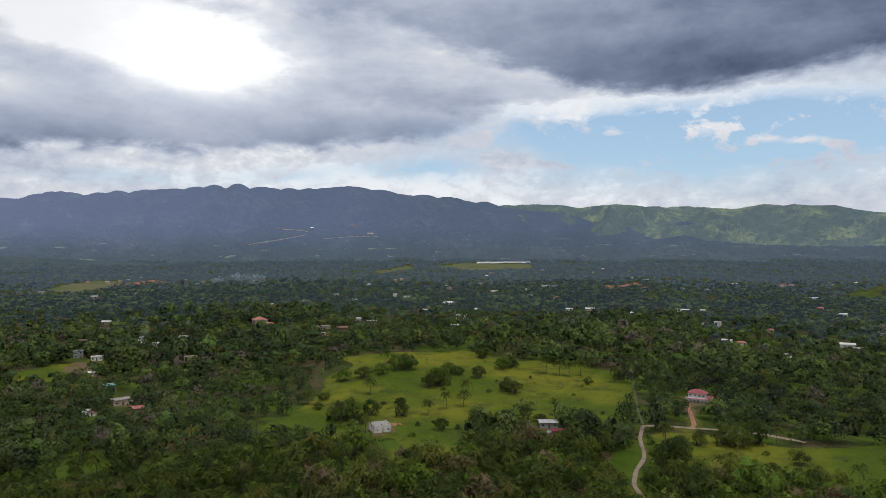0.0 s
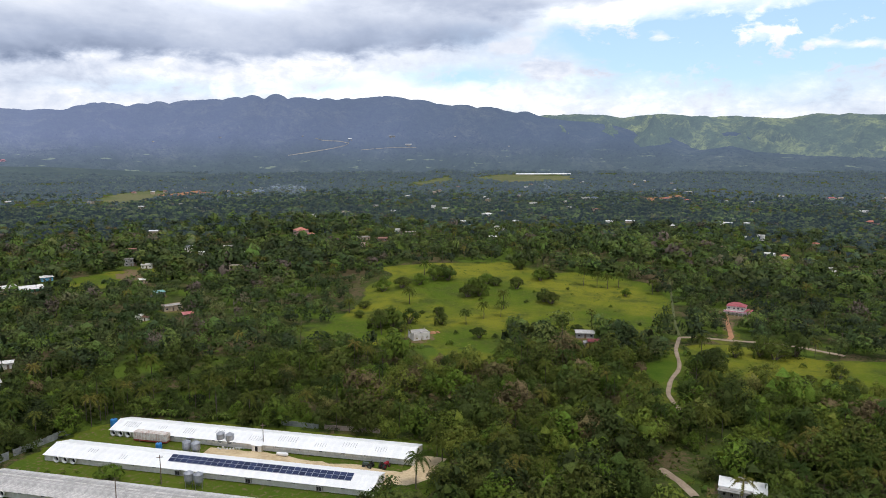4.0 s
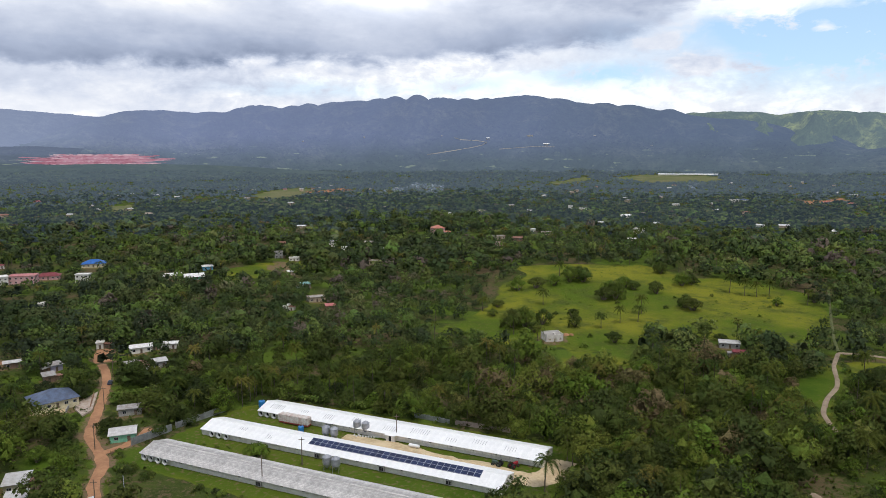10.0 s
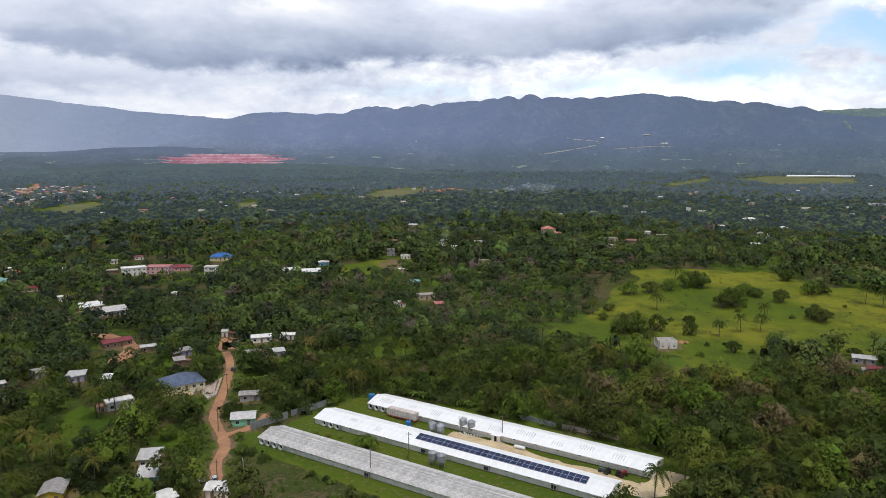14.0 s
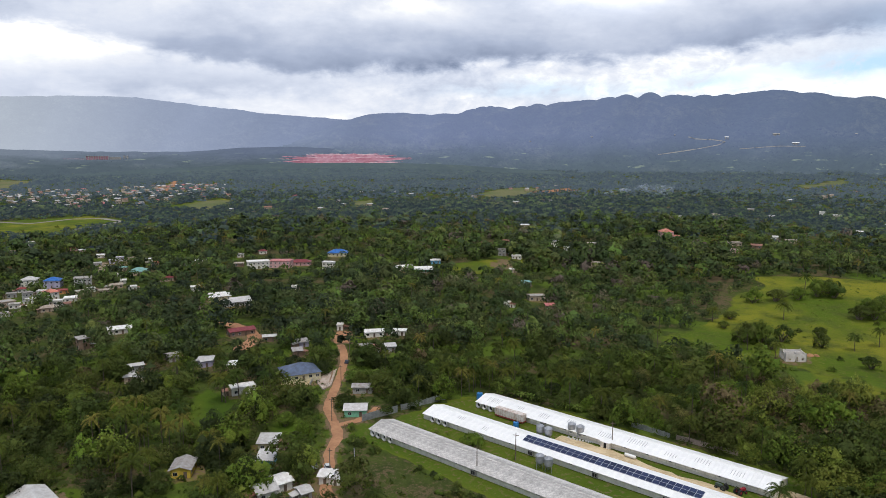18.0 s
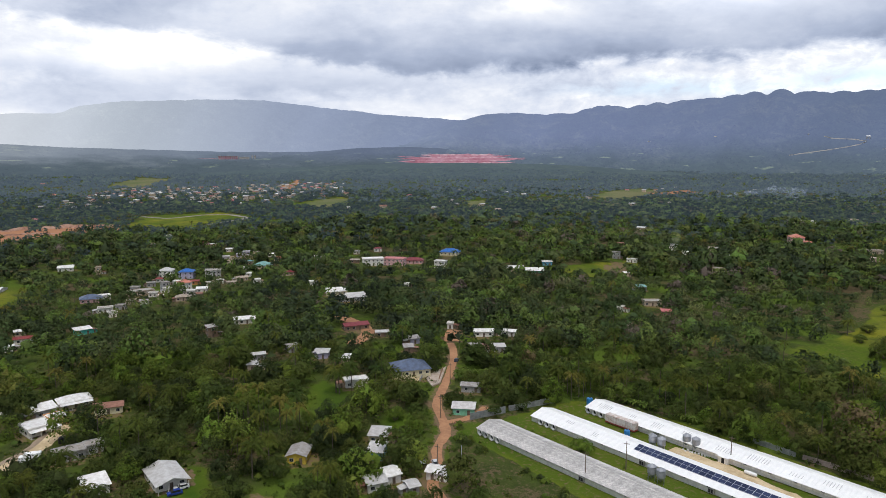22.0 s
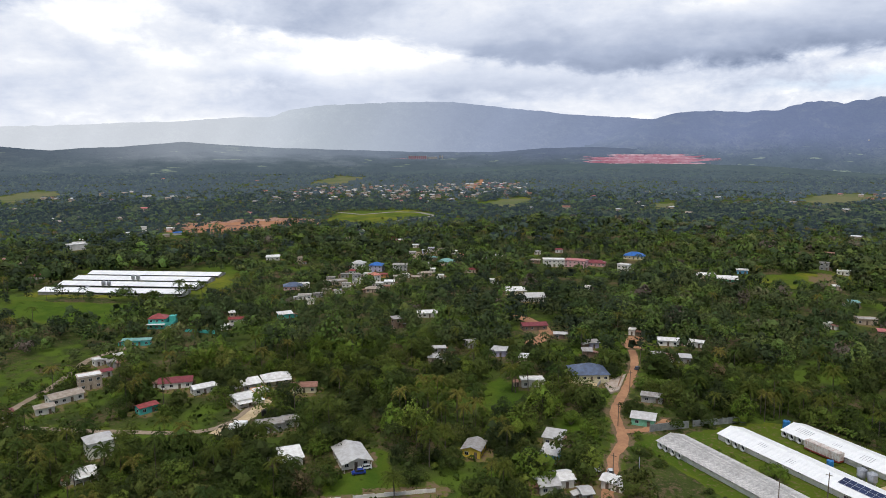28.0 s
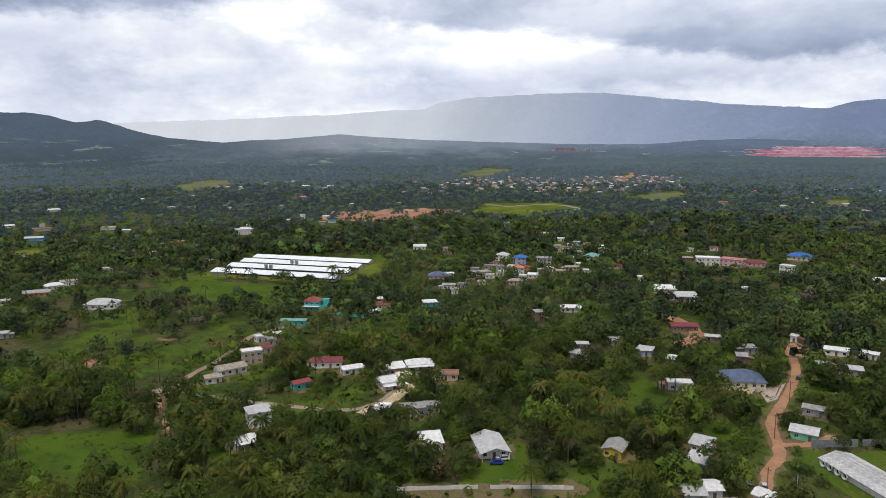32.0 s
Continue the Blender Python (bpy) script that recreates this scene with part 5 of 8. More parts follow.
house(-170.6, 695.2, 0, 6.8, 4.2, 1, "hip", "pink", "coral", detail=1, reach=37)
house(-225.1, 859.8, 26, 15.6, 8.0, 2, "flat", "tan", "tan", detail=0, reach=46)
house(-215.2, 891.4, 32, 6.2, 4.2, 2, "flat", "white", "white", detail=0, reach=48)
house(-114.8, 676.0, 29, 12.0, 7.5, 1, "flat", "tan", "concrete", detail=1, reach=36)
house(-105.6, 628.6, 3, 6.9, 4.3, 1, "flat", "pink", "white", detail=1, reach=33)
house(-95.2, 668.7, 2, 10.0, 6.2, 1, "gable", "brown", "rust", detail=1, reach=35)
house(-74.4, 736.6, 7, 10.0, 6.2, 1, "flat", "tan", "concrete", detail=0, reach=39)
house(8.7, 1032.9, 12, 16.7, 8.0, 1, "hip", "white", "white", detail=0, reach=48)
house(19.9, 766.1, -19, 10.3, 6.4, 2, "flat", "white", "concrete", detail=0, reach=40)
house(-24.8, 900.6, 13, 8.5, 5.3, 1, "gable", "tan", "white", detail=0, reach=47)
house(-92.5, 766.6, 20, 6.3, 4.2, 1, "gable", "white", "white", detail=0, reach=40)
house(11.1, 675.2, 15, 7.3, 4.5, 1, "gable", "tan", "white", detail=1, reach=35)
house(-79.3, 1168.5, -17, 6.3, 4.2, 2, "flat", "white", "white", detail=0, reach=48)
house(-57.9, 1145.2, 23, 10.8, 6.7, 1, "flat", "white", "white", detail=0, reach=48)
house(-16.5, 829.8, -17, 7.8, 4.9, 1, "gable", "tan", "green", detail=0, reach=43)
house(164.1, 921.7, -17, 11.3, 7.0, 1, "gable", "white", "white", detail=0, reach=48)
house(192.4, 923.0, -7, 11.4, 7.1, 1, "gable", "tan", "white", detail=0, reach=48)
house(206.6, 1419.3, 10, 15.4, 8.0, 2, "flat", "white", "white", detail=0, reach=48)
house(228.3, 1441.1, -16, 13.7, 8.0, 1, "hip", "white", "slate", detail=0, reach=48)
house(94.0, 1302.0, 15, 12.3, 7.6, 1, "flat", "white", "white", detail=0, reach=48)
house(147.9, 1199.8, -5, 8.1, 5.0, 1, "gable", "pink", "white", detail=0, reach=48)
house(480.8, 1677.4, -24, 17.0, 8.0, 1, "flat", "white", "white", detail=0, reach=48)
house(362.4, 1409.9, -22, 11.7, 7.3, 1, "hip", "pink", "coral", detail=0, reach=48)
house(390.8, 1370.9, -30, 15.3, 8.0, 1, "hip", "pink", "coral", detail=0, reach=48)
house(1087.6, 3205.1, -37, 17.0, 8.0, 2, "flat", "pink", "tan", detail=0, reach=48)
house(316.2, 930.9, -34, 17.0, 8.0, 1, "gable", "white", "white", detail=0, reach=48)
house(225.6, 668.5, -10, 10.5, 6.5, 2, "flat", "tan", "rust", detail=1, reach=37)
house(281.3, 756.7, 1, 6.5, 4.2, 1, "flat", "white", "white", detail=0, reach=42)
house(291.8, 749.2, -36, 6.5, 4.2, 2, "flat", "white", "white", detail=0, reach=42)
house(264.9, 657.1, -42, 8.6, 5.3, 1, "gable", "white", "white", detail=1, reach=37)
house(273.5, 646.3, -2, 7.6, 4.7, 1, "hip", "white", "coral", detail=1, reach=37)
house(246.7, 611.8, -20, 8.9, 5.5, 1, "gable", "tan", "white", detail=1, reach=34)
house(333.0, 717.7, -29, 6.4, 4.2, 1, "hip", "cream", "coral", detail=0, reach=41)
house(280.4, 560.5, -38, 7.6, 4.7, 1, "gable", "white", "white", detail=1, reach=33)
house(360.7, 628.5, -26, 11.7, 7.3, 1, "gable", "white", "white", detail=0, reach=38)
house(358.9, 606.6, -16, 10.5, 6.5, 1, "gable", "grey", "grey", detail=1, reach=37)
house(705.7, 1466.4, -28, 17.0, 8.0, 1, "hip", "white", "pink", detail=0, reach=48)
house(642.4, 1545.9, -26, 17.0, 8.0, 1, "gable", "tan", "white", detail=0, reach=48)
house(531.9, 988.0, -48, 15.1, 8.0, 1, "hip", "pink", "coral", detail=0, reach=48)
house(517.1, 914.2, -11, 11.3, 7.0, 1, "gable", "white", "white", detail=0, reach=48)
house(443.4, 711.2, -53, 6.8, 4.2, 1, "flat", "tan", "white", detail=0, reach=44)
house(583.0, 1109.7, -28, 11.8, 7.3, 1, "gable", "white", "white", detail=0, reach=48)
house(279.5, 570.6, -11, 4.3, 4.2, 2, "flat", "white", "white", detail=1, reach=33)
house(343.0, 928.9, -37, 6.7, 4.2, 1, "gable", "white", "white", detail=0, reach=48)
house(214.7, 785.9, -5, 4.4, 4.2, 1, "gable", "white", "white", detail=0, reach=43)
house(230.2, 860.2, 5, 4.8, 4.2, 1, "gable", "grey", "white", detail=0, reach=47)
house(54.0, 361.0, -1, 9.3, 6.0, 1, "gable", "grey", "silver", words="long shed with shining zinc roof", detail=1, reach=19)
house(56.0, 345.6, 3, 5.3, 4.2, 1, "gable", "brown", "maroon", detail=1, reach=18)
house(-523.5, 267.6, 46, 10.3, 9.0, 2, "hip", "white", "silver", detail=1, reach=31)
house(-508.0, 254.1, 61, 5.4, 4.2, 1, "hip", "white", "red", detail=1, reach=30)
house(-506.2, 275.2, 46, 10.9, 9.0, 2, "hip", "lilac", "blue", words="two-storey house with bright blue hipped roof", detail=1, reach=30)
house(-464.8, 250.5, 77, 7.9, 8.0, 2, "hip", "white", "coral", detail=1, reach=28)
house(-476.4, 265.9, 52, 6.7, 4.2, 1, "gable", "orange", "red", detail=1, reach=29)
house(-492.3, 289.3, 57, 11.6, 9.0, 2, "flat", "grey", "concrete", words="unfinished two-storey concrete house", detail=1, reach=30)
house(-476.5, 241.4, 85, 5.1, 4.2, 2, "flat", "grey", "concrete", detail=1, reach=28)
house(-466.0, 238.4, 78, 5.7, 4.2, 1, "flat", "white", "white", detail=1, reach=27)
house(-474.0, 222.8, 86, 15.6, 8.0, 1, "flat", "tan", "concrete", detail=1, reach=27)
house(-434.0, 181.3, 65, 8.3, 5.2, 1, "flat", "white", "concrete", detail=1, reach=25)
house(-473.4, 189.1, 68, 13.1, 10.0, 1, "hip", "pink", "slate", words="pink bungalow with slate-blue hipped roof", detail=1, reach=26)
house(-476.2, 198.4, 77, 7.7, 4.8, 1, "flat", "white", "white", detail=1, reach=27)
house(-426.4, 228.3, 61, 9.2, 5.7, 1, "hip", "tan", "tan", detail=1, reach=25)
house(-564.8, 232.7, 58, 4.1, 4.2, 2, "flat", "tan", "tan", detail=1, reach=32)
house(-591.3, 218.5, 65, 11.1, 6.9, 1, "shed", "white", "white", detail=1, reach=33)
house(-384.9, 148.3, 84, 7.8, 4.9, 1, "shed", "teal", "white", detail=1, reach=22)
house(-390.7, 121.6, 67, 7.9, 4.9, 1, "gable", "white", "red", words="small white chapel with red and white roof", detail=1, reach=21)
house(-322.4, 187.0, 81, 4.6, 4.2, 2, "shed", "brown", "grey", detail=1, reach=19)
house(-335.0, 214.3, 63, 11.3, 7.0, 1, "gable", "white", "white", detail=1, reach=21)
house(-588.4, 363.6, 64, 6.6, 4.2, 1, "gable", "white", "white", detail=1, reach=36)
house(-553.3, 353.7, 57, 8.0, 5.0, 1, "flat", "lilac", "white", detail=1, reach=34)
house(-539.5, 355.8, 49, 10.5, 6.5, 1, "flat", "tan", "grey", detail=1, reach=34)
house(-488.3, 332.4, 38, 13.6, 11.0, 1, "hip", "tan", "green", words="bungalow with pale green hipped metal roof", detail=1, reach=31)
house(-515.8, 337.7, 47, 5.9, 4.2, 1, "gable", "tan", "green", detail=1, reach=32)
house(-455.8, 291.0, 70, 8.8, 5.5, 1, "gable", "tan", "tan", detail=1, reach=28)
house(-461.0, 276.2, 75, 4.4, 4.2, 1, "flat", "white", "white", detail=1, reach=28)
house(-442.7, 251.1, 54, 6.9, 4.3, 1, "shed", "white", "white", detail=1, reach=27)
house(-440.0, 322.6, 66, 6.7, 4.2, 1, "hip", "tan", "maroon", detail=1, reach=29)
house(-392.1, 309.4, 64, 7.5, 4.6, 1, "flat", "white", "white", detail=1, reach=26)
house(-361.5, 301.2, 60, 10.4, 6.4, 1, "gable", "cream", "white", detail=1, reach=25)
house(-339.2, 299.5, 63, 12.1, 7.5, 1, "gable", "grey", "silver", detail=1, reach=24)
house(-479.3, 371.1, 64, 7.4, 4.6, 1, "hip", "grey", "slate", detail=1, reach=32)
house(-474.3, 379.9, 45, 8.2, 5.1, 1, "gable", "tan", "silver", detail=1, reach=32)
house(-272.6, 181.0, 65, 5.9, 4.2, 1, "gable", "grey", "silver", detail=2, reach=17)
house(-261.3, 170.7, 47, 3.9, 4.2, 1, "shed", "tan", "silver", detail=2, reach=17)
house(-270.4, 198.8, 53, 3.5, 4.2, 1, "shed", "grey", "grey", detail=1, reach=18)
house(-252.7, 202.3, 63, 4.5, 4.2, 1, "shed", "lilac", "silver", detail=2, reach=17)
house(-624.0, 368.3, 68, 5.9, 4.2, 1, "gable", "pink", "white", detail=0, reach=38)
house(-637.6, 368.3, 51, 6.0, 4.2, 1, "hip", "pink", "red", detail=0, reach=39)
house(-680.2, 352.2, 82, 4.1, 4.2, 2, "flat", "white", "white", detail=0, reach=40)
house(-657.6, 323.0, 70, 5.0, 4.2, 1, "flat", "tan", "tan", detail=0, reach=38)
house(-555.0, 339.2, 62, 7.0, 4.4, 1, "flat", "grey", "white", detail=1, reach=34)
house(-487.0, 256.9, 41, 6.0, 4.2, 1, "flat", "white", "white", detail=1, reach=29)
house(-496.7, 241.4, 66, 6.0, 4.2, 1, "flat", "grey", "concrete", detail=1, reach=29)
house(-493.9, 316.7, 46, 4.0, 4.2, 1, "flat", "white", "white", detail=1, reach=31)
house(-441.5, -31.5, 74, 17.0, 11.0, 1, "hip", "white", "silver", words="white villa with a pale grey hipped roof", detail=1, reach=23)
house(-498.0, -72.0, 88, 15.0, 8.0, 1, "gable", "orange", "grey", words="orange house with a grey zinc roof", detail=1, reach=26)
house(-520.1, -65.1, 111, 10.7, 6.6, 1, "hip", "white", "white", detail=1, reach=27)
house(-531.5, -57.5, 103, 10.2, 6.3, 1, "flat", "white", "tan", detail=1, reach=28)
house(-811.8, -115.1, 83, 17.0, 8.0, 1, "gable", "blue", "silver", words="long blue building with a silver roof", detail=0, reach=43)
house(-873.9, -116.6, 91, 17.0, 8.0, 1, "flat", "tan", "rust", detail=0, reach=46)
house(-870.4, -51.7, 100, 16.4, 8.0, 1, "gable", "white", "tan", detail=0, reach=46)
house(-478.2, -85.9, 111, 6.0, 4.2, 1, "gable", "white", "silver", detail=1, reach=25)
house(-580.2, -37.2, 108, 3.9, 4.2, 1, "flat", "white", "white", detail=1, reach=30)
house(-707.2, 5.5, 83, 5.7, 4.2, 1, "gable", "white", "white", detail=1, reach=37)
house(-715.4, 18.2, 104, 13.5, 8.0, 1, "flat", "tan", "pink", detail=1, reach=37)
house(-761.4, 84.5, 100, 17.0, 9.0, 2, "flat", "white", "white", detail=0, reach=40)
house(-611.6, 39.6, 95, 9.1, 5.7, 1, "hip", "white", "maroon", detail=1, reach=32)
house(-656.3, -4.9, 111, 6.2, 4.2, 1, "gable", "white", "white", detail=1, reach=34)
house(-686.1, 31.5, 107, 6.5, 4.2, 1, "gable", "tan", "tan", detail=1, reach=36)
house(-408.8, 126.0, 74, 5.3, 4.2, 1, "gable", "tan", "white", detail=1, reach=22)
house(-379.1, 111.4, 75, 3.8, 4.2, 1, "gable", "white", "white", detail=1, reach=21)
house(-372.1, 65.1, 64, 13.3, 3.0, 1, "shed", "teal", "green", detail=1, reach=20)
house(-350.4, 52.7, 96, 3.4, 4.2, 1, "gable", "tan", "white", detail=1, reach=18)
house(-346.7, 43.3, 102, 2.9, 4.2, 1, "flat", "white", "white", detail=1, reach=18)
house(-339.4, 48.2, 81, 3.3, 4.2, 1, "flat", "grey", "concrete", detail=1, reach=18)
house(-1112.0, -131.9, 105, 17.0, 8.0, 1, "gable", "white", "white", detail=0, reach=48)
house(-1121.9, 22.8, 99, 15.1, 8.0, 1, "flat", "tan", "white", detail=0, reach=48)
house(-915.5, -121.2, 108, 5.0, 4.2, 1, "flat", "white", "white", detail=0, reach=48)
house(-850.7, -30.9, 78, 8.0, 5.0, 1, "gable", "tan", "white", detail=0, reach=45)
house(-931.5, -157.4, 112, 11.4, 7.1, 1, "gable", "white", "white", detail=0, reach=48)
house(-826.5, 97.0, 87, 6.7, 4.2, 1, "gable", "tan", "white", detail=0, reach=44)
house(-669.1, -104.2, 106, 4.6, 4.2, 1, "gable", "tan", "grey", detail=1, reach=35)
house(-889.9, 132.1, 78, 7.3, 4.5, 1, "gable", "white", "silver", detail=0, reach=47)
house(-859.8, 149.1, 86, 5.9, 4.2, 1, "gable", "white", "white", detail=0, reach=46)
house(-815.7, 191.6, 89, 9.0, 5.6, 1, "gable", "white", "blue", detail=0, reach=44)
house(-803.7, 176.9, 84, 6.7, 4.2, 1, "flat", "tan", "white", detail=0, reach=43)
house(-596.6, 221.6, 79, 7.8, 4.8, 1, "gable", "white", "white", detail=1, reach=33)
house(-566.1, 233.0, 47, 3.3, 4.2, 1, "flat", "tan", "tan", detail=1, reach=32)
house(-393.9, -73.3, 86, 5.5, 4.2, 1, "gable", "grey", "silver", detail=1, reach=21)
house(-895.9, 172.4, 77, 6.2, 4.2, 2, "flat", "white", "white", detail=0, reach=48)
house(-877.0, 198.5, 84, 8.5, 5.3, 1, "gable", "white", "white", detail=0, reach=47)
house(-772.3, 87.7, 71, 10.5, 6.5, 2, "flat", "white", "white", detail=0, reach=41)
house(-2514.7, 556.1, 86, 17.0, 8.0, 1, "hip", "white", "coral", detail=0, reach=48)
house(-2915.9, 720.7, 82, 17.0, 8.0, 1, "gable", "white", "white", detail=0, reach=48)
house(-3318.8, 1592.7, 44, 17.0, 8.0, 1, "flat", "white", "white", detail=0, reach=48)
house(-1604.3, 318.3, 78, 17.0, 8.0, 1, "gable", "tan", "white", detail=0, reach=48)
house(-1544.8, 362.3, 65, 17.0, 8.0, 1, "gable", "white", "white", detail=0, reach=48)
house(-2195.2, 767.1, 51, 15.6, 8.0, 1, "hip", "tan", "coral", detail=0, reach=48)
house(-1583.4, 572.5, 54, 11.3, 7.0, 1, "hip", "tan", "coral", detail=0, reach=48)
house(-340.1, 349.0, 36, 3.3, 4.2, 1, "flat", "white", "white", detail=1, reach=25)
house(-489.3, 226.1, 51, 5.9, 4.2, 1, "flat", "grey", "concrete", detail=1, reach=28)
house(-459.1, 224.3, 50, 5.6, 4.2, 1, "flat", "white", "concrete", detail=1, reach=27)
house(-444.2, 222.3, 43, 4.7, 4.2, 1, "flat", "tan", "white", detail=1, reach=26)
house(-445.9, 276.2, 57, 6.4, 4.2, 1, "gable", "tan", "tan", detail=1, reach=27)
house(-466.9, 304.2, 52, 4.5, 4.2, 1, "gable", "white", "white", detail=1, reach=29)
house(-435.4, 290.6, 61, 5.0, 4.2, 1, "flat", "white", "white", detail=1, reach=27)
house(-459.9, 267.3, 64, 5.1, 4.2, 1, "flat", "tan", "white", detail=1, reach=28)
house(-442.2, 242.3, 50, 5.5, 4.2, 1, "flat", "white", "white", detail=1, reach=26)
house(-427.1, 239.6, 78, 4.0, 4.2, 1, "gable", "tan", "rust", detail=1, reach=26)
house(-532.4, 335.1, 36, 6.0, 4.2, 1, "flat", "tan", "concrete", detail=1, reach=33)
house(-561.2, 364.2, 53, 6.3, 4.2, 1, "flat", "lilac", "white", detail=1, reach=35)
house(-548.4, 367.7, 46, 6.3, 4.2, 1, "flat", "tan", "concrete", detail=1, reach=35)
house(-527.1, 368.6, 51, 6.1, 4.2, 1, "gable", "white", "white", detail=1, reach=34)
house(-434.0, 191.0, 49, 5.8, 4.2, 1, "flat", "grey", "concrete", detail=1, reach=25)
house(-415.8, 177.7, 81, 4.3, 4.2, 1, "flat", "white", "concrete", detail=1, reach=24)
house(-505.1, 358.9, 49, 5.9, 4.2, 1, "hip", "tan", "coral", detail=1, reach=32)
house(-445.4, 202.3, 45, 5.3, 4.2, 1, "flat", "tan", "concrete", detail=1, reach=26)
house(-437.8, 207.2, 70, 4.6, 4.2, 1, "gable", "white", "grey", detail=1, reach=25)

# ---- farm fittings ----


def feed_silo(x, y):
    s = thing("feed_silo", at(x, y, 20), "galvanised feed silo with conical top on legs", "silo", "feed silos beside the barns")
    part("drum", Shape().tube((0, 0, 2.2), (0, 0, 4.3), 1.35, 1.35, 14), M["zinc"], s)
    part("hopper", Shape().tube((0, 0, 0.7), (0, 0, 2.2), 0.25, 1.33, 14), M["zinc"], s)
    part("lid", Shape().tube((0, 0, 4.3), (0, 0, 5.0), 1.42, 0.25, 14), M["zinc"], s)
    for k in range(4):
        a = radians(45 + 90 * k)
        part("leg", Shape().tube((1.3 * math.cos(a), 1.3 * math.sin(a), -0.1), (1.3 * math.cos(a), 1.3 * math.sin(a), 2.6), 0.08, 0.08, 5), M["zinc"], s)


def along(line, a, q, off=0.0):
    """Point on the barn-parallel line through a, q metres on and off metres across."""
    t = radians(line)
    return a[0] + q * math.cos(t) - off * math.sin(t), a[1] + q * math.sin(t) + off * math.cos(t)


for sx, sy in ((-93.2, 209.6), (-90.0, 209.0), (-84.9, 216.9), (-81.6, 216.2), (-83.6, 188.2), (-80.5, 187.6)):
    feed_silo(sx, sy)


def trailer(x, y, turn):
    t = thing("box_trailer", at(x, y, turn), "rust-streaked white box trailer with a red chassis", "trailer")
    part("box", Shape().box(-6.1, 6.1, -1.25, 1.25, 0.95, 3.4), surface("stained_white_panel", (0.62, 0.59, 0.55), (0.36, 0.25, 0.2), 0.6, 0.6), t)
    for k in range(13):
        part("rib", Shape().box(-6.0 + k, -5.92 + k, -1.29, -1.25, 1.0, 3.35), M["frame"], t)
    part("chassis", Shape().box(-6.1, 6.1, -1.22, 1.22, 0.45, 0.95), surface("red_oxide", (0.34, 0.06, 0.04), (0.2, 0.04, 0.03), 1.0), t, "red oxide chassis")
    for wx in (3.4, 4.6):
        for wy in (-1.2, 0.95):
            part("wheel", Shape().tube((wx, wy, 0.48), (wx, wy + 0.25, 0.48), 0.48, 0.48, 12), M["rubber"], t)
    part("support_leg", Shape().box(-4.2, -4.0, -0.9, -0.7, 0, 0.6).box(-4.2, -4.0, 0.7, 0.9, 0, 0.6), M["zinc"], t)


trailer(-109.0, 218.7, TURN_BARN)
M["tank_blue"] = surface("blue_plastic", (0.04, 0.22, 0.50), (0.03, 0.16, 0.40), 1.0, 0.4)


def water_tank(x, y, material, label, r=0.9, h=1.9):
    t = thing("water_tank", at(x, y, 0), label, "water tank")
    part("body", Shape().tube((0, 0, 0), (0, 0, h), r, r, 14), material, t)
    part("shoulder", Shape().tube((0, 0, h), (0, 0, h + 0.35), r, r * 0.45, 14), material, t)
    part("lid", Shape().tube((0, 0, h + 0.35), (0, 0, h + 0.45), r * 0.36, r * 0.36, 10), M["rubber"], t)


water_tank(-103.8, 212.6, M["tank_blue"], "blue plastic water tank on the grass", 1.0, 2.2)
water_tank(-128.2, 230.5, M["tank_blue"], "blue plastic water tank behind the barn", 1.2, 2.6)
M["tank_black"] = surface("black_plastic", (0.025, 0.025, 0.03), (0.02, 0.02, 0.02), 1.0, 0.45)
for tx, ty in ((-242, 84), (-239, 88)):
    water_tank(tx, ty, M["tank_black"], "black plastic water tank in a yard")


def pump_shed(x, y, turn):
    t = thing("pump_shed", at(x, y, turn), "small white pump shed with flat roof", "shed")
    part("wall", Shape().box(-1.6, 1.6, -1.2, 1.2, 0, 2.2), M["wall_white"], t)
    part("roof", Shape().slab([(-1.9, -1.5, 2.25), (1.9, -1.5, 2.25), (1.9, 1.5, 2.5), (-1.9, 1.5, 2.5)], 0.12), M["white_roof"], t)
    part("door", Shape().box(-0.45, 0.45, -1.25, -1.19, 0.05, 1.9), M["dark"], t)


pump_shed(-71.6, 214.0, TURN_BARN)
gas = thing("gas_tank", at(-62.5, 209.8, TURN_BARN), "white horizontal gas tank on short cradles", "gas tank")
part("body", Shape().tube((-1.7, 0, 0.9), (1.7, 0, 0.9), 0.55, 0.55, 12).tube((1.7, 0, 0.9), (2.0, 0, 0.9), 0.55, 0.2, 12).tube((-2.0, 0, 0.9), (-1.7, 0, 0.9), 0.2, 0.55, 12), M["white_roof"], gas)
part("cradle", Shape().box(-1.2, -1.0, -0.4, 0.4, 0, 0.5), M["concrete"], gas)
part("cradle", Shape().box(1.0, 1.2, -0.4, 0.4, 0, 0.5), M["concrete"], gas)


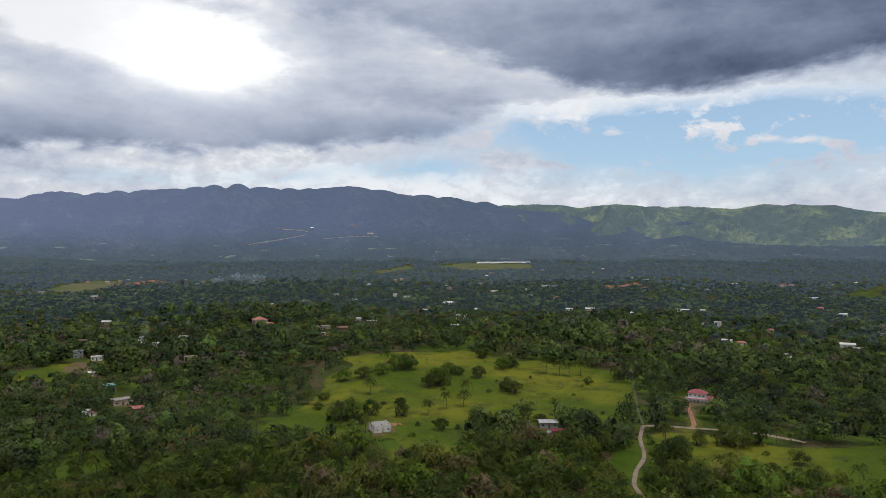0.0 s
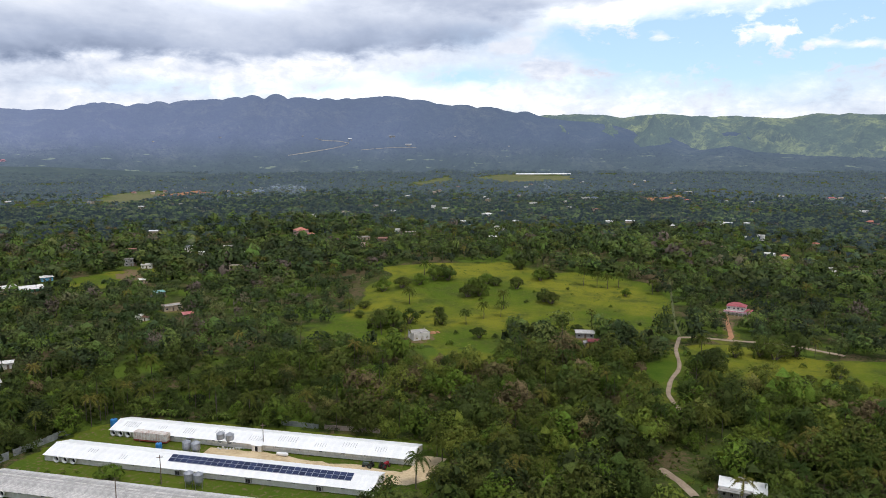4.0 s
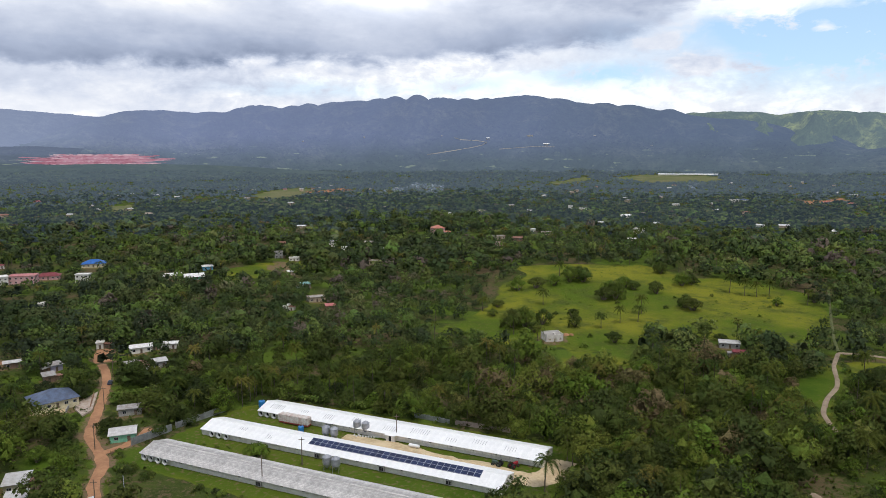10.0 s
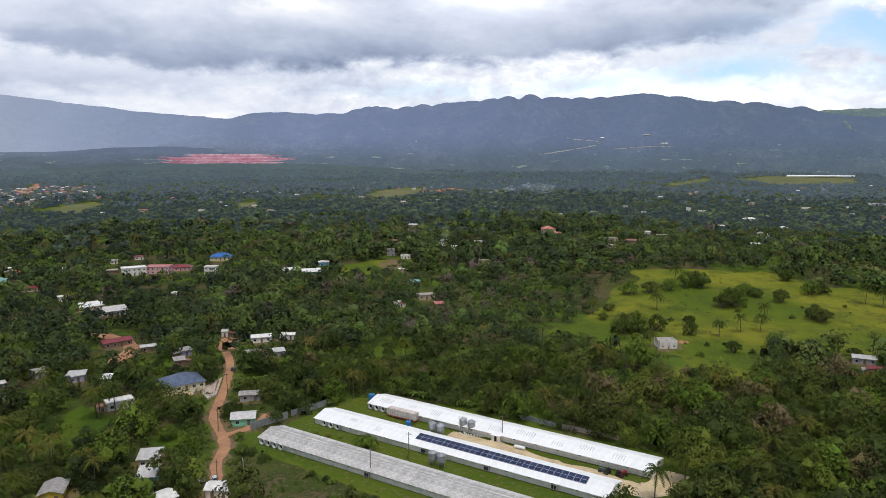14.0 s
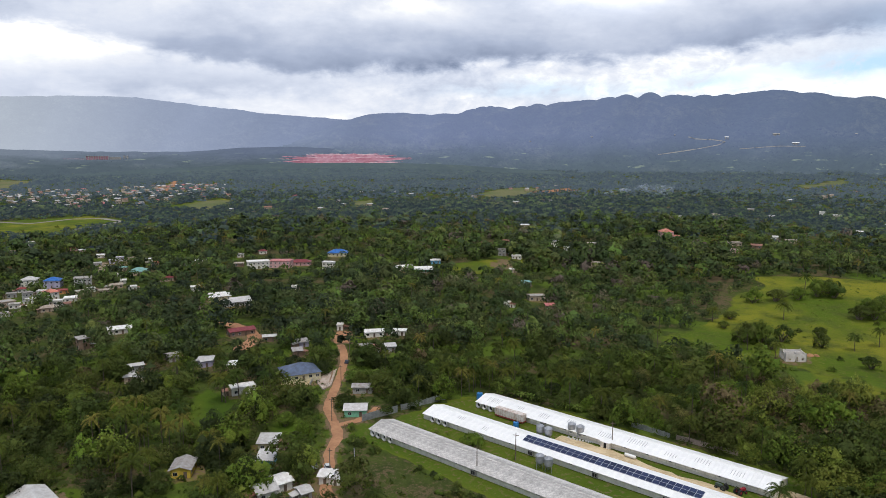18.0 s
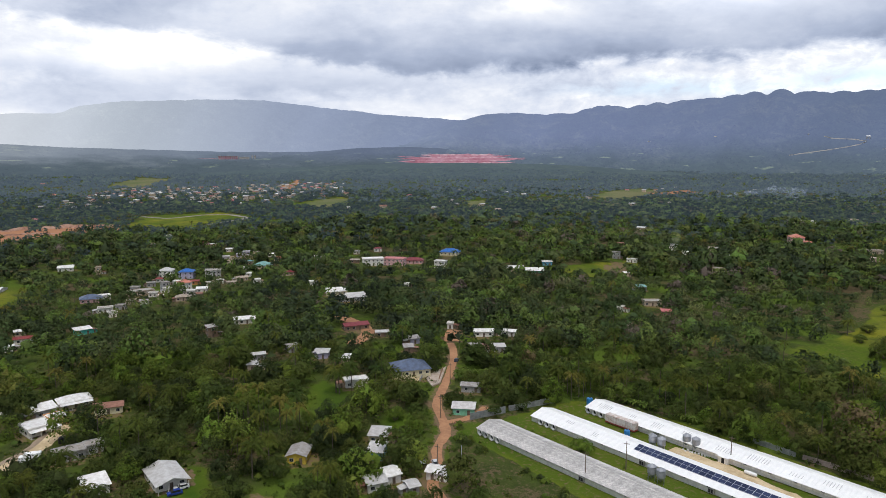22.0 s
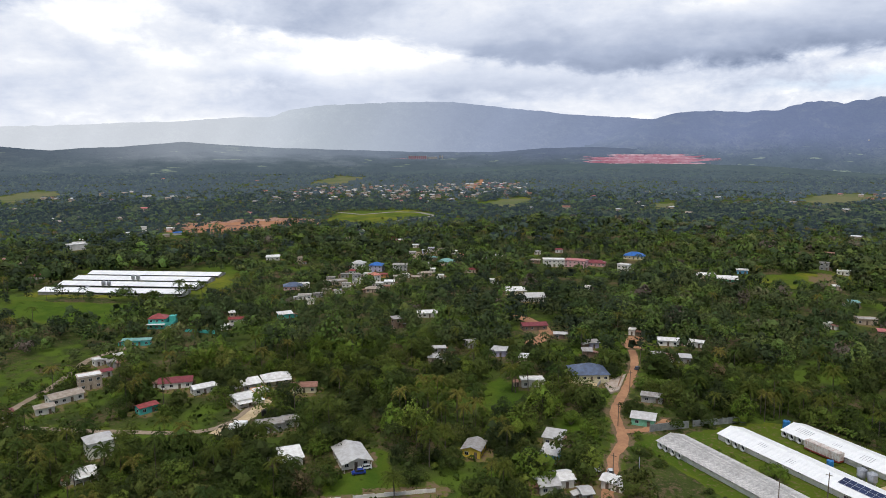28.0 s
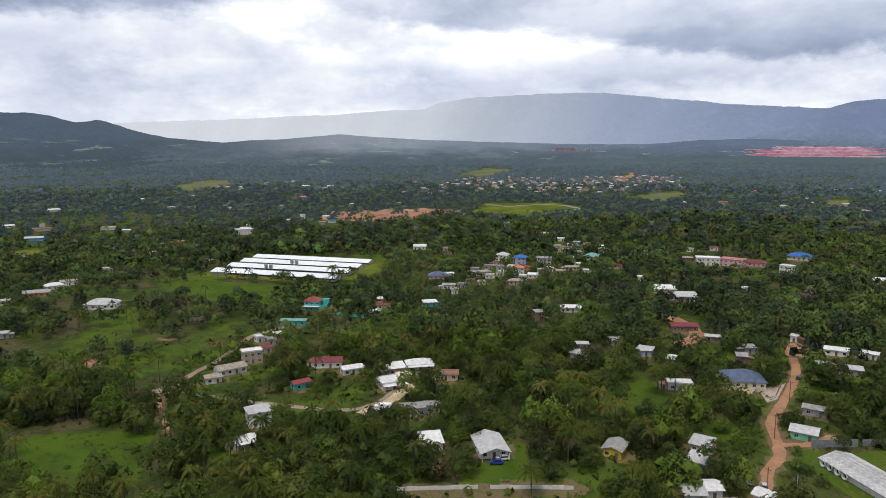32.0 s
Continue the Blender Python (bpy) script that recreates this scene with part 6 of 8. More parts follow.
def tractor(x, y, turn, colour, label):
    m = surface("tractor_paint", colour, tuple(v * 0.6 for v in colour), 2.0, 0.5)
    t = thing("tractor", at(x, y, turn), label, "tractor")
    part("bonnet", Shape().box(0.2, 2.1, -0.4, 0.4, 0.8, 1.5), m, t)
    part("seat", Shape().box(-0.6, -0.1, -0.3, 0.3, 1.1, 1.25).box(-0.65, -0.55, -0.3, 0.3, 1.25, 1.7), M["rubber"], t)
    part("chassis", Shape().box(-0.9, 1.9, -0.25, 0.25, 0.5, 0.85), M["dark"], t)
    for wx, r, w in ((-0.6, 0.8, 0.45), (1.6, 0.48, 0.3)):
        for wy in (-1.0, 0.6):
            wheel = part("wheel", Shape().tube((wx, wy, r), (wx, wy + w, r), r, r, 14), M["rubber"], t)
            part("hub", Shape().tube((wx, wy - 0.03, r), (wx, wy + w + 0.03, r), r * 0.45, r * 0.45, 10), m, wheel)
    part("roll_bar", Shape().box(-0.9, -0.8, -0.6, -0.5, 0.9, 2.3).box(-0.9, -0.8, 0.5, 0.6, 0.9, 2.3).box(-0.9, -0.8, -0.6, 0.6, 2.2, 2.3), M["dark"], t)


tractor(-33.8, 203.6, 160, (0.08, 0.12, 0.10), "dark green tractor parked on the grass")
tractor(-29.2, 203.4, 60, (0.38, 0.03, 0.04), "red tractor parked beside the barn")


def car(x, y, turn, colour, label, scale=1.0):
    m = surface("car_paint", colour, tuple(v * 0.85 for v in colour), 2.0, 0.25, gloss=0.5, bump=0.0)
    c = thing("car", at(x, y, turn, 0.05), label, "car", "parked cars")
    c.scale = (scale, scale, scale)
    side = [(-2.1, 0.35), (2.1, 0.35), (2.12, 0.75), (1.3, 0.92), (-2.0, 0.98), (-2.15, 0.7)]
    part("body", Shape().solid([(p, -0.84, q) for p, q in side], [(p, 0.84, q) for p, q in side]), m, c)
    top = [(-1.75, 0.95), (1.05, 0.92), (0.35, 1.45), (-1.35, 1.48)]
    part("cabin", Shape().solid([(p, -0.72, q) for p, q in top], [(p, 0.72, q) for p, q in top]), M["glass"], c, "dark tinted cabin glass")
    part("roof", Shape().box(-1.38, 0.38, -0.68, 0.68, 1.45, 1.53), m, c)
    for wx in (-1.3, 1.3):
        for wy in (-0.88, 0.66):
            part("wheel", Shape().tube((wx, wy, 0.3), (wx, wy + 0.22, 0.3), 0.32, 0.32, 12), M["rubber"], c)
    for wy in (-0.6, 0.6):
        part("headlight", Shape().box(2.08, 2.14, wy - 0.18, wy + 0.18, 0.58, 0.72), M["frame"], c)


car(-180.4, 91.0, 250, (0.03, 0.06, 0.28), "dark blue car parked on a lawn")
car(-182.2, 94.0, 255, (0.75, 0.75, 0.75), "white car parked on a lawn beside the house")
car(-142.5, 152.3, -35, (0.72, 0.72, 0.74), "white car parked beside a blue house")
car(-137.6, 153.2, -35, (0.5, 0.52, 0.55), "silver car on the red earth lane")
car(-201.8, 239.1, 120, (0.05, 0.06, 0.09), "dark car on the red earth lane")
car(-262.5, 86.0, 80, (0.7, 0.7, 0.7), "white car outside a bungalow")


def lorry(x, y, turn):
    t = thing("lorry", at(x, y, turn, 0.05), "white box lorry parked beside the lane", "lorry")
    part("cargo_box", Shape().box(-3.4, 1.2, -1.1, 1.1, 0.9, 3.2), M["white_roof"], t)
    part("cab", Shape().solid([(1.3, -1.0, 0.5), (3.1, -1.0, 0.5), (3.1, 1.0, 0.5), (1.3, 1.0, 0.5)], [(1.3, -1.0, 2.4), (2.7, -1.0, 2.4), (2.7, 1.0, 2.4), (1.3, 1.0, 2.4)]), M["white_roof"], t)
    part("windscreen", Shape().slab([(3.0, -0.85, 1.45), (3.0, 0.85, 1.45), (2.76, 0.85, 2.25), (2.76, -0.85, 2.25)], 0.05), M["glass"], t)
    part("chassis", Shape().box(-3.3, 2.9, -0.8, 0.8, 0.5, 0.9), M["dark"], t)
    for wx in (-2.2, 2.2):
        for wy in (-1.1, 0.85):
            part("wheel", Shape().tube((wx, wy, 0.45), (wx, wy + 0.25, 0.45), 0.45, 0.45, 12), M["rubber"], t)


lorry(-233.6, 71.5, -120)
keep_clear(-233.6, 71.5, 3.5, 9)


def power_pole(x, y, high=9.0):
    p = thing("power_pole", at(x, y, 15), "weathered timber power pole", "power pole", "power poles")
    part("pole", Shape().tube((0, 0, -0.5), (0, 0, high), 0.17, 0.11, 7), M["wood"], p)
    part("crossarm", Shape().box(-0.9, 0.9, -0.06, 0.06, high - 0.8, high - 0.65), M["wood"], p)


for px, py in ((-97.9, 174.6), (-92.4, 189.4), (-162, 183), (-184, 214), (-206, 246), (91.5, 372), (-134, 150), (-70, 214.6), (176, 345)):
    power_pole(px, py)


def wall_run(name, x0, y0, x1, y1, high, material, label, panel=3.0, gap=0.06):
    """A boundary wall of panels between posts."""
    L = math.hypot(x1 - x0, y1 - y0)
    turn = math.degrees(math.atan2(y1 - y0, x1 - x0))
    w = thing(name, at(x0, y0, turn), label, "wall")
    n = max(1, round(L / panel))
    rng = random.Random(n)
    for k in range(n):
        a, b = L * k / n, L * (k + 1) / n
        zx, zy = along(turn, (x0, y0), (a + b) / 2)
        z = float(ground_z(zx, zy)) - float(ground_z(x0, y0))
        part("panel", Shape().box(a + 0.1, b - 0.1, -0.05, 0.05, z - 0.2, z + high * rng.uniform(0.9, 1.05)), material, w)
        part("post", Shape().box(a - 0.1, a + 0.1, -0.1, 0.1, z - 0.2, z + high * 1.08), material, w)


wall_run("zinc_fence", -153, 189, -147.5, 203, 2.6, M["zinc"], "grey zinc sheet fence round the farm")
wall_run("zinc_fence", -147.5, 205, -139.3, 224, 2.3, M["zinc"], "patchy grey zinc sheet fence", 2.2)
wall_run("zinc_fence", -137.5, 165.5, -131.5, 158.5, 2.4, M["zinc"], "grey zinc sheet fence beside the lane", 1.6)
wall_run("zinc_fence", -70, 235.5, -56, 232.5, 1.9, M["zinc"], "pale zinc sheets stacked behind the barn", 2.2)
wall_run("block_wall", -54, 232.6, -34, 230, 1.7, surface("pinkish_block", (0.38, 0.31, 0.27), (0.26, 0.2, 0.17), 0.6), "low pinkish block wall behind the barn", 4)
wall_run("garden_wall", -176, 58, -168.6, 79.5, 1.2, M["wall_white"], "white garden wall along the road")
wall_run("garden_wall", -167.2, 82.5, -158.0, 104.0, 1.2, M["wall_white"], "white garden wall along the road")
wall_run("yard_wall", -190.5, 214.5, -199, 226.5, 1.6, surface("ochre_wall", (0.45, 0.30, 0.2), (0.35, 0.2, 0.13), 0.6), "ochre yard wall along the lane", 3)

yard = thing("concrete_yard", at(-205.5, 213.0, 30), "stained concrete yard beside the lane", "yard", kind="structure")
part("slab", Shape().box(-6, 6, -9, 9, -0.6, 0.12), M["sand"], yard)
part("low_wall", Shape().box(5.8, 6.1, -9, 9, -0.4, 1.3), M["concrete"], yard)
part("low_wall", Shape().box(-6, 5.7, 8.8, 9.1, -0.4, 1.3), M["concrete"], yard)
keep_clear(-205.5, 213.0, 9, 8)

for k in range(8):
    keep_clear(-174 + k * 2.2, 62 + k * 5.8, 4.5, 20)

# ---- landmark houses ----


def forecourt(outline):
    """A pale concrete yard slab beside the lane."""
    s = Shape()
    z = [float(ground_z(x, y)) for x, y in outline]
    s.solid([(x, y, h - 0.3) for (x, y), h in zip(outline, z)], [(x, y, max(z) + 0.34) for x, y in outline])
    ob = new("pavement_forecourt", s.mesh("forecourt", surface("pinkish_concrete", (0.50, 0.43, 0.37), (0.34, 0.25, 0.19), 0.5)))
    tagged(ob, "pale pinkish concrete forecourt beside the lane", "pavement", kind="structure")
    cx, cy = sum(p[0] for p in outline) / len(outline), sum(p[1] for p in outline) / len(outline)
    keep_clear(cx, cy, 5, 8)


forecourt([(-198.2, 216.5), (-200.0, 229.9), (-187.6, 211.9), (-187.0, 206.3), (-195.5, 211.8)])


def bucket(x, y):
    ring = [(math.cos(a), math.sin(a)) for a in (2 * math.pi * i / 10 for i in range(10))]
    g = float(ground_z(x, y))
    b = thing("bucket", pose(x, y, g), "white plastic feed bucket lying in the grass", "bucket", "buckets by the silos")
    part("tub", Shape().solid([(0.26 * a, 0.26 * c, 0) for a, c in ring], [(0.34 * a, 0.34 * c, 0.5) for a, c in ring]), M["frame"], b)
    part("lid", Shape().solid([(0.36 * a, 0.36 * c, 0.5) for a, c in ring], [(0.36 * a, 0.36 * c, 0.56) for a, c in ring]), M["frame"], b)


for bx, by in ((-84.9, 214.2), (-83.9, 213.6), (-83.6, 214.9), (-82.7, 214.0), (-81.8, 213.9), (-80.8, 214.0), (-79.8, 214.1), (-78.9, 214.5), (-77.9, 214.3), (-77.4, 215.0), (-76.7, 215.0)):
    bucket(bx, by)


def dent_strips(parent, groups, depth=10.6, eave=2.3, rise=1.45):
    """Dents in the roof sheets: strips a little proud of the slope, their grey painted-in shade."""
    dent_grey = surface("dull_zinc_seam", (0.46, 0.46, 0.46), (0.36, 0.36, 0.37), 1.0, 0.5)
    k = rise / (depth / 2)
    for x0, n, y0, y1 in groups:
        for i in range(n):
            x = x0 + i * 0.85
            z0, z1 = eave + y0 * k + 0.14, eave + y1 * k + 0.14
            part("lifted_seam", Shape().solid([(x - 0.07, y0, z0 - 0.05), (x + 0.07, y0, z0 - 0.05), (x + 0.07, y1, z1 - 0.05), (x - 0.07, y1, z1 - 0.05)],
                                              [(x - 0.03, y0, z0 + 0.05), (x + 0.03, y0, z0 + 0.05), (x + 0.03, y1, z1 + 0.05), (x - 0.03, y1, z1 + 0.05)]), dent_grey, parent)


dent_strips(BARN_C, ((4, 7, 1.6, 4.2), (17, 4, 2.2, 3.6), (27, 5, 1.2, 3.8), (38, 4, 2.6, 4.4), (51, 6, 0.8, 3.2), (61, 8, 1.8, 4.4), (74, 5, 1.0, 2.6), (83, 6, 2.0, 4.2), (94, 5, 1.4, 3.4)))
dent_strips(BARN_B, ((14, 4, 2.4, 4.0), (26, 3, 1.0, 2.8)))


def shell_house(x, y, turn):
    """Roofless block house under construction: outer walls with window holes, cross walls."""
    h = thing("unfinished_house", at(x, y, turn, -0.2), "roofless white block house under construction in a meadow", "house")
    mat = surface("raw_white_block", (0.80, 0.76, 0.71), (0.66, 0.61, 0.56), 0.8)
    w, d, z = 9.0, 8.0, 3.9
    def run(name, x0, y0, x1, y1, holes):
        s = Shape()
        L = math.hypot(x1 - x0, y1 - y0)
        ux, uy = (x1 - x0) / L, (y1 - y0) / L
        def block(a, b, z0, z1):
            p = [(x0 + ux * q - uy * o, y0 + uy * q + ux * o) for q, o in ((a, -0.1), (b, -0.1), (b, 0.1), (a, 0.1))]
            s.solid([(*c, z0) for c in p], [(*c, z1) for c in p])
        at_, k = 0.0, 0
        for a, b, lo, hi in holes:
            block(at_, a, -0.6, z)
            if lo > 0:
                block(a, b, -0.6, lo)
            if hi < z:
                block(a, b, hi, z)
            at_ = b
        block(at_, L, -0.6, z)
        part(name, s, mat, h)
    a, b = w / 2, d / 2
    run("front_wall", -a, -b, a, -b, [(1.4, 2.5, 1.0, 2.3), (4.2, 5.4, 0.0, 2.3), (7.0, 8.2, 1.0, 2.3)])
    run("side_wall", a, -b + 0.11, a, b - 0.11, [(1.5, 2.6, 1.0, 2.4), (5.0, 6.2, 1.0, 2.7)])
    run("back_wall", a, b, -a, b, [(1.5, 2.6, 1.0, 2.7), (5.0, 6.4, 0.0, 2.7)])
    run("side_wall", -a, b - 0.11, -a, -b + 0.11, [(1.5, 2.6, 1.0, 2.4), (5.0, 6.1, 1.0, 2.4)])
    run("cross_wall", -a + 0.11, 0.4, a - 0.11, 0.4, [(2.0, 3.0, 0.0, 2.7), (6.3, 7.3, 0.0, 2.7)])
    run("cross_wall", 0.6, -b + 0.11, 0.6, 0.29, [(1.2, 2.2, 0.0, 2.7)])
    for cx in (-a, a):
        for cy in (-b, b):
            part("column", Shape().box(cx - 0.16, cx + 0.16, cy - 0.16, cy + 0.16, -0.6, z + 0.5), M["concrete"], h)
    part("floor_slab", Shape().box(-a - 0.4, a + 0.4, -b - 0.4, b + 0.4, -0.8, -0.05), M["concrete"], h)
    keep_clear(x, y, 8.5, 34)


shell_house(-32.0, 357.5, 24)
heap = Shape()
for hx, hy, hr in ((0, 0, 1.9), (2.6, 0.4, 1.5), (-2.2, 0.6, 1.2)):
    for k in range(9):
        a, b = k * 0.698, (k + 1) * 0.698
        heap.poly([(hx + hr * 1.2 * math.cos(a), hy + hr * math.sin(a), -0.2), (hx + hr * 1.2 * math.cos(b), hy + hr * math.sin(b), -0.2),
                   (hx + hr * 0.5 * math.cos(b), hy + hr * 0.4 * math.sin(b), hr * 0.5), (hx + hr * 0.5 * math.cos(a), hy + hr * 0.4 * math.sin(a), hr * 0.5)])
        heap.poly([(hx + hr * 0.5 * math.cos(a), hy + hr * 0.4 * math.sin(a), hr * 0.5), (hx + hr * 0.5 * math.cos(b), hy + hr * 0.4 * math.sin(b), hr * 0.5), (hx, hy, hr * 0.62)])
hp = new("earth_heap", heap.mesh("earth_heap", M["dirt"]))
hp.matrix_world = at(-25.5, 367.0, 10)
tagged(hp, "low heap of reddish building earth", "earth heap")


def arcade(parent, x0, x1, y, z, high, n, material):
    """A row of round arches between pillars."""
    step = (x1 - x0) / n
    for k in range(n):
        s = Shape()
        a, b = x0 + k * step, x0 + (k + 1) * step
        r, c = step * 0.38, (a + b) / 2
        top, spring = z + high, z + high - r - 0.35
        s.box(a, c - r, y - 0.15, y + 0.15, z, spring).box(c + r, b, y - 0.15, y + 0.15, z, spring)
        for i in range(6):
            p, q = math.pi * i / 6, math.pi * (i + 1) / 6
            s.solid([(c - r * math.cos(p), y - 0.15, spring + r * math.sin(p)), (c - r * math.cos(q), y - 0.15, spring + r * math.sin(q)), (c - r * math.cos(q), y - 0.15, top), (c - r * math.cos(p), y - 0.15, top)],
                    [(c - r * math.cos(p), y + 0.15, spring + r * math.sin(p)), (c - r * math.cos(q), y + 0.15, spring + r * math.sin(q)), (c - r * math.cos(q), y + 0.15, top), (c - r * math.cos(p), y + 0.15, top)])
        s.box(a, c - r, y - 0.15, y + 0.15, spring, top).box(c + r, b, y - 0.15, y + 0.15, spring, top)
        part("arch", s, material, parent)


def hip_roof(parent, x0, x1, y0, y1, z, rise, material, o=0.6):
    a, b, cx, cy = (x1 - x0) / 2, (y1 - y0) / 2, (x0 + x1) / 2, (y0 + y1) / 2
    k = max(a - b, 0.01)
    e = [(x0 - o, y0 - o, z), (x1 + o, y0 - o, z), (x1 + o, y1 + o, z), (x0 - o, y1 + o, z)]
    p, q = (cx - k, cy, z + rise), (cx + k, cy, z + rise)
    for ring in ([e[0], e[1], q, p], [e[1], e[2], q], [e[2], e[3], p, q], [e[3], e[0], p]):
        part("roof_slope", Shape().slab(ring, 0.1), material, parent)


def mansion(x, y, turn):
    h = thing("mansion", at(x, y, turn, -0.3) @ Matrix.Scale(0.84, 4), "white two-storey villa with arched balconies and a pinkish red hipped roof", "house")
    wall, roof = paint("wall", PAINTS, "white", 0.85), surface("dusky_red_tiles", (0.42, 0.12, 0.13), (0.3, 0.08, 0.09), 0.8)
    trim = surface("mauve_trim", (0.5, 0.2, 0.27), (0.42, 0.16, 0.2), 1.0)
    part("lower_wall", Shape().box(-8, 8.5, -3.5, 6, -2.5, 3.0), wall, h)
    part("upper_wall", Shape().box(-7.5, 4.5, -2.0, 6, 3.0, 6.2), wall, h)
    part("balcony_slab", Shape().box(-8.6, 9.0, -6.0, -3.5, 2.8, 3.05), trim, h)
    part("terrace_slab", Shape().box(-8.6, 9.0, -6.0, -3.5, -1.2, 0.05), M["concrete"], h)
    arcade(h, -8.6, 9.0, -5.8, 0.05, 2.75, 7, wall)
    rail = Shape().box(-8.6, 9.0, -6.0, -5.9, 3.85, 3.95)
    for k in range(36):
        rail.box(-8.6 + k * 0.5, -8.5 + k * 0.5, -6.0, -5.92, 3.05, 3.85)
    part("balustrade", rail, M["frame"], h)
    hip_roof(h, -7.5, 4.5, -2.0, 6, 6.2, 2.4, roof)
    hip_roof(h, 4.7, 8.5, -3.5, 6, 3.2, 1.6, roof)
    for cx in (-6, -2.5, 0.2, 3):
        opening(h, cx, -2.0, 3.2, "y", -1, 2)
    for cx in (-6, -3, 0, 3, 6):
        opening(h, cx, -3.5, 0.2, "y", -1, 2)
    for cy in (-1, 2, 4.6):
        opening(h, 8.5, cy, 0.2, "x", 1, 2)
        opening(h, 4.5, cy, 3.1, "x", 1, 2)
        opening(h, -8.0, cy, 0.2, "x", -1, 2)
    keep_clear(x, y, 12, 32)


mansion(153.5, 421.5, -30)



def modern_house(x, y, turn):
    h = thing("flat_house", at(x, y, turn, -0.2) @ Matrix.Diagonal((0.66, 0.75, 1.0, 1.0)), "low modern house with a broad white flat roof and recessed terrace", "house")
    wall, roof = M["concrete"], M["white_roof"]
    part("wall", Shape().box(-9, 9, -3, 7, -0.6, 3.0), wall, h)
    part("roof_slab", Shape().box(-9.6, 4.2, -1.4, 7.6, 3.0, 3.3), roof, h)
    part("roof_slab", Shape().box(4.3, 9.8, -4.6, 7.6, 3.0, 3.3), roof, h)
    part("terrace_roof", Shape().box(-9.6, -1.0, -4.4, -1.5, 2.75, 2.9), M["concrete"], h, "bare grey concrete terrace slab")
    part("terrace_floor", Shape().box(-9.6, 4.2, -6.6, -3.01, -0.6, 0.05), M["concrete"], h)
    part("tank_box", Shape().box(-2, 2, 4.0, 6.6, 3.3, 4.3), wall, h)
    for px in (-9.2, -5.2, -1.2):
        part("column", Shape().box(px - 0.15, px + 0.15, -4.2, -3.9, 0.05, 2.75), wall, h)
    for cx in (-7, -4, -1, 2):
        opening(h, cx, -3.0, 0.2, "y", -1, 2)
    keep_clear(x, y, 8, 5)


modern_house(73.2, 190.0, -21)


def teal_house(x, y, turn):
    h = thing("teal_villa", at(x, y, turn, -0.2), "turquoise two-storey villa with a crimson hipped roof", "house")
    wall, roof = paint("wall", PAINTS, "teal", 0.85), paint("roof", ROOFS, "red", 0.5)
    part("lower_wall", Shape().box(-7, 7, -4, 5, -1, 3), wall, h)
    part("upper_wall", Shape().box(-6.5, 2.5, -3, 5, 3, 5.8), wall, h)
    part("terrace_parapet", Shape().box(2.7, 7, -4, -3.85, 3, 4).box(6.85, 7, -3.8, 5, 3, 4), wall, h)
    hip_roof(h, -6.5, 2.5, -3, 5, 5.8, 2.2, roof)
    part("tower", Shape().box(3.2, 6.8, 1.5, 5, 3, 6.2), wall, h)
    part("balcony_slab", Shape().box(-7.2, 2.6, -5.5, -3.0, 2.95, 3.15), M["frame"], h)
    for cx in (-5, -2, 1):
        opening(h, cx, -3.0, 3.1, "y", -1, 2)
    for cx in (-5, -2, 1, 4.5):
        opening(h, cx, -4.0, 0.1, "y", -1, 2)
    keep_clear(x, y, 10, 16)


teal_house(-402, 84, 62)
wall_run("teal_wall", -386, 92, -372, 104, 1.8, paint("wall", PAINTS, "teal", 0.85), "turquoise boundary wall beside the villa", 3.5)

# ---- the second poultry farm, across the village ----
# grey walls: shade on white walls put into the colour; dark curtains are openings
for bx, by, bl in ((-598.9, 72.5, 104), (-576.5, 60.0, 102), (-553.0, 47.5, 100), (-529.0, 34.0, 98)):
    barn(bx, by, 51.5, bl, 14.0, M["white_roof"], M["concrete"], "long white poultry barn of a second farm", (), (), sheets=16, eave=2.4, rise=1.4, curtain_stuff="dark")
for sx, sy in ((-548, 96), (-545, 99), (-532, 74), (-529, 77), (-518, 62)):
    feed_silo(sx, sy)

# ---- far works and houses on the valley floor ----


def far_barn(x, y, turn, length):
    b = thing("far_barn", at(x, y, turn), "very long white shed far across the valley", "barn")
    part("wall", Shape().box(0, length, 0, 16, 0, 3.5), M["wall_white"], b)
    for q in (0, 1):
        ring = [(0, -1, 3.6), (length, -1, 3.6), (length, 8, 6.5), (0, 8, 6.5)] if q == 0 else [(length, 17, 3.6), (0, 17, 3.6), (0, 8, 6.5), (length, 8, 6.5)]
        part("roof_slope", Shape().slab(ring, 0.2), M["white_roof"], b)
    keep_clear(x + length / 2, y, length * 0.55, 60)


far_barn(140, 2900, 6, 225)
# far haze is mixed into the bluish pinks of the mud
M["mud"] = surface("red_bauxite_mud", (0.31, 0.115, 0.155), (0.45, 0.25, 0.30), 0.012, 0.9, world_space=True, spread=0.0, fine=5.0)
M["mud_pale"] = surface("dried_pink_mud", (0.54, 0.39, 0.42), (0.39, 0.18, 0.225), 0.02, 0.9, world_space=True, spread=0.0, fine=4.0)
# the bank gives off the valley's haze colour too
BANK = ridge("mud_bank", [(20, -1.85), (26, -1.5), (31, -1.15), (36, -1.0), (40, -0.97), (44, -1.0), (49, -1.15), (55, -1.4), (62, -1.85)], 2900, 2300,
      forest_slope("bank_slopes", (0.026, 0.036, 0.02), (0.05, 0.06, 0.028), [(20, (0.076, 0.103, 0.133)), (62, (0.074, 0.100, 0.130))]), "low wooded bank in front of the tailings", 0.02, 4)


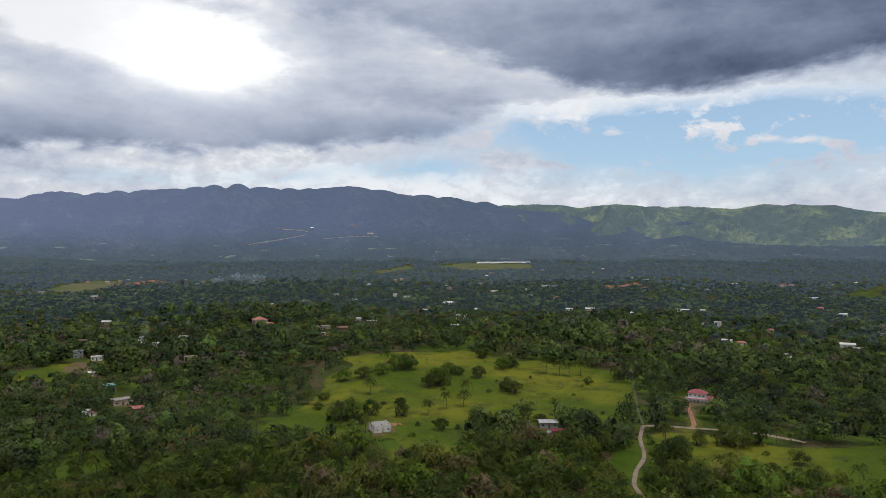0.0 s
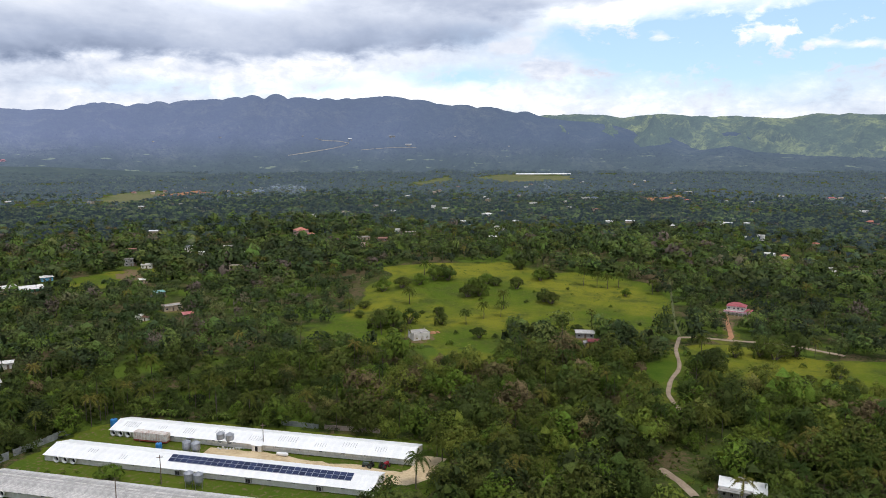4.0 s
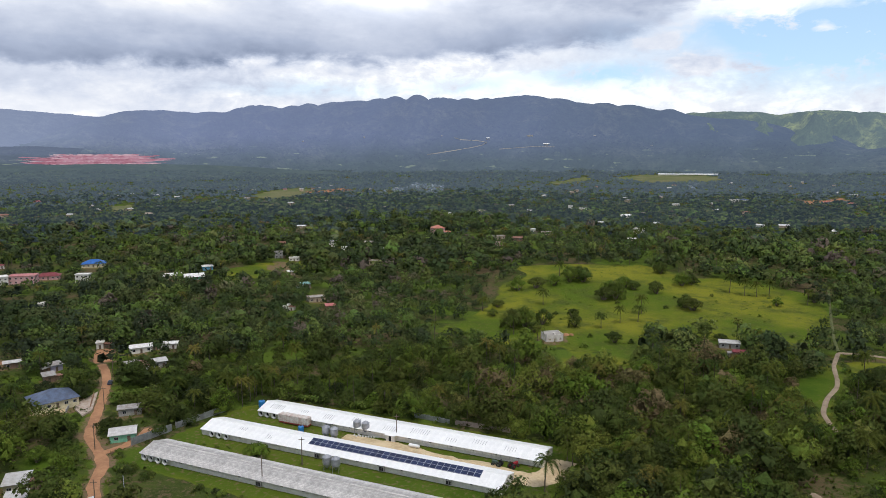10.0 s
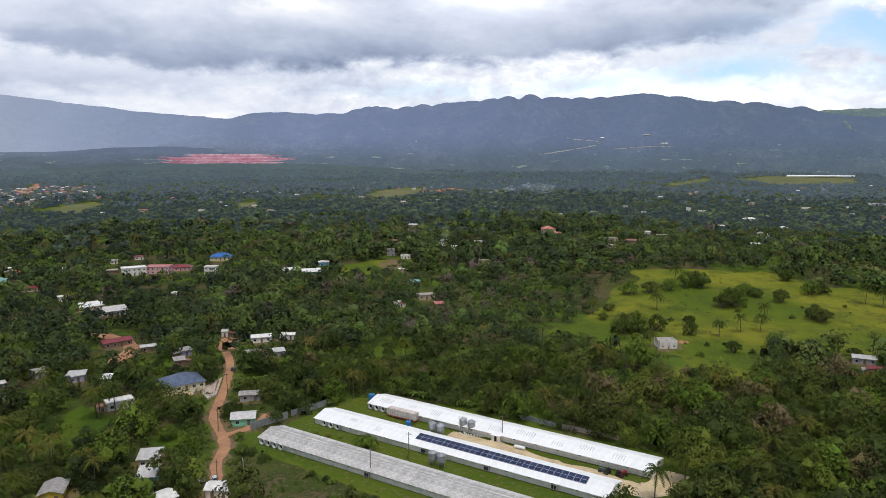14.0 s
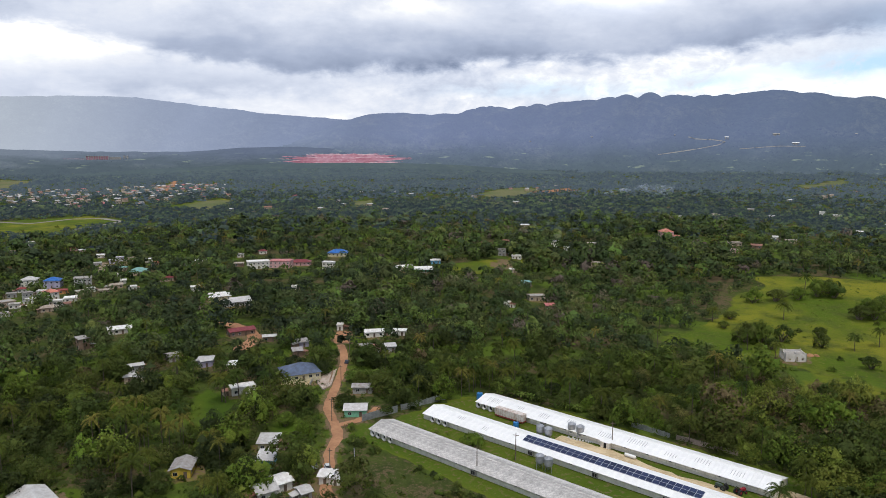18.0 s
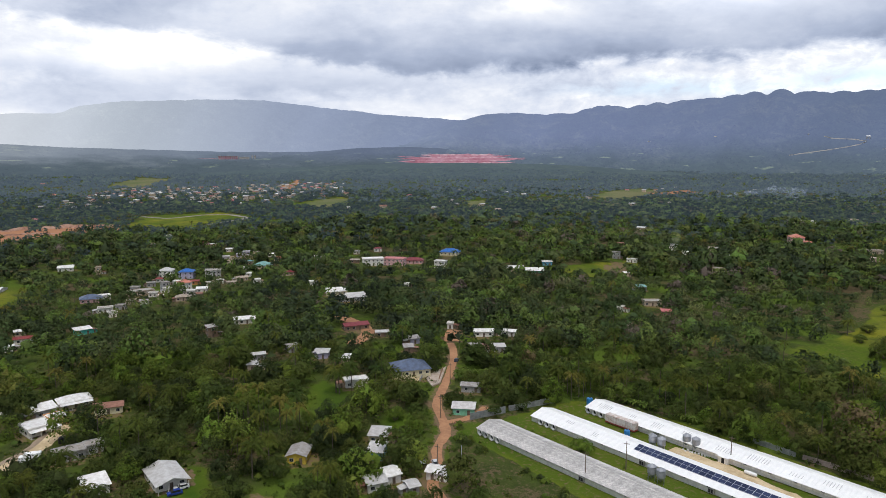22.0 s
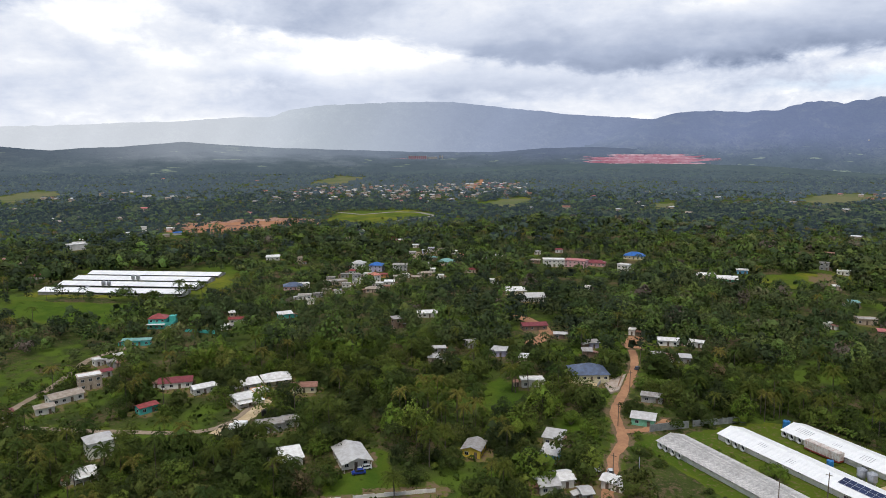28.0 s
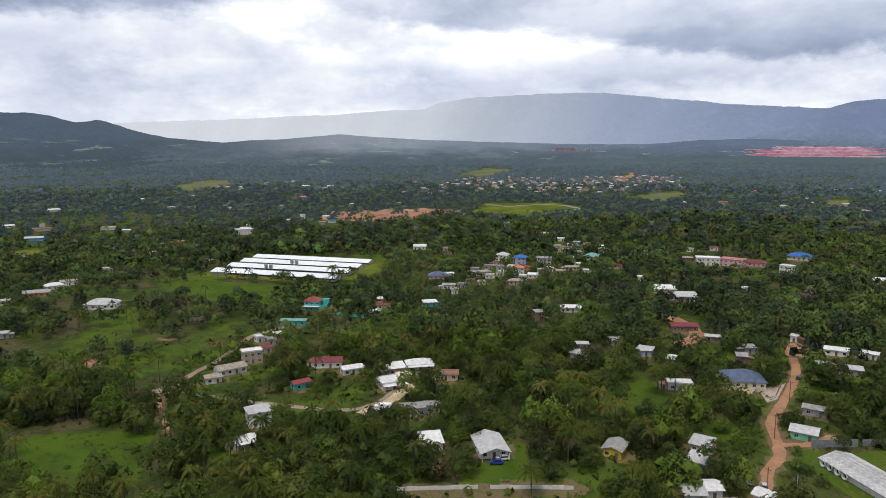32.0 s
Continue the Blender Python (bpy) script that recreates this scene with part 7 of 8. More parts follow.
def mud_terraces():
    """Stepped red tailings beds behind low dikes, far off at the foot of the mountains."""
    shape = random.Random(8)
    for k in range(15):
        r0, r1 = 2904 + k * 10, 2918 + k * 10
        z0 = EYE_Z - r0 * math.tan(radians(1.0 - k * 0.052))
        edge = abs(k - 6) / 9
        a0, a1 = 34.2 + shape.uniform(0, 2.4) + 2.2 * edge, 45.9 - shape.uniform(0, 2.4) - 1.6 * edge
        verts, n = [], 110
        for i in range(n + 1):
            a = radians(a0 + (a1 - a0) * i / n)
            taper = min(1.0, 5 * i / n, 5 * (n - i) / n)
            wob = 5 * math.sin(i * 0.31 + k * 2) + 2 * math.sin(i * 0.83 + k)
            rise = 0.9 * math.sin(i * 0.21 + k * 1.7) + 0.6 * math.sin(i * 0.57 + k)
            for r, z in ((r0 - 2 + wob, z0 - 5 * taper), (r0 + wob, z0 + rise), (r1 + wob, z0 + rise + 0.5)):
                verts.append((-r * math.sin(a), r * math.cos(a), z))
        faces = []
        for i in range(n):
            for j in range(2):
                p = i * 3 + j
                faces += [(p, p + 4, p + 1), (p, p + 3, p + 4)]
        ob = new("mud_terrace", quick_mesh("mud_terrace", np.array(verts), np.array(faces), M["mud_pale" if k % 4 == 1 or k == 14 else "mud"]))
        tagged(ob, "stepped red tailings bed below the mountains", "tailings", kind="structure")


mud_terraces()
works()


def far_village(name, rng, n, outline, covers, label):
    """Small far houses, too many to count, joined into one mesh: walls and pitched roofs."""
    out = np.array(outline)
    lo, hi = out.min(0), out.max(0)
    v, f, slot, spots = [], [], [], []
    while len(spots) < n:
        x, y = rng.uniform(lo[0], hi[0]), rng.uniform(lo[1], hi[1])
        if not inside(out, np.array([x]), np.array([y]))[0] or any(math.hypot(x - c[0], y - c[1]) < 21 for c in spots):
            continue
        spots.append((x, y))
        s = Shape()
        a, b, h = rng.uniform(3.2, 6.0), rng.uniform(3.0, 4.2), rng.choice((2.8, 2.8, 2.8, 5.0))
        s.box(-a, a, -b, b, -1, h)
        nw = len(s.f)
        up = h + rng.uniform(0.8, 1.9)
        for q in (-1, 1):
            ring = [(-a - 0.5, q * (b + 0.5), h - 0.1), (a + 0.5, q * (b + 0.5), h - 0.1), (a + 0.5, 0, up), (-a - 0.5, 0, up)]
            s.slab(ring if q < 0 else ring[::-1], 0.12)
        m = at(x, y, math.degrees(math.atan2(-x, y)) + rng.choice((-30, 8, 50)) + rng.uniform(-6, 6))
        n0 = len(v)
        v += [tuple(m @ Vector(p)) for p in s.v]
        f += [tuple(i + n0 for i in p) for p in s.f]
        slot += [0] * nw + [1 + rng.randrange(len(covers))] * (len(s.f) - nw)
        keep_clear(x, y, 6, min(30, 2.0 * math.hypot(x, y) / 96))
    me = bpy.data.meshes.new(name)
    me.from_pydata(v, [], f)
    for m in (paint("wall", PAINTS, "tan", 0.85), *covers):
        me.materials.append(m)
    me.polygons.foreach_set("material_index", slot)
    tagged(new(name, me), label, "houses", kind="stuff")


rng = random.Random(3)
COVERS = [paint("roof", ROOFS, c, 0.5) for c in ("white", "silver", "tan", "grey", "silver", "tan", "pink", "white", "rust", "grey")]
far_village("housing_estate", rng, 230, [(-1241, 412), (-1760, 777), (-1630, 1397), (-1150, 1000), (-1094, 634)], COVERS, "dense far housing estate of pale little houses")
far_village("far_hamlet", rng, 40, [(-360, 900), (-650, 1150), (-500, 2000), (500, 2300), (900, 1500), (500, 900), (100, 800)], COVERS, "far scattered houses among woods")
far_village("far_hamlet", rng, 30, [(-900, 700), (-1100, 1200), (-900, 2000), (-500, 1900), (-450, 900)], COVERS, "far scattered houses among woods")
far_village("far_hamlet", rng, 22, [(-1300, -60), (-900, 100), (-1100, 420), (-1800, 420), (-1900, 0)], COVERS, "far scattered houses among woods")
make_ground()


M["cut"] = surface("raw_cut_earth", (0.40, 0.25, 0.18), (0.26, 0.135, 0.09), 0.05, 0.95, world_space=True, spread=0.0)


def earth_cut(r, az0, az1, high, seed):
    """A raw red bank cut into the hillside, with ledges and a ragged top."""
    g = random.Random(seed)
    n, rows = 90, ((-7.0, -0.5), (-3.4, 0.34), (-2.2, 0.4), (-0.9, 0.8), (0.2, 0.86), (1.4, 1.0), (9.0, 0.85), (16.0, -0.3))
    verts = []
    ph = [g.uniform(0, 6) for _ in range(4)]
    for i in range(n + 1):
        f = i / n
        a = radians(az0 + (az1 - az0) * f)
        wave = 5 * math.sin(f * 9 + ph[0]) + 2.5 * math.sin(f * 31 + ph[1]) + g.uniform(-0.8, 0.8)
        tall = high * min(1, 7 * f, 7 * (1 - f)) * (0.7 + 0.25 * math.sin(f * 13 + ph[2]) + 0.12 * math.sin(f * 41 + ph[3]))
        for d, h in rows:
            q = r + wave + d * high / 6 + g.uniform(-0.5, 0.5)
            x, y = -q * math.sin(a), q * math.cos(a)
            verts.append((x, y, float(ground_z(x, y)) + h * tall + g.uniform(-0.15, 0.15)))
    k, faces = len(rows), []
    for i in range(n):
        for j in range(k - 1):
            p = i * k + j
            faces += [(p, p + k + 1, p + 1), (p, p + k, p + k + 1)]
    tagged(new("earth_bank", quick_mesh("earth_bank", np.array(verts), np.array(faces), M["cut"])), "raw red earth bank of a cut terrace", "bank", kind="structure")


earth_cut(985, 66.0, 73.5, 4.6, 4)
earth_cut(1000, 73.0, 77.5, 3.2, 7)
earth_cut(915, 70.0, 74.2, 2.2, 5)
earth_cut(905, 75.2, 78.5, 2.4, 6)


def smoke(name, x, y, drift, n, seed, spread):
    """A thin drifting smoke plume of many nearly clear puffs."""
    if "smoke" not in M:
        m = bpy.data.materials.new("thin_smoke")
        m.use_nodes = True
        nt = m.node_tree
        b = nt.nodes["Principled BSDF"]
        b.inputs["Base Color"].default_value = (0.5, 0.57, 0.68, 1)
        b.inputs["Roughness"].default_value = 1.0
        b.inputs["Specular IOR Level"].default_value = 0.0
        wisp = grain(nt, node(nt, "ShaderNodeNewGeometry").outputs["Position"], 0.07, 5, 0.65, 0.6)
        nt.links.new(span(nt, wisp, 0.42, 0.72, 0.0, 0.30), b.inputs["Alpha"])
        M["smoke"] = m
    g = random.Random(seed)
    bm = bmesh.new()
    for k in range(n):
        q = (k / n) ** 0.8
        size = spread * (0.3 + q) * g.uniform(0.8, 1.2)
        at_ = Vector((drift[0] * q, drift[1] * q, 4 + drift[2] * (q ** 0.55))) + Vector((g.gauss(0, size * 0.4), g.gauss(0, size * 0.4), g.gauss(0, size * 0.25)))
        bmesh.ops.create_icosphere(bm, subdivisions=2, radius=1.0, matrix=Matrix.Translation(at_) @ Matrix.Diagonal((size, size, size * 0.6, 1)))
    me = bpy.data.meshes.new(name)
    bm.to_mesh(me)
    bm.free()
    for f in me.polygons:
        f.use_smooth = True
    me.materials.append(M["smoke"])
    ob = tagged(new(name, me), "thin blue-grey smoke drifting over the woods", "smoke", kind="stuff")
    ob.matrix_world = at(x, y, 0)
    ob.visible_shadow = False


smoke("smoke", -522.0, 1366.0, (150, 110, 22), 13, 1, 12)
smoke("smoke", 134.3, 1581.9, (25, 30, 26), 6, 2, 8)

# ---- trees ----


def ico(level):
    bm = bmesh.new()
    bmesh.ops.create_icosphere(bm, subdivisions=level, radius=1.0)
    v = np.array([p.co[:] for p in bm.verts])
    f = np.array([[p.index for p in q.verts] for q in bm.faces])
    bm.free()
    return v, f


ICO = {1: ico(1), 2: ico(2)}


def crown_form(rng, leaves, lobes, size, level=1, flat=0.8, core=0.0):
    """Corners and triangles of a crown of radius about 1: rounded leafy lobes with sprays of leaves over them."""
    iv, jf = ICO[level]
    verts, faces, outs, n = [], [], [], 0
    if core or not lobes:
        cen, lr = np.zeros((1, 3)), np.array([core or 1.0])
    else:
        k = np.arange(lobes)
        ang = k * 2.4 + rng.uniform(-0.5, 0.5, lobes)
        rad = np.sqrt((k + 0.3) / lobes) * 0.70 * rng.uniform(0.8, 1.15, lobes)
        cen = np.stack([rad * np.cos(ang), rad * np.sin(ang), 0.5 - 0.85 * rad ** 1.3 + rng.uniform(-0.16, 0.16, lobes)], -1)
        lr = rng.uniform(0.75, 1.25, lobes) * 1.0 / np.sqrt(lobes)
        # a few low lobes so that the crown comes down round the trunk
        m = max(2, lobes // 4)
        a2 = np.arange(m) * 6.283 / m + rng.uniform(0, 6)
        cen = np.vstack([cen, np.stack([0.42 * np.cos(a2), 0.42 * np.sin(a2), np.full(m, -0.25)], -1)])
        lr = np.concatenate([lr, rng.uniform(0.3, 0.42, m)])
    for c, r in zip(cen, lr):
        v = iv * r * (0.92 if leaves else 1.0) * (1 + rng.normal(0, 0.12, (len(iv), 1)))
        mid = v[jf].mean(1)
        keep = mid[:, 2] > -0.45 * r
        for c2, r2 in zip(cen, lr):
            if c2 is not c:
                keep &= np.linalg.norm(mid + c - c2, axis=1) > 0.8 * r2
        f = jf[keep]
        used, f = np.unique(f, return_inverse=True)
        p = v[used] + c
        o = iv[used] * 0.6 + p * 0.7 + [0, 0, 0.3]
        verts.append(p * [1, 1, flat]), outs.append(o), faces.append(f.reshape(-1, 3) + n)
        n += len(used)
    if leaves:
        pick = rng.integers(0, len(cen), leaves)
        d = rng.normal(0, 1, (leaves, 3))
        d[:, 2] = np.abs(d[:, 2]) * 1.1 - 0.4
        d /= np.linalg.norm(d, axis=1, keepdims=True)
        p = cen[pick] + d * (lr[pick] * rng.uniform(0.8, 1.12, leaves))[:, None]
        p[:, 2] *= flat
        nrm = d + rng.normal(0, 0.4, (leaves, 3)) + [0, 0, 0.2]
        nrm /= np.linalg.norm(nrm, axis=1, keepdims=True)
        t = np.cross(nrm, rng.normal(0, 1, (leaves, 3)))
        t /= np.linalg.norm(t, axis=1, keepdims=True)
        b = np.cross(nrm, t)
        s = (size * rng.uniform(0.45, 1.4, leaves))[:, None]
        tri = np.stack([p + t * s, p - 0.6 * t * s + 0.75 * b * s, p - 0.5 * t * s - 0.8 * b * s - nrm * s * 0.25], 1)
        verts.append(tri.reshape(-1, 3))
        outs.append(np.repeat(d * 0.6 + p * 0.7 + [0, 0, 0.3], 3, axis=0))
        faces.append(np.arange(leaves * 3).reshape(-1, 3) + n)
    o = np.vstack(outs)
    return np.vstack(verts), np.vstack(faces), o / np.linalg.norm(o, axis=1, keepdims=True)


def palm_form(rng, fronds, leaflets):
    """A crown of arching feathered fronds of length about 1."""
    verts, faces = [], []
    for i in range(fronds):
        a = 2.4 * i + rng.normal(0, 0.15)
        rise = 1.15 - 1.45 * (i / fronds) + rng.normal(0, 0.1)
        s = np.linspace(0.03, 1, leaflets)
        out = np.array([math.cos(a), math.sin(a), 0])
        sidev = np.array([-math.sin(a), math.cos(a), 0])
        height = rise * s * 0.85 - (0.62 + 0.22 * rise) * s ** 2.3
        reach = s * (0.98 - 0.2 * abs(rise)) - 0.10 * s ** 4
        w = 0.17 * np.sin(np.pi * np.clip(s * 0.8 + 0.14, 0, 1)) + 0.015
        for k in range(leaflets - 1):
            p = out * reach[k] + [0, 0, height[k]]
            q = out * reach[k + 1] + [0, 0, height[k + 1]]
            q = p + (q - p) * 0.95
            for e in (-1, 1):
                tip = (p + q) / 2 + out * 0.09 + sidev * e * w[k] + [0, 0, -0.7 * w[k]]
                n = len(verts)
                verts += [p, q, tip]
                faces.append((n, n + 1, n + 2) if e < 0 else (n + 1, n, n + 2))
    return np.array(verts), np.array(faces), None


def trunk_form(sides, height, r0, r1, bend=0.0):
    rows = []
    for k in range(4):
        f = k / 3
        a = np.arange(sides) * 2 * np.pi / sides
        r = r0 + (r1 - r0) * f
        rows.append(np.stack([r * np.cos(a) + bend * f * f, r * np.sin(a), np.full(sides, height * f)], -1))
    v = np.vstack(rows)
    f = []
    for k in range(3):
        for i in range(sides):
            j = (i + 1) % sides
            a, b, c, d = k * sides + i, k * sides + j, k * sides + sides + j, k * sides + sides + i
            f += [(a, b, c), (a, c, d)]
    return v, np.array(f), None


def limbs(rng, height, radius):
    """Trunk and forking limbs of a broadleaf tree."""
    s = Shape()
    r = 0.05 * radius + 0.06
    fork = Vector((rng.uniform(-0.2, 0.2), rng.uniform(-0.2, 0.2), height * 0.55))
    s.tube((0, 0, -0.4), fork, r * 1.25, r * 0.8, 7)
    for i in range(5):
        a = i * 1.257 + rng.uniform(-0.3, 0.3)
        tip = Vector((math.cos(a) * radius * 0.6, math.sin(a) * radius * 0.6, height * rng.uniform(0.9, 1.15)))
        elbow = fork.lerp(tip, 0.5) + Vector((0, 0, height * 0.08))
        s.tube(fork - Vector((0, 0, 0.15)), elbow, r * 0.6, r * 0.38, 5)
        s.tube(elbow, tip, r * 0.38, r * 0.12, 5)
    return s


def scatter(forms, x, y, z, wide, high, rng, name, material, label, category, tint):
    """Many trees joined into one mesh."""
    which = rng.integers(0, len(forms), len(x))
    turn = rng.uniform(0, 2 * np.pi, len(x))
    V, F, T, O, n = [], [], [], [], 0
    for k, (fv, ff, fo) in enumerate(forms):
        w = np.where(which == k)[0]
        if not len(w):
            continue
        c, s = np.cos(turn[w])[:, None], np.sin(turn[w])[:, None]
        vx = (fv[:, 0] * c - fv[:, 1] * s) * wide[w][:, None] + x[w][:, None]
        vy = (fv[:, 0] * s + fv[:, 1] * c) * wide[w][:, None] + y[w][:, None]
        vz = fv[:, 2][None, :] * high[w][:, None] + z[w][:, None]
        V.append(np.stack([vx, vy, vz], -1).reshape(-1, 3))
        F.append((ff[None] + (np.arange(len(w)) * len(fv))[:, None, None]).reshape(-1, 3) + n)
        T.append(np.repeat(tint[w], len(fv)))
        if fo is not None:
            O.append(np.stack([fo[:, 0] * c - fo[:, 1] * s, fo[:, 0] * s + fo[:, 1] * c, np.broadcast_to(fo[:, 2], (len(w), len(fv)))], -1).reshape(-1, 3))
        n += len(w) * len(fv)
    me = quick_mesh(name, np.vstack(V), np.vstack(F), material, np.concatenate(T), np.vstack(O) if O else None)
    return tagged(new(name, me), label, category, kind="stuff")


def lumpy(x, y, size, seed):
    """Smooth random field of 0 to 1 over the plan."""
    out = 0
    for k in range(4):
        a = seed + k * 1.7
        out = out + np.sin((x * math.cos(a) + y * math.sin(a)) / size * (1 + 0.6 * k) + 3 * seed + k) * (0.5 ** (k * 0.5))
    return np.clip(0.5 + out / 3.4, 0, 1)


def open_ground(x, y, margin=0.0, low=False):
    """True where trees may not stand: fields, lanes, barns and yards."""
    shut = np.zeros(len(x), dtype=bool)
    wx, wy = x + 9 * value_noise(x / 24, y / 24), y + 9 * value_noise(x / 24 + 40, y / 24)
    for name, kind, outline in FIELDS:
        if name == "barn_yard":
            shut |= inside(outline, x, y)
        elif kind in ("grass", "rough") or name in ("bare_a", "bare_b"):
            shut |= inside(outline, wx, wy)
        else:
            shut |= inside(outline, wx, wy) & (lumpy(x, y, 9, 4.0) < (0.3 if low and kind == "scrub" else 0.72))
    for q, width in LANES:
        for px, py in q[::2]:
            shut |= np.hypot(x - px, y - py) < width * 0.5 + 1.6 + margin * 0.7
    for px, py, rad, reach in CLEAR:
        r = math.hypot(px, py)
        if low:
            rad, reach = rad * 0.86, min(reach, 1.0)
        ux, uy = -px / r, -py / r
        along = np.clip((x - px) * ux + (y - py) * uy, 0, reach)
        shut |= np.hypot(x - px - along * ux, y - py - along * uy) < rad * (1 - 0.35 * along / (reach + 1e-6)) + margin
    return shut


def plant(rng, r0, r1, step, az0=-38.0, az1=106.0, low=False, margin=0.0):
    """Jittered grid of places in the visible part of the valley."""
    lim = r1
    gx = np.arange(-lim, lim, step)
    x, y = np.meshgrid(gx, gx)
    x = x.ravel() + rng.uniform(-0.48, 0.48, x.size) * step
    y = y.ravel() + rng.uniform(-0.48, 0.48, y.size) * step
    r, az = np.hypot(x, y), np.degrees(np.arctan2(-x, y))
    ok = (r >= r0) & (r < r1) & (az > az0) & (az < az1)
    x, y = x[ok], y[ok]
    ok = ~open_ground(x, y, margin, low)
    return x[ok], y[ok]


def beside_houses(rng, r0, r1):
    """Yard trees at the sides and backs of the houses."""
    X, Y = [], []
    for px, py, rad, reach in CLEAR:
        r = math.hypot(px, py)
        if rad < 3.2 or rad == VERGE or rad > 9 or reach < 5 or not r0 <= r < r1:
            continue
        back = math.atan2(py, px)
        for k in range(4):
            a, d = back + rng.uniform(-1.9, 1.9), rad + rng.uniform(2.2, 5.0)
            X.append(px + d * math.cos(a)), Y.append(py + d * math.sin(a))
    x, y = np.array(X), np.array(Y)
    ok = ~open_ground(x, y, 1.2)
    return x[ok], y[ok]


def tint_of(x, y, rng):
    t = 0.28 * lumpy(x, y, 55, 1.0) + rng.beta(1.15, 1.55, len(x)) * 0.86
    t = t - 0.10 * np.clip((np.degrees(np.arctan2(-x, y)) - 36) / 12, 0, 1)
    return np.clip(t + (rng.random(len(x)) < 0.008) * 0.7, 0.0, 1.0)


def forest():
    rng = np.random.default_rng(11)
    shapes = (0.6, 0.95, 1.1, 1.25, 1.0, 1.4, 1.55, 0.75, 1.15, 1.3)
    near = [crown_form(rng, 980, 13, 0.052, 1, k) for k in shapes]
    mid = [crown_form(rng, 200, 8, 0.105, 1, k) for k in shapes]
    mid_far = [crown_form(rng, 62, 5, 0.19, 1, k) for k in shapes]
    far = [crown_form(rng, 20, 3, 0.3, 1, 0.8) for _ in range(6)]
    dots = [crown_form(rng, 9, 0, 0.42, 1, 0.7 + 0.08 * k, 0.8) for k in range(6)]
    # nearest belt
    x, y = plant(rng, 100, 330, 6.4, margin=1.8)
    keep = lumpy(x, y, 30, 2.0) + rng.random(len(x)) * 0.5 > 0.3
    x, y = x[keep], y[keep]
    hx, hy = beside_houses(rng, 100, 330)
    x, y = np.concatenate([x, hx]), np.concatenate([y, hy])
    r = np.hypot(x, y)
    size = (2.7 + 4.4 * rng.beta(1.6, 2.8, len(x))) * (0.75 + 0.5 * lumpy(x, y, 38, 3.0))
    size = np.where(rng.random(len(x)) < 0.1, rng.uniform(6.5, 8.8, len(x)), size)
    # wide old trees in the woods north-east of the farm
    grand = (np.degrees(np.arctan2(-x, y)) < 14) & (r < 345) & (rng.random(len(x)) < 0.75)
    size = np.where(grand, size * rng.uniform(1.1, 1.45, len(x)), size)
    # only low bushes before the front of the grey barn
    front = inside(np.array([(-156, 150), (-150, 186), (-34, 168), (-30, 130)]), x, y)
    size = np.where(front, rng.uniform(1.3, 2.3, len(x)), size)
    stem = size * rng.uniform(0.45, 0.85, len(x)) * np.where(front, 0.3, 1.0)
    z = ground_z(x, y)
    palm = (rng.random(len(x)) < 0.10 + 0.35 * (lumpy(x, y, 60, 5.0) > 0.62))
    palm |= inside(np.array([(-150, 236), (-128, 262), (-90, 262), (-92, 240), (-125, 240), (-140, 225)]), x, y) & (rng.random(len(x)) < 0.65)
    palm |= inside(np.array([(-215, 118), (-222, 150), (-190, 150), (-180, 112)]), x, y) & (rng.random(len(x)) < 0.6)
    palm &= ~front
    broad = np.where(~palm)[0]
    order = broad[np.argsort(r[broad])]
    chosen, rest = order[:250], order[250:]
    scatter(near, x[rest], y[rest], z[rest] + stem[rest], size[rest], size[rest], rng, "woodland", M["woods"], "dense broadleaf woodland of mixed greens", "trees", tint_of(x[rest], y[rest], rng))
    protos = []
    for k in range(8):
        fv, ff, fo = crown_form(rng, 2200, 15, 0.042, 1, shapes[k])
        t = thing("tree", pose(0, 0, 0), "broadleaf tree with a lumpy green crown among others", "tree", "broadleaf trees of the village")
        part("trunk", limbs(rng, 1.15, 1.0), M["bark"], t)
        fv = fv.copy()
        fv[:, 2] += 1.15
        part("crown", quick_mesh("crown", fv, ff, M["tree"], None, fo), M["tree"], t)
        protos.append(t)
    for i, k in enumerate(chosen):
        m = pose(x[k], y[k], z[k], 0, 0, rng.uniform(0, 360)) @ Matrix.Diagonal((size[k], size[k], size[k] * 1.0, 1))
        if i < 8:
            ob = protos[i]
        else:
            ob = copy_thing(protos[i % 8], Matrix())
        ob.matrix_basis = m
    LONE["tree"], LONE["rng"] = protos, rng
    palms(rng, x[palm], y[palm], r[palm])
    # undergrowth between the trees
    x, y = plant(rng, 105, 360, 4.0, low=True)
    size = rng.uniform(0.6, 2.0, len(x))
    low = [crown_form(rng, 30, 2, 0.17, 1, rng.uniform(0.6, 0.95)) for _ in range(6)]
    scatter(low, x, y, ground_z(x, y) + 0.3, size, size, rng, "undergrowth", M["brush"], "tangled bushes and undergrowth beneath the trees", "bushes", np.clip(tint_of(x, y, rng) + 0.15, 0, 1))
    tufts(rng)
    # middle belt
    x, y = plant(rng, 330, 930, 9.0, margin=1.5)
    keep = lumpy(x, y, 40, 2.0) + rng.random(len(x)) * 0.5 > 0.3
    keep &= np.hypot(x, y) < 660 + 270 * rng.random(len(x))
    hx, hy = beside_houses(rng, 330, 760)
    x, y = np.concatenate([x[keep], hx]), np.concatenate([y[keep], hy])
    size = (3.2 + 4.8 * rng.beta(1.8, 2.4, len(x))) * (0.7 + 0.6 * lumpy(x, y, 60, 3.0))
    z = ground_z(x, y)
    pal = rng.random(len(x)) < 0.05 + 0.1 * (lumpy(x, y, 90, 5.0) > 0.6)
    b = ~pal
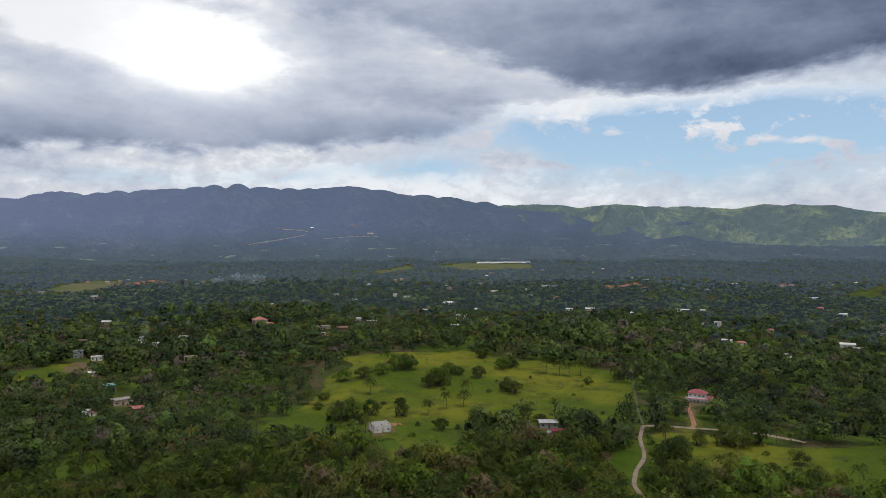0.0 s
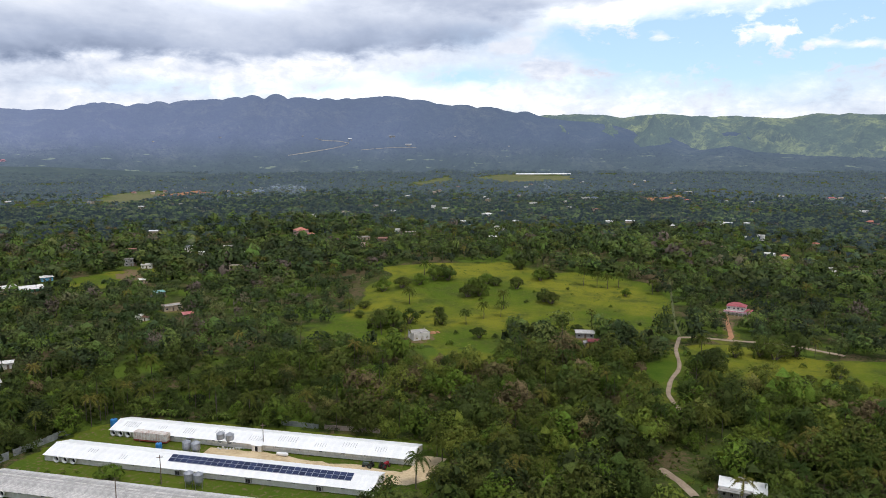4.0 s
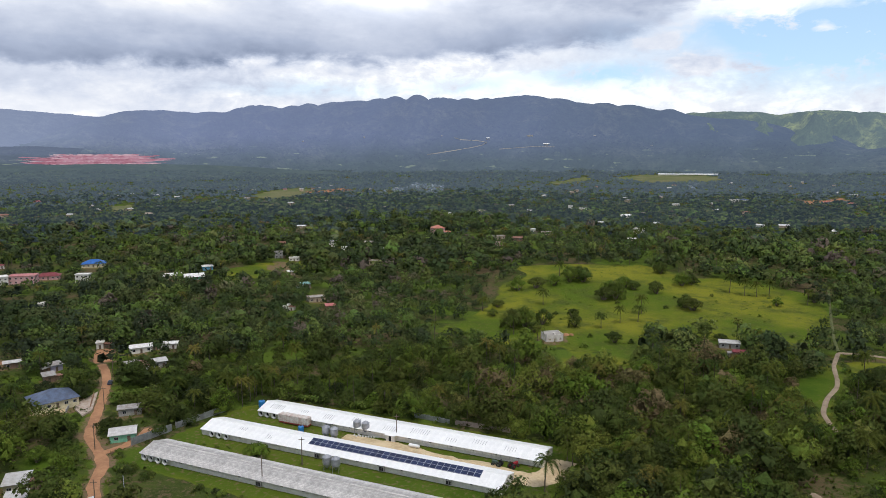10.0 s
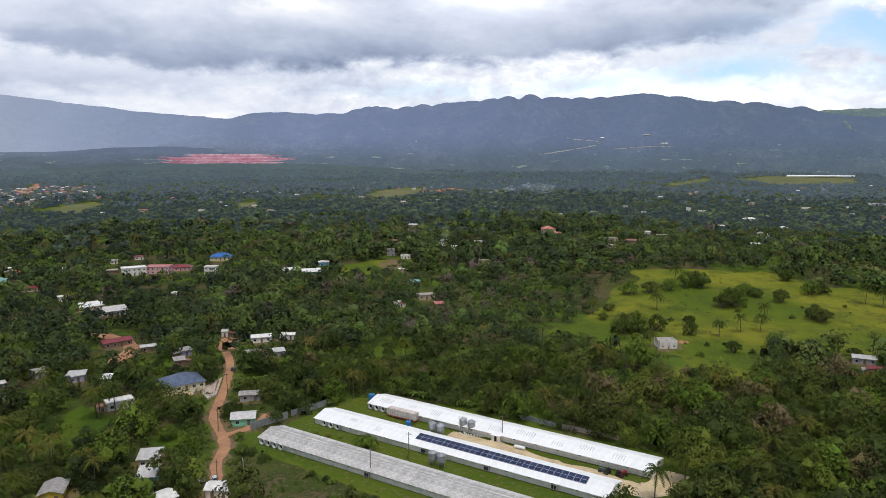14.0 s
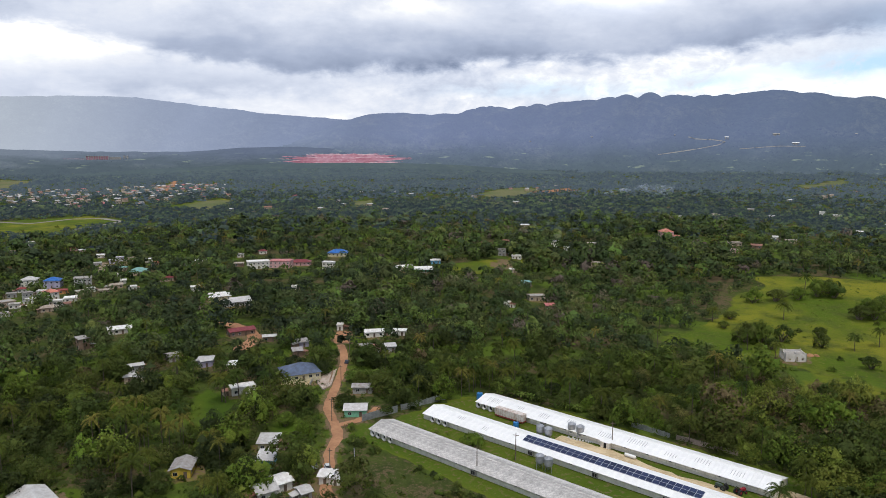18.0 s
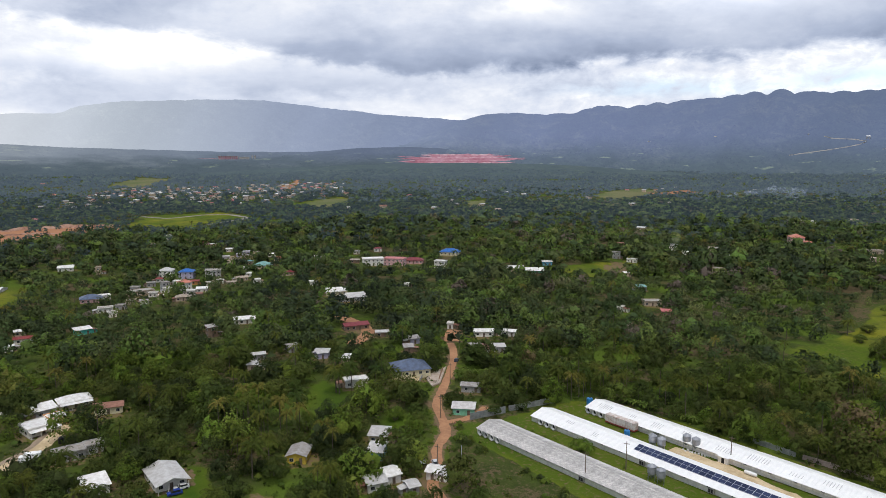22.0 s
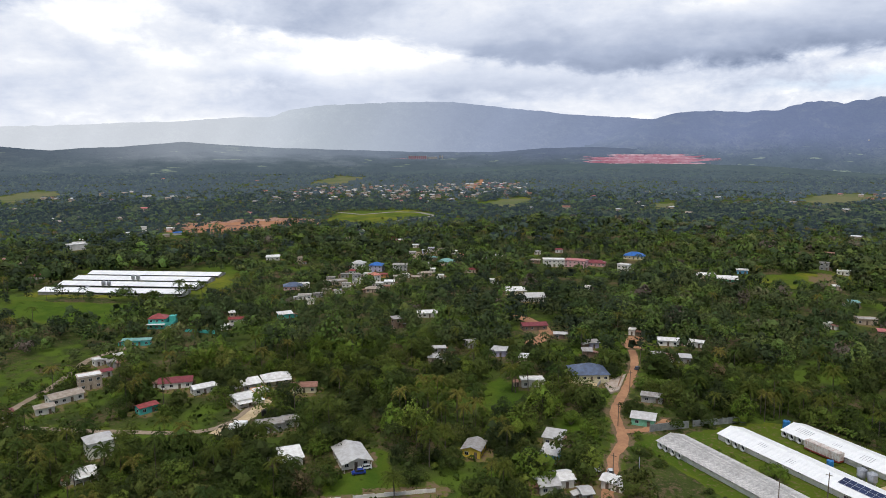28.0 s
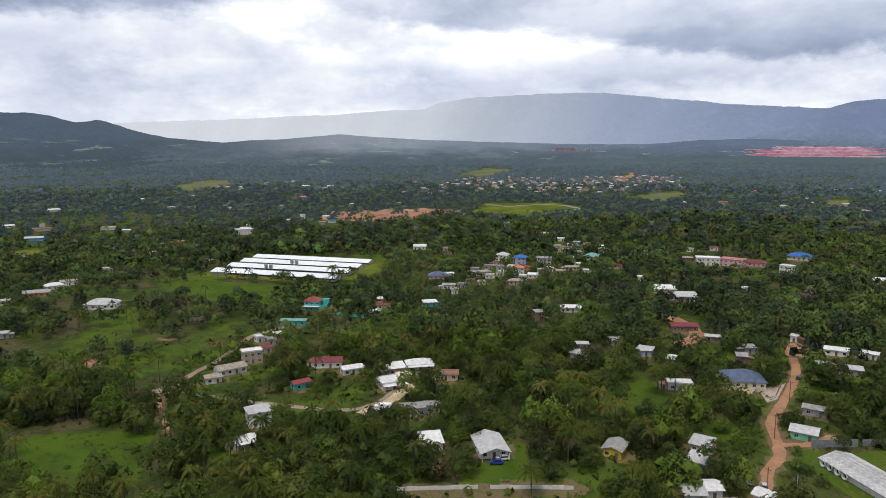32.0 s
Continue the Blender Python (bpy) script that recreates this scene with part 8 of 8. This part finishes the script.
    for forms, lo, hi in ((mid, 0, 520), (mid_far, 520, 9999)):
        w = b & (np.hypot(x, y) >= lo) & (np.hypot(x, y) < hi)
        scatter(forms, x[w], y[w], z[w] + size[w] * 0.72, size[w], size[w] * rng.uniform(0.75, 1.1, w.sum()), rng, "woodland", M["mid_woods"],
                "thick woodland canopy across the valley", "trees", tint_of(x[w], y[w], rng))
    grove = [palm_form(rng, 10, 6) for _ in range(4)]
    palm_stuff(rng, grove, x[pal], y[pal], "palm_grove")
    # far belts
    x, y = plant(rng, 660, 1800, 13.0)
    keep = lumpy(x, y, 85, 2.6) + rng.random(len(x)) * 0.6 > 0.36
    keep &= (np.hypot(x, y) > 660 + 270 * rng.random(len(x))) & (np.hypot(x, y) < 1250 + 550 * rng.random(len(x)))
    x, y = x[keep], y[keep]
    size = rng.uniform(4.2, 9.5, len(x)) * (0.8 + 0.4 * lumpy(x, y, 110, 3.0))
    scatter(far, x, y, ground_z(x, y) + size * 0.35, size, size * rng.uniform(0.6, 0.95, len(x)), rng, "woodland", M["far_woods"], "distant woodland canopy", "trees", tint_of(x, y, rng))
    x, y = plant(rng, 1250, 3500, 18.0)
    keep = np.hypot(x, y) > 1250 + 550 * rng.random(len(x))
    keep &= (np.hypot(x, y) < 2300) | (rng.random(len(x)) < 0.6)
    keep &= lumpy(x, y, 130, 2.6) + rng.random(len(x)) * 0.7 > 0.3
    x, y = x[keep], y[keep]
    size = rng.uniform(5.5, 11, len(x)) * (0.8 + 0.4 * lumpy(x, y, 200, 3.0)) * (1 + 0.4 * (np.hypot(x, y) > 2300))
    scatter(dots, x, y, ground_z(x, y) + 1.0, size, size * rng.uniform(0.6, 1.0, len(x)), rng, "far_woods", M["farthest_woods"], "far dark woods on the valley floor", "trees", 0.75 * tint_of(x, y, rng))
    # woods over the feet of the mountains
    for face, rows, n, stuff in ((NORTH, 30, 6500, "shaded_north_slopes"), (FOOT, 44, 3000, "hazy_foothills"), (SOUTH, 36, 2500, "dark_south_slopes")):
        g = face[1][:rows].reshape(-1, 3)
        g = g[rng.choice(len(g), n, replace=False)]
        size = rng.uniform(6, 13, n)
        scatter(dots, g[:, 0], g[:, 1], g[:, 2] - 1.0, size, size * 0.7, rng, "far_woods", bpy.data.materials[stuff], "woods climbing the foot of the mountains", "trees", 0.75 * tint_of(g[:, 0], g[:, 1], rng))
    # woods on the bank before the tailings
    g = BANK[1][:34].reshape(-1, 3)
    g = g[rng.choice(len(g), 2600, replace=False)] + rng.uniform(-9, 9, (2600, 1)) * [1, 1, 0]
    size = rng.uniform(7, 15, len(g))
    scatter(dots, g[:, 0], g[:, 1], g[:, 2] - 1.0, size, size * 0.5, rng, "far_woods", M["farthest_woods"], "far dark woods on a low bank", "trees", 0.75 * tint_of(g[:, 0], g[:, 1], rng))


def tufts(rng):
    """Weeds and low scrub over the meadows, and bushes in the far yards."""
    X, Y = [], []
    for name, kind, outline in FIELDS:
        if kind == "soil" or np.hypot(*outline.mean(0)) > 700:
            continue
        lo, hi = outline.min(0), outline.max(0)
        n = int((hi - lo).prod() / (16 if np.hypot(*outline.mean(0)) < 330 and name != "barn_yard" else 40))
        x, y = rng.uniform(lo[0], hi[0], n), rng.uniform(lo[1], hi[1], n)
        w = inside(outline, x, y) & (lumpy(x, y, 14, 6.0) + rng.random(n) * 0.6 > (0.3 if name in ("scrub", "west_gap") else 0.5 if name in ("glade", "lawn", "yard", "south_field") else 0.72))
        for px, py, rad, reach in CLEAR:
            w &= np.hypot(x - px, y - py) > rad * 0.85
        for q, width in LANES:
            for px, py in q[::2]:
                w &= np.hypot(x - px, y - py) > width * 0.5 + 1
        X.append(x[w]), Y.append(y[w])
    x, y = plant(rng, 360, 620, 9.0, low=True)
    near = np.zeros(len(x), dtype=bool)
    for px, py, rad, reach in CLEAR:
        near |= np.hypot(x - px, y - py) < reach
    X.append(x[near]), Y.append(y[near])
    x, y = np.concatenate(X), np.concatenate(Y)
    size = 0.3 + 1.3 * rng.beta(1.2, 3.2, len(x))
    low = []
    for k in range(6):
        fv, ff, fo = crown_form(rng, 26, 0, 0.3, 1, 0.35 + 0.08 * k, 0.75)
        low.append((fv, ff, np.tile([[0.0, 0.0, 1.0]], (len(fv), 1))))
    scatter(low, x, y, ground_z(x, y) + 0.1, size, size, rng, "scrub", M["brush"], "weeds and low scrub scattered over the grass", "bushes", np.clip(tint_of(x, y, rng) + 0.34, 0, 0.86))


def palm_stuff(rng, forms, x, y, name):
    tall = rng.uniform(7.5, 12, len(x))
    z = ground_z(x, y)
    wide = rng.uniform(3.6, 4.8, len(x))
    scatter(forms, x, y, z + tall, wide, wide, rng, name, M["palms"], "coconut palms standing in the woods", "palms", rng.random(len(x)))
    tv = trunk_form(4, 1.0, 0.16, 0.10)
    scatter([tv], x, y, z, np.ones(len(x)), tall, rng, name + "_trunks", M["bark"], "slender grey palm trunks", "palms", rng.random(len(x)))


def palms(rng, x, y, r):
    """Coconut palms of the village, each with trunk and crown."""
    order = np.argsort(r)
    protos = []
    for k in range(5):
        t = thing("palm_tree", pose(0, 0, 0), "coconut palm with arching green fronds", "palm", "coconut palms")
        tv, tf, _ = trunk_form(7, 9.4, 0.22, 0.13, 0.5)
        part("trunk", quick_mesh("trunk", tv, tf, M["bark"]), M["bark"], t, "slender grey ringed trunk")
        fv, ff, _ = palm_form(rng, 22, 16)
        part("crown", quick_mesh("crown", fv * 4.9 + [0.5, 0, 9.4], ff, M["palm"]), M["palm"], t)
        protos.append(t)
    LONE["palm"] = protos
    for i, k in enumerate(order[:200]):
        ob = protos[i] if i < 5 else copy_thing(protos[i % 5], Matrix())
        q = rng.uniform(0.72, 1.15)
        ob.matrix_basis = pose(x[k], y[k], float(ground_z(x[k], y[k])), 0, 0, rng.uniform(0, 360)) @ Matrix.Diagonal((q, q, q * rng.uniform(0.75, 1.15), 1))
    rest = order[200:]
    if len(rest):
        palm_stuff(rng, [palm_form(rng, 13, 9) for _ in range(4)], x[rest], y[rest], "palm_grove")


LONE = {}
keep_clear(-124, 163, 9, 5)
keep_clear(-197, 204, 9.5, 9)
keep_clear(42.1, 357.3, 5, 26)
keep_clear(52, 355, 5, 22)
keep_clear(58, 347, 4, 18)
for px, py in ((-184.6, 228.6), (-176.8, 234.3), (-114.3, 240.2)):
    keep_clear(px, py, 3.5, 7)
keep_clear(-107, 157, 8, 5)
keep_clear(-90, 152, 7, 5)
forest()

# ---- single trees, palms and bushes of the meadows and yards ----


def lone_tree(x, y, size):
    g = LONE["rng"]
    ob = copy_thing(LONE["tree"][int(g.integers(0, 8))], Matrix())
    ob["label"] = "single broadleaf tree standing in open grass"
    ob.matrix_basis = pose(x, y, float(ground_z(x, y)) - 0.7 * size, 0, 0, g.uniform(0, 360)) @ Matrix.Diagonal((size * 1.1, size * 1.1, size * g.uniform(1.0, 1.2), 1))


def lone_palm(x, y):
    g = LONE["rng"]
    ob = copy_thing(LONE["palm"][int(g.integers(0, 5))], Matrix())
    q = g.uniform(0.85, 1.15)
    ob.matrix_basis = pose(x, y, float(ground_z(x, y)), 0, 0, g.uniform(0, 360)) @ Matrix.Diagonal((q, q, q * g.uniform(0.8, 1.1), 1))


BUSH = []


def bush(x, y, size):
    g = LONE["rng"]
    if not BUSH:
        fv, ff, fo = crown_form(g, 260, 12, 0.085, 1, 0.85)
        BUSH.append(quick_mesh("bush", fv, ff, M["tree"], None, fo))
    ob = tagged(new("bush", BUSH[0]), "low rounded green bush in the grass", "bush", "meadow bushes")
    ob.matrix_world = pose(x, y, float(ground_z(x, y)) + 0.25 * size, 0, 0, g.uniform(0, 360)) @ Matrix.Diagonal((size, size, size * 0.9, 1))


def cypress(x, y, size):
    g = LONE["rng"]
    fv, ff, fo = crown_form(g, 900, 24, 0.06, 1, 1.7)
    t = thing("tree", pose(x, y, float(ground_z(x, y)), 0, 0, 0), "tall dense dark green oval tree beside a shed", "tree")
    part("trunk", Shape().tube((0, 0, -0.3), (0, 0, size * 0.8), 0.3, 0.2, 7), M["bark"], t)
    part("crown", quick_mesh("crown", fv * [size * 0.72, size * 0.72, size * 0.72] + [0, 0, size * 1.05], ff, M["tree"], None, fo), M["tree"], t)


BANANA = []


def banana_plant(x, y, size):
    """Banana plant: a thick green stem and long broad leaves that arch outward."""
    g = LONE["rng"]
    if not BANANA:
        stem, leaf = Shape().tube((0, 0, -0.2), (0, 0, 1.6), 0.16, 0.1, 7), Shape()
        for i in range(9):
            a = i * 2.4
            c, s, rise = math.cos(a), math.sin(a), 1.5 - 0.12 * i
            rows = []
            for k in range(6):
                f = k / 5
                d, h, w = 2.1 * f * (0.6 + 0.04 * i), 1.5 + rise * 1.5 * f - 1.7 * f * f, 0.36 * math.sin(math.pi * min(1, f * 0.85 + 0.12))
                rows.append(((c * d - s * w, s * d + c * w, h - 0.1), (c * d, s * d, h), (c * d + s * w, s * d - c * w, h - 0.1)))
            for p, q in zip(rows, rows[1:]):
                leaf.poly([p[0], p[1], q[1], q[0]])
                leaf.poly([p[1], p[2], q[2], q[1]])
        green = leafy("banana_leaves", [(0.07, 0.11, 0.02), (0.11, 0.16, 0.03), (0.16, 0.19, 0.04)], False, rounded=False)
        BANANA.extend([stem.mesh("stem", green), leaf.mesh("leaves", green), green])
    t = thing("banana_plant", pose(x, y, float(ground_z(x, y)), 0, 0, g.uniform(0, 360)) @ Matrix.Scale(size, 4), "banana plant with broad arching light green leaves", "banana plant", "banana plants")
    part("stem", BANANA[0], BANANA[2], t)
    part("leaves", BANANA[1], BANANA[2], t)


for px, py in ((-189.0, 224.2), (-187.8, 225.6), (-186.1, 227.0), (-184.6, 228.6), (-182.8, 229.3), (-181.4, 231.1), (-180.3, 232.7), (-178.5, 233.4), (-176.8, 234.3), (-174.8, 234.7), (-183.4, 224.6), (-185.2, 220.1), (-189.7, 229.1), (-119.7, 240.3), (-117.1, 240.1), (-114.3, 240.2), (-111.4, 240.1), (-109.0, 240.1), (-95.9, 238.8), (-93.5, 238.6), (-91.5, 238.3), (-239.0, 92.4), (-235.5, 92.9), (-235.9, 94.8), (-232.6, 95.3)):
    banana_plant(px, py, 1.25)
    banana_plant(px + 1.6, py + 1.1, 1.0)

lone_tree(-56.4, 376.2, 7.5)
lone_tree(-49.5, 378.8, 7.5)
lone_tree(-54.3, 385.6, 6.5)
lone_tree(-39.2, 386.2, 6.0)
lone_tree(-22.5, 383.3, 4.5)
lone_tree(-42.8, 370.0, 4.5)
lone_tree(-65.4, 462.7, 6.5)
lone_tree(-52.4, 470.1, 7.5)
lone_tree(-41.8, 477.0, 6.5)
lone_tree(-31.6, 487.6, 8.0)
lone_tree(-23.3, 488.1, 7.5)
lone_tree(-27.8, 497.9, 7.0)
lone_tree(-6.7, 444.2, 8.0)
lone_tree(-0.2, 447.4, 7.0)
lone_tree(-4.7, 455.1, 7.0)
lone_tree(3.9, 478.3, 7.0)
lone_tree(9.6, 474.4, 6.0)
lone_tree(23.7, 467.7, 6.5)
lone_tree(29.5, 528.5, 6.0)
lone_tree(41.5, 494.4, 7.0)
lone_tree(48.0, 501.4, 6.0)
lone_tree(42.6, 430.1, 7.5)
lone_tree(39.6, 435.3, 6.0)
lone_tree(-70.6, 419.8, 5.0)
lone_tree(29.6, 530.7, 5.0)
lone_tree(85.5, 521.9, 5.0)
lone_tree(94.7, 459.6, 4.0)
lone_tree(119.1, 476.5, 4.0)
lone_tree(50.9, 370.5, 4.0)
lone_tree(70.3, 372.3, 5.0)
lone_tree(75.5, 362.0, 5.0)
lone_tree(36.5, 367.2, 4.0)
lone_tree(-24.2, 400.7, 4.5)
lone_tree(-70.6, 399.7, 4.0)
lone_tree(17.0, 373.6, 5.0)
lone_tree(-1.0, 357.3, 5.0)
lone_tree(137.1, 325.3, 7.5)
lone_tree(147.0, 331.3, 7.5)
lone_tree(131.2, 329.2, 6.0)
lone_tree(136.1, 290.2, 3.5)
lone_tree(152.3, 299.0, 4.5)
lone_tree(106.3, 314.0, 6.0)
lone_tree(98.8, 313.3, 5.0)
lone_tree(119.5, 328.0, 4.0)
lone_tree(-273.6, -43.9, 8.0)
lone_tree(-274.1, -31.5, 8.0)
lone_tree(-259.6, -17.9, 7.5)
lone_tree(-247.9, -9.6, 7.0)
lone_tree(-295.2, -52.4, 8.0)
lone_tree(-300.0, -39.8, 7.0)
lone_tree(-290.4, -25.3, 7.0)
lone_tree(-263.3, -7.1, 6.0)
lone_tree(-108.6, 189.9, 4.6)
for px, py, size in ((-148.1, 143.6, 3.6), (-145.1, 151.1, 3.3), (-132.2, 125.8, 3.8), (-126.5, 131.0, 3.4), (-121.0, 133.5, 3.6), (-139.8, 118.5, 4.0), (-150.3, 110.4, 4.2),
                     (-169.3, 117.4, 4.4), (-189.8, 122.4, 4.6), (-190.3, 181.4, 3.8), (-179.5, 188.2, 4.2), (-173.3, 171.6, 4.0), (-188.4, 144.1, 4.4), (-178.0, 140.5, 4.0)):
    lone_tree(px, py, size)
lone_palm(-44.3, 428.7)
lone_palm(-8.1, 383.8)
lone_palm(79.5, 481.1)
lone_palm(86.3, 479.4)
lone_palm(94.7, 484.4)
lone_palm(71.0, 485.4)
lone_palm(-52.6, 362.7)
lone_palm(113.8, 468.1)
lone_palm(1.9, 395.4)
lone_palm(11.6, 399.2)
lone_palm(13.7, 416.5)
lone_palm(-78.6, 410.2)
lone_palm(-40.7, 501.6)
lone_palm(103.1, 326.1)
lone_palm(113.6, 288.5)
lone_palm(109.2, 263.3)
lone_palm(114.4, 263.6)
lone_palm(105.1, 228.1)
lone_palm(102.7, 207.8)
lone_palm(-39.0, 353.5)
lone_palm(-18.2, 190.5)
lone_palm(-13.5, 212.9)
lone_palm(-11.4, 205.8)
lone_palm(-208.4, 181.7)
lone_palm(-211.4, 176.0)
lone_palm(-82.0, 236.8)
lone_palm(-148.5, 226.9)
lone_palm(-143.0, 232.4)
lone_palm(-135.7, 235.2)
lone_palm(-134.6, 242.5)
lone_palm(-125.1, 246.3)
lone_palm(-227.7, 135.6)
lone_palm(-199.9, 53.5)
lone_palm(-214.0, 18.9)
lone_palm(-216.0, 26.9)
lone_palm(-214.4, 31.0)
lone_palm(-215.3, 50.8)
lone_palm(-158.9, 90.9)
lone_palm(-172.9, 111.4)
lone_palm(-176.0, 119.5)
lone_palm(-147.2, 119.6)
lone_palm(-202.3, 60.6)
lone_palm(-193.1, 117.5)
lone_palm(-228.1, 129.6)
lone_palm(-214.4, 132.6)
lone_palm(-474.3, 111.2)
lone_palm(-464.4, 114.7)
lone_palm(-471.9, 124.7)
lone_palm(-459.5, 92.4)
lone_palm(-452.7, 85.5)
lone_palm(-295.9, 118.1)
lone_palm(-350.6, 74.2)
lone_palm(-209.3, 175.9)
lone_palm(-172.9, 294.7)
lone_palm(-152.8, 297.2)
lone_palm(-137.7, 279.5)
lone_palm(-140.1, 255.2)
lone_palm(-149.8, 231.0)
lone_palm(-146.4, 234.3)
lone_palm(-164.0, 229.6)
lone_palm(-238.5, 120.3)
lone_palm(-246.9, 116.9)
lone_palm(-236.7, 124.3)
lone_palm(-211.2, 73.1)
lone_palm(-182.0, 69.9)
lone_palm(-196.8, 19.4)
lone_palm(-229.6, 16.1)
lone_palm(87.2, 267.4)
lone_palm(75.7, 229.7)
lone_palm(41.4, 263.6)
lone_palm(71.7, 323.6)
bush(58.2, 470.4, 2.2)
bush(27.9, 430.9, 2.5)
bush(79.4, 427.6, 2.0)
bush(-13.0, 365.1, 2.5)
bush(0.2, 436.2, 2.5)
bush(35.0, 457.5, 2.0)
bush(-7.8, 400.9, 2.2)
bush(-47.4, 400.7, 2.8)
bush(-34.6, 406.9, 2.5)
bush(-71.0, 433.1, 2.0)
bush(63.7, 407.2, 1.6)
bush(87.8, 386.3, 2.0)
bush(50.6, 405.3, 2.0)
bush(7.7, 357.6, 3.0)
bush(-15.1, 346.3, 3.0)
bush(144.2, 313.6, 2.5)
bush(156.5, 314.8, 3.0)
bush(126.9, 311.7, 2.5)
bush(-228.8, -20.4, 3.0)
bush(-231.1, -10.2, 2.5)
bush(-223.5, -2.0, 4.0)
bush(-225.0, 4.6, 4.0)
bush(-226.0, -28.6, 1.5)
cypress(42.1, 357.3, 7.5)
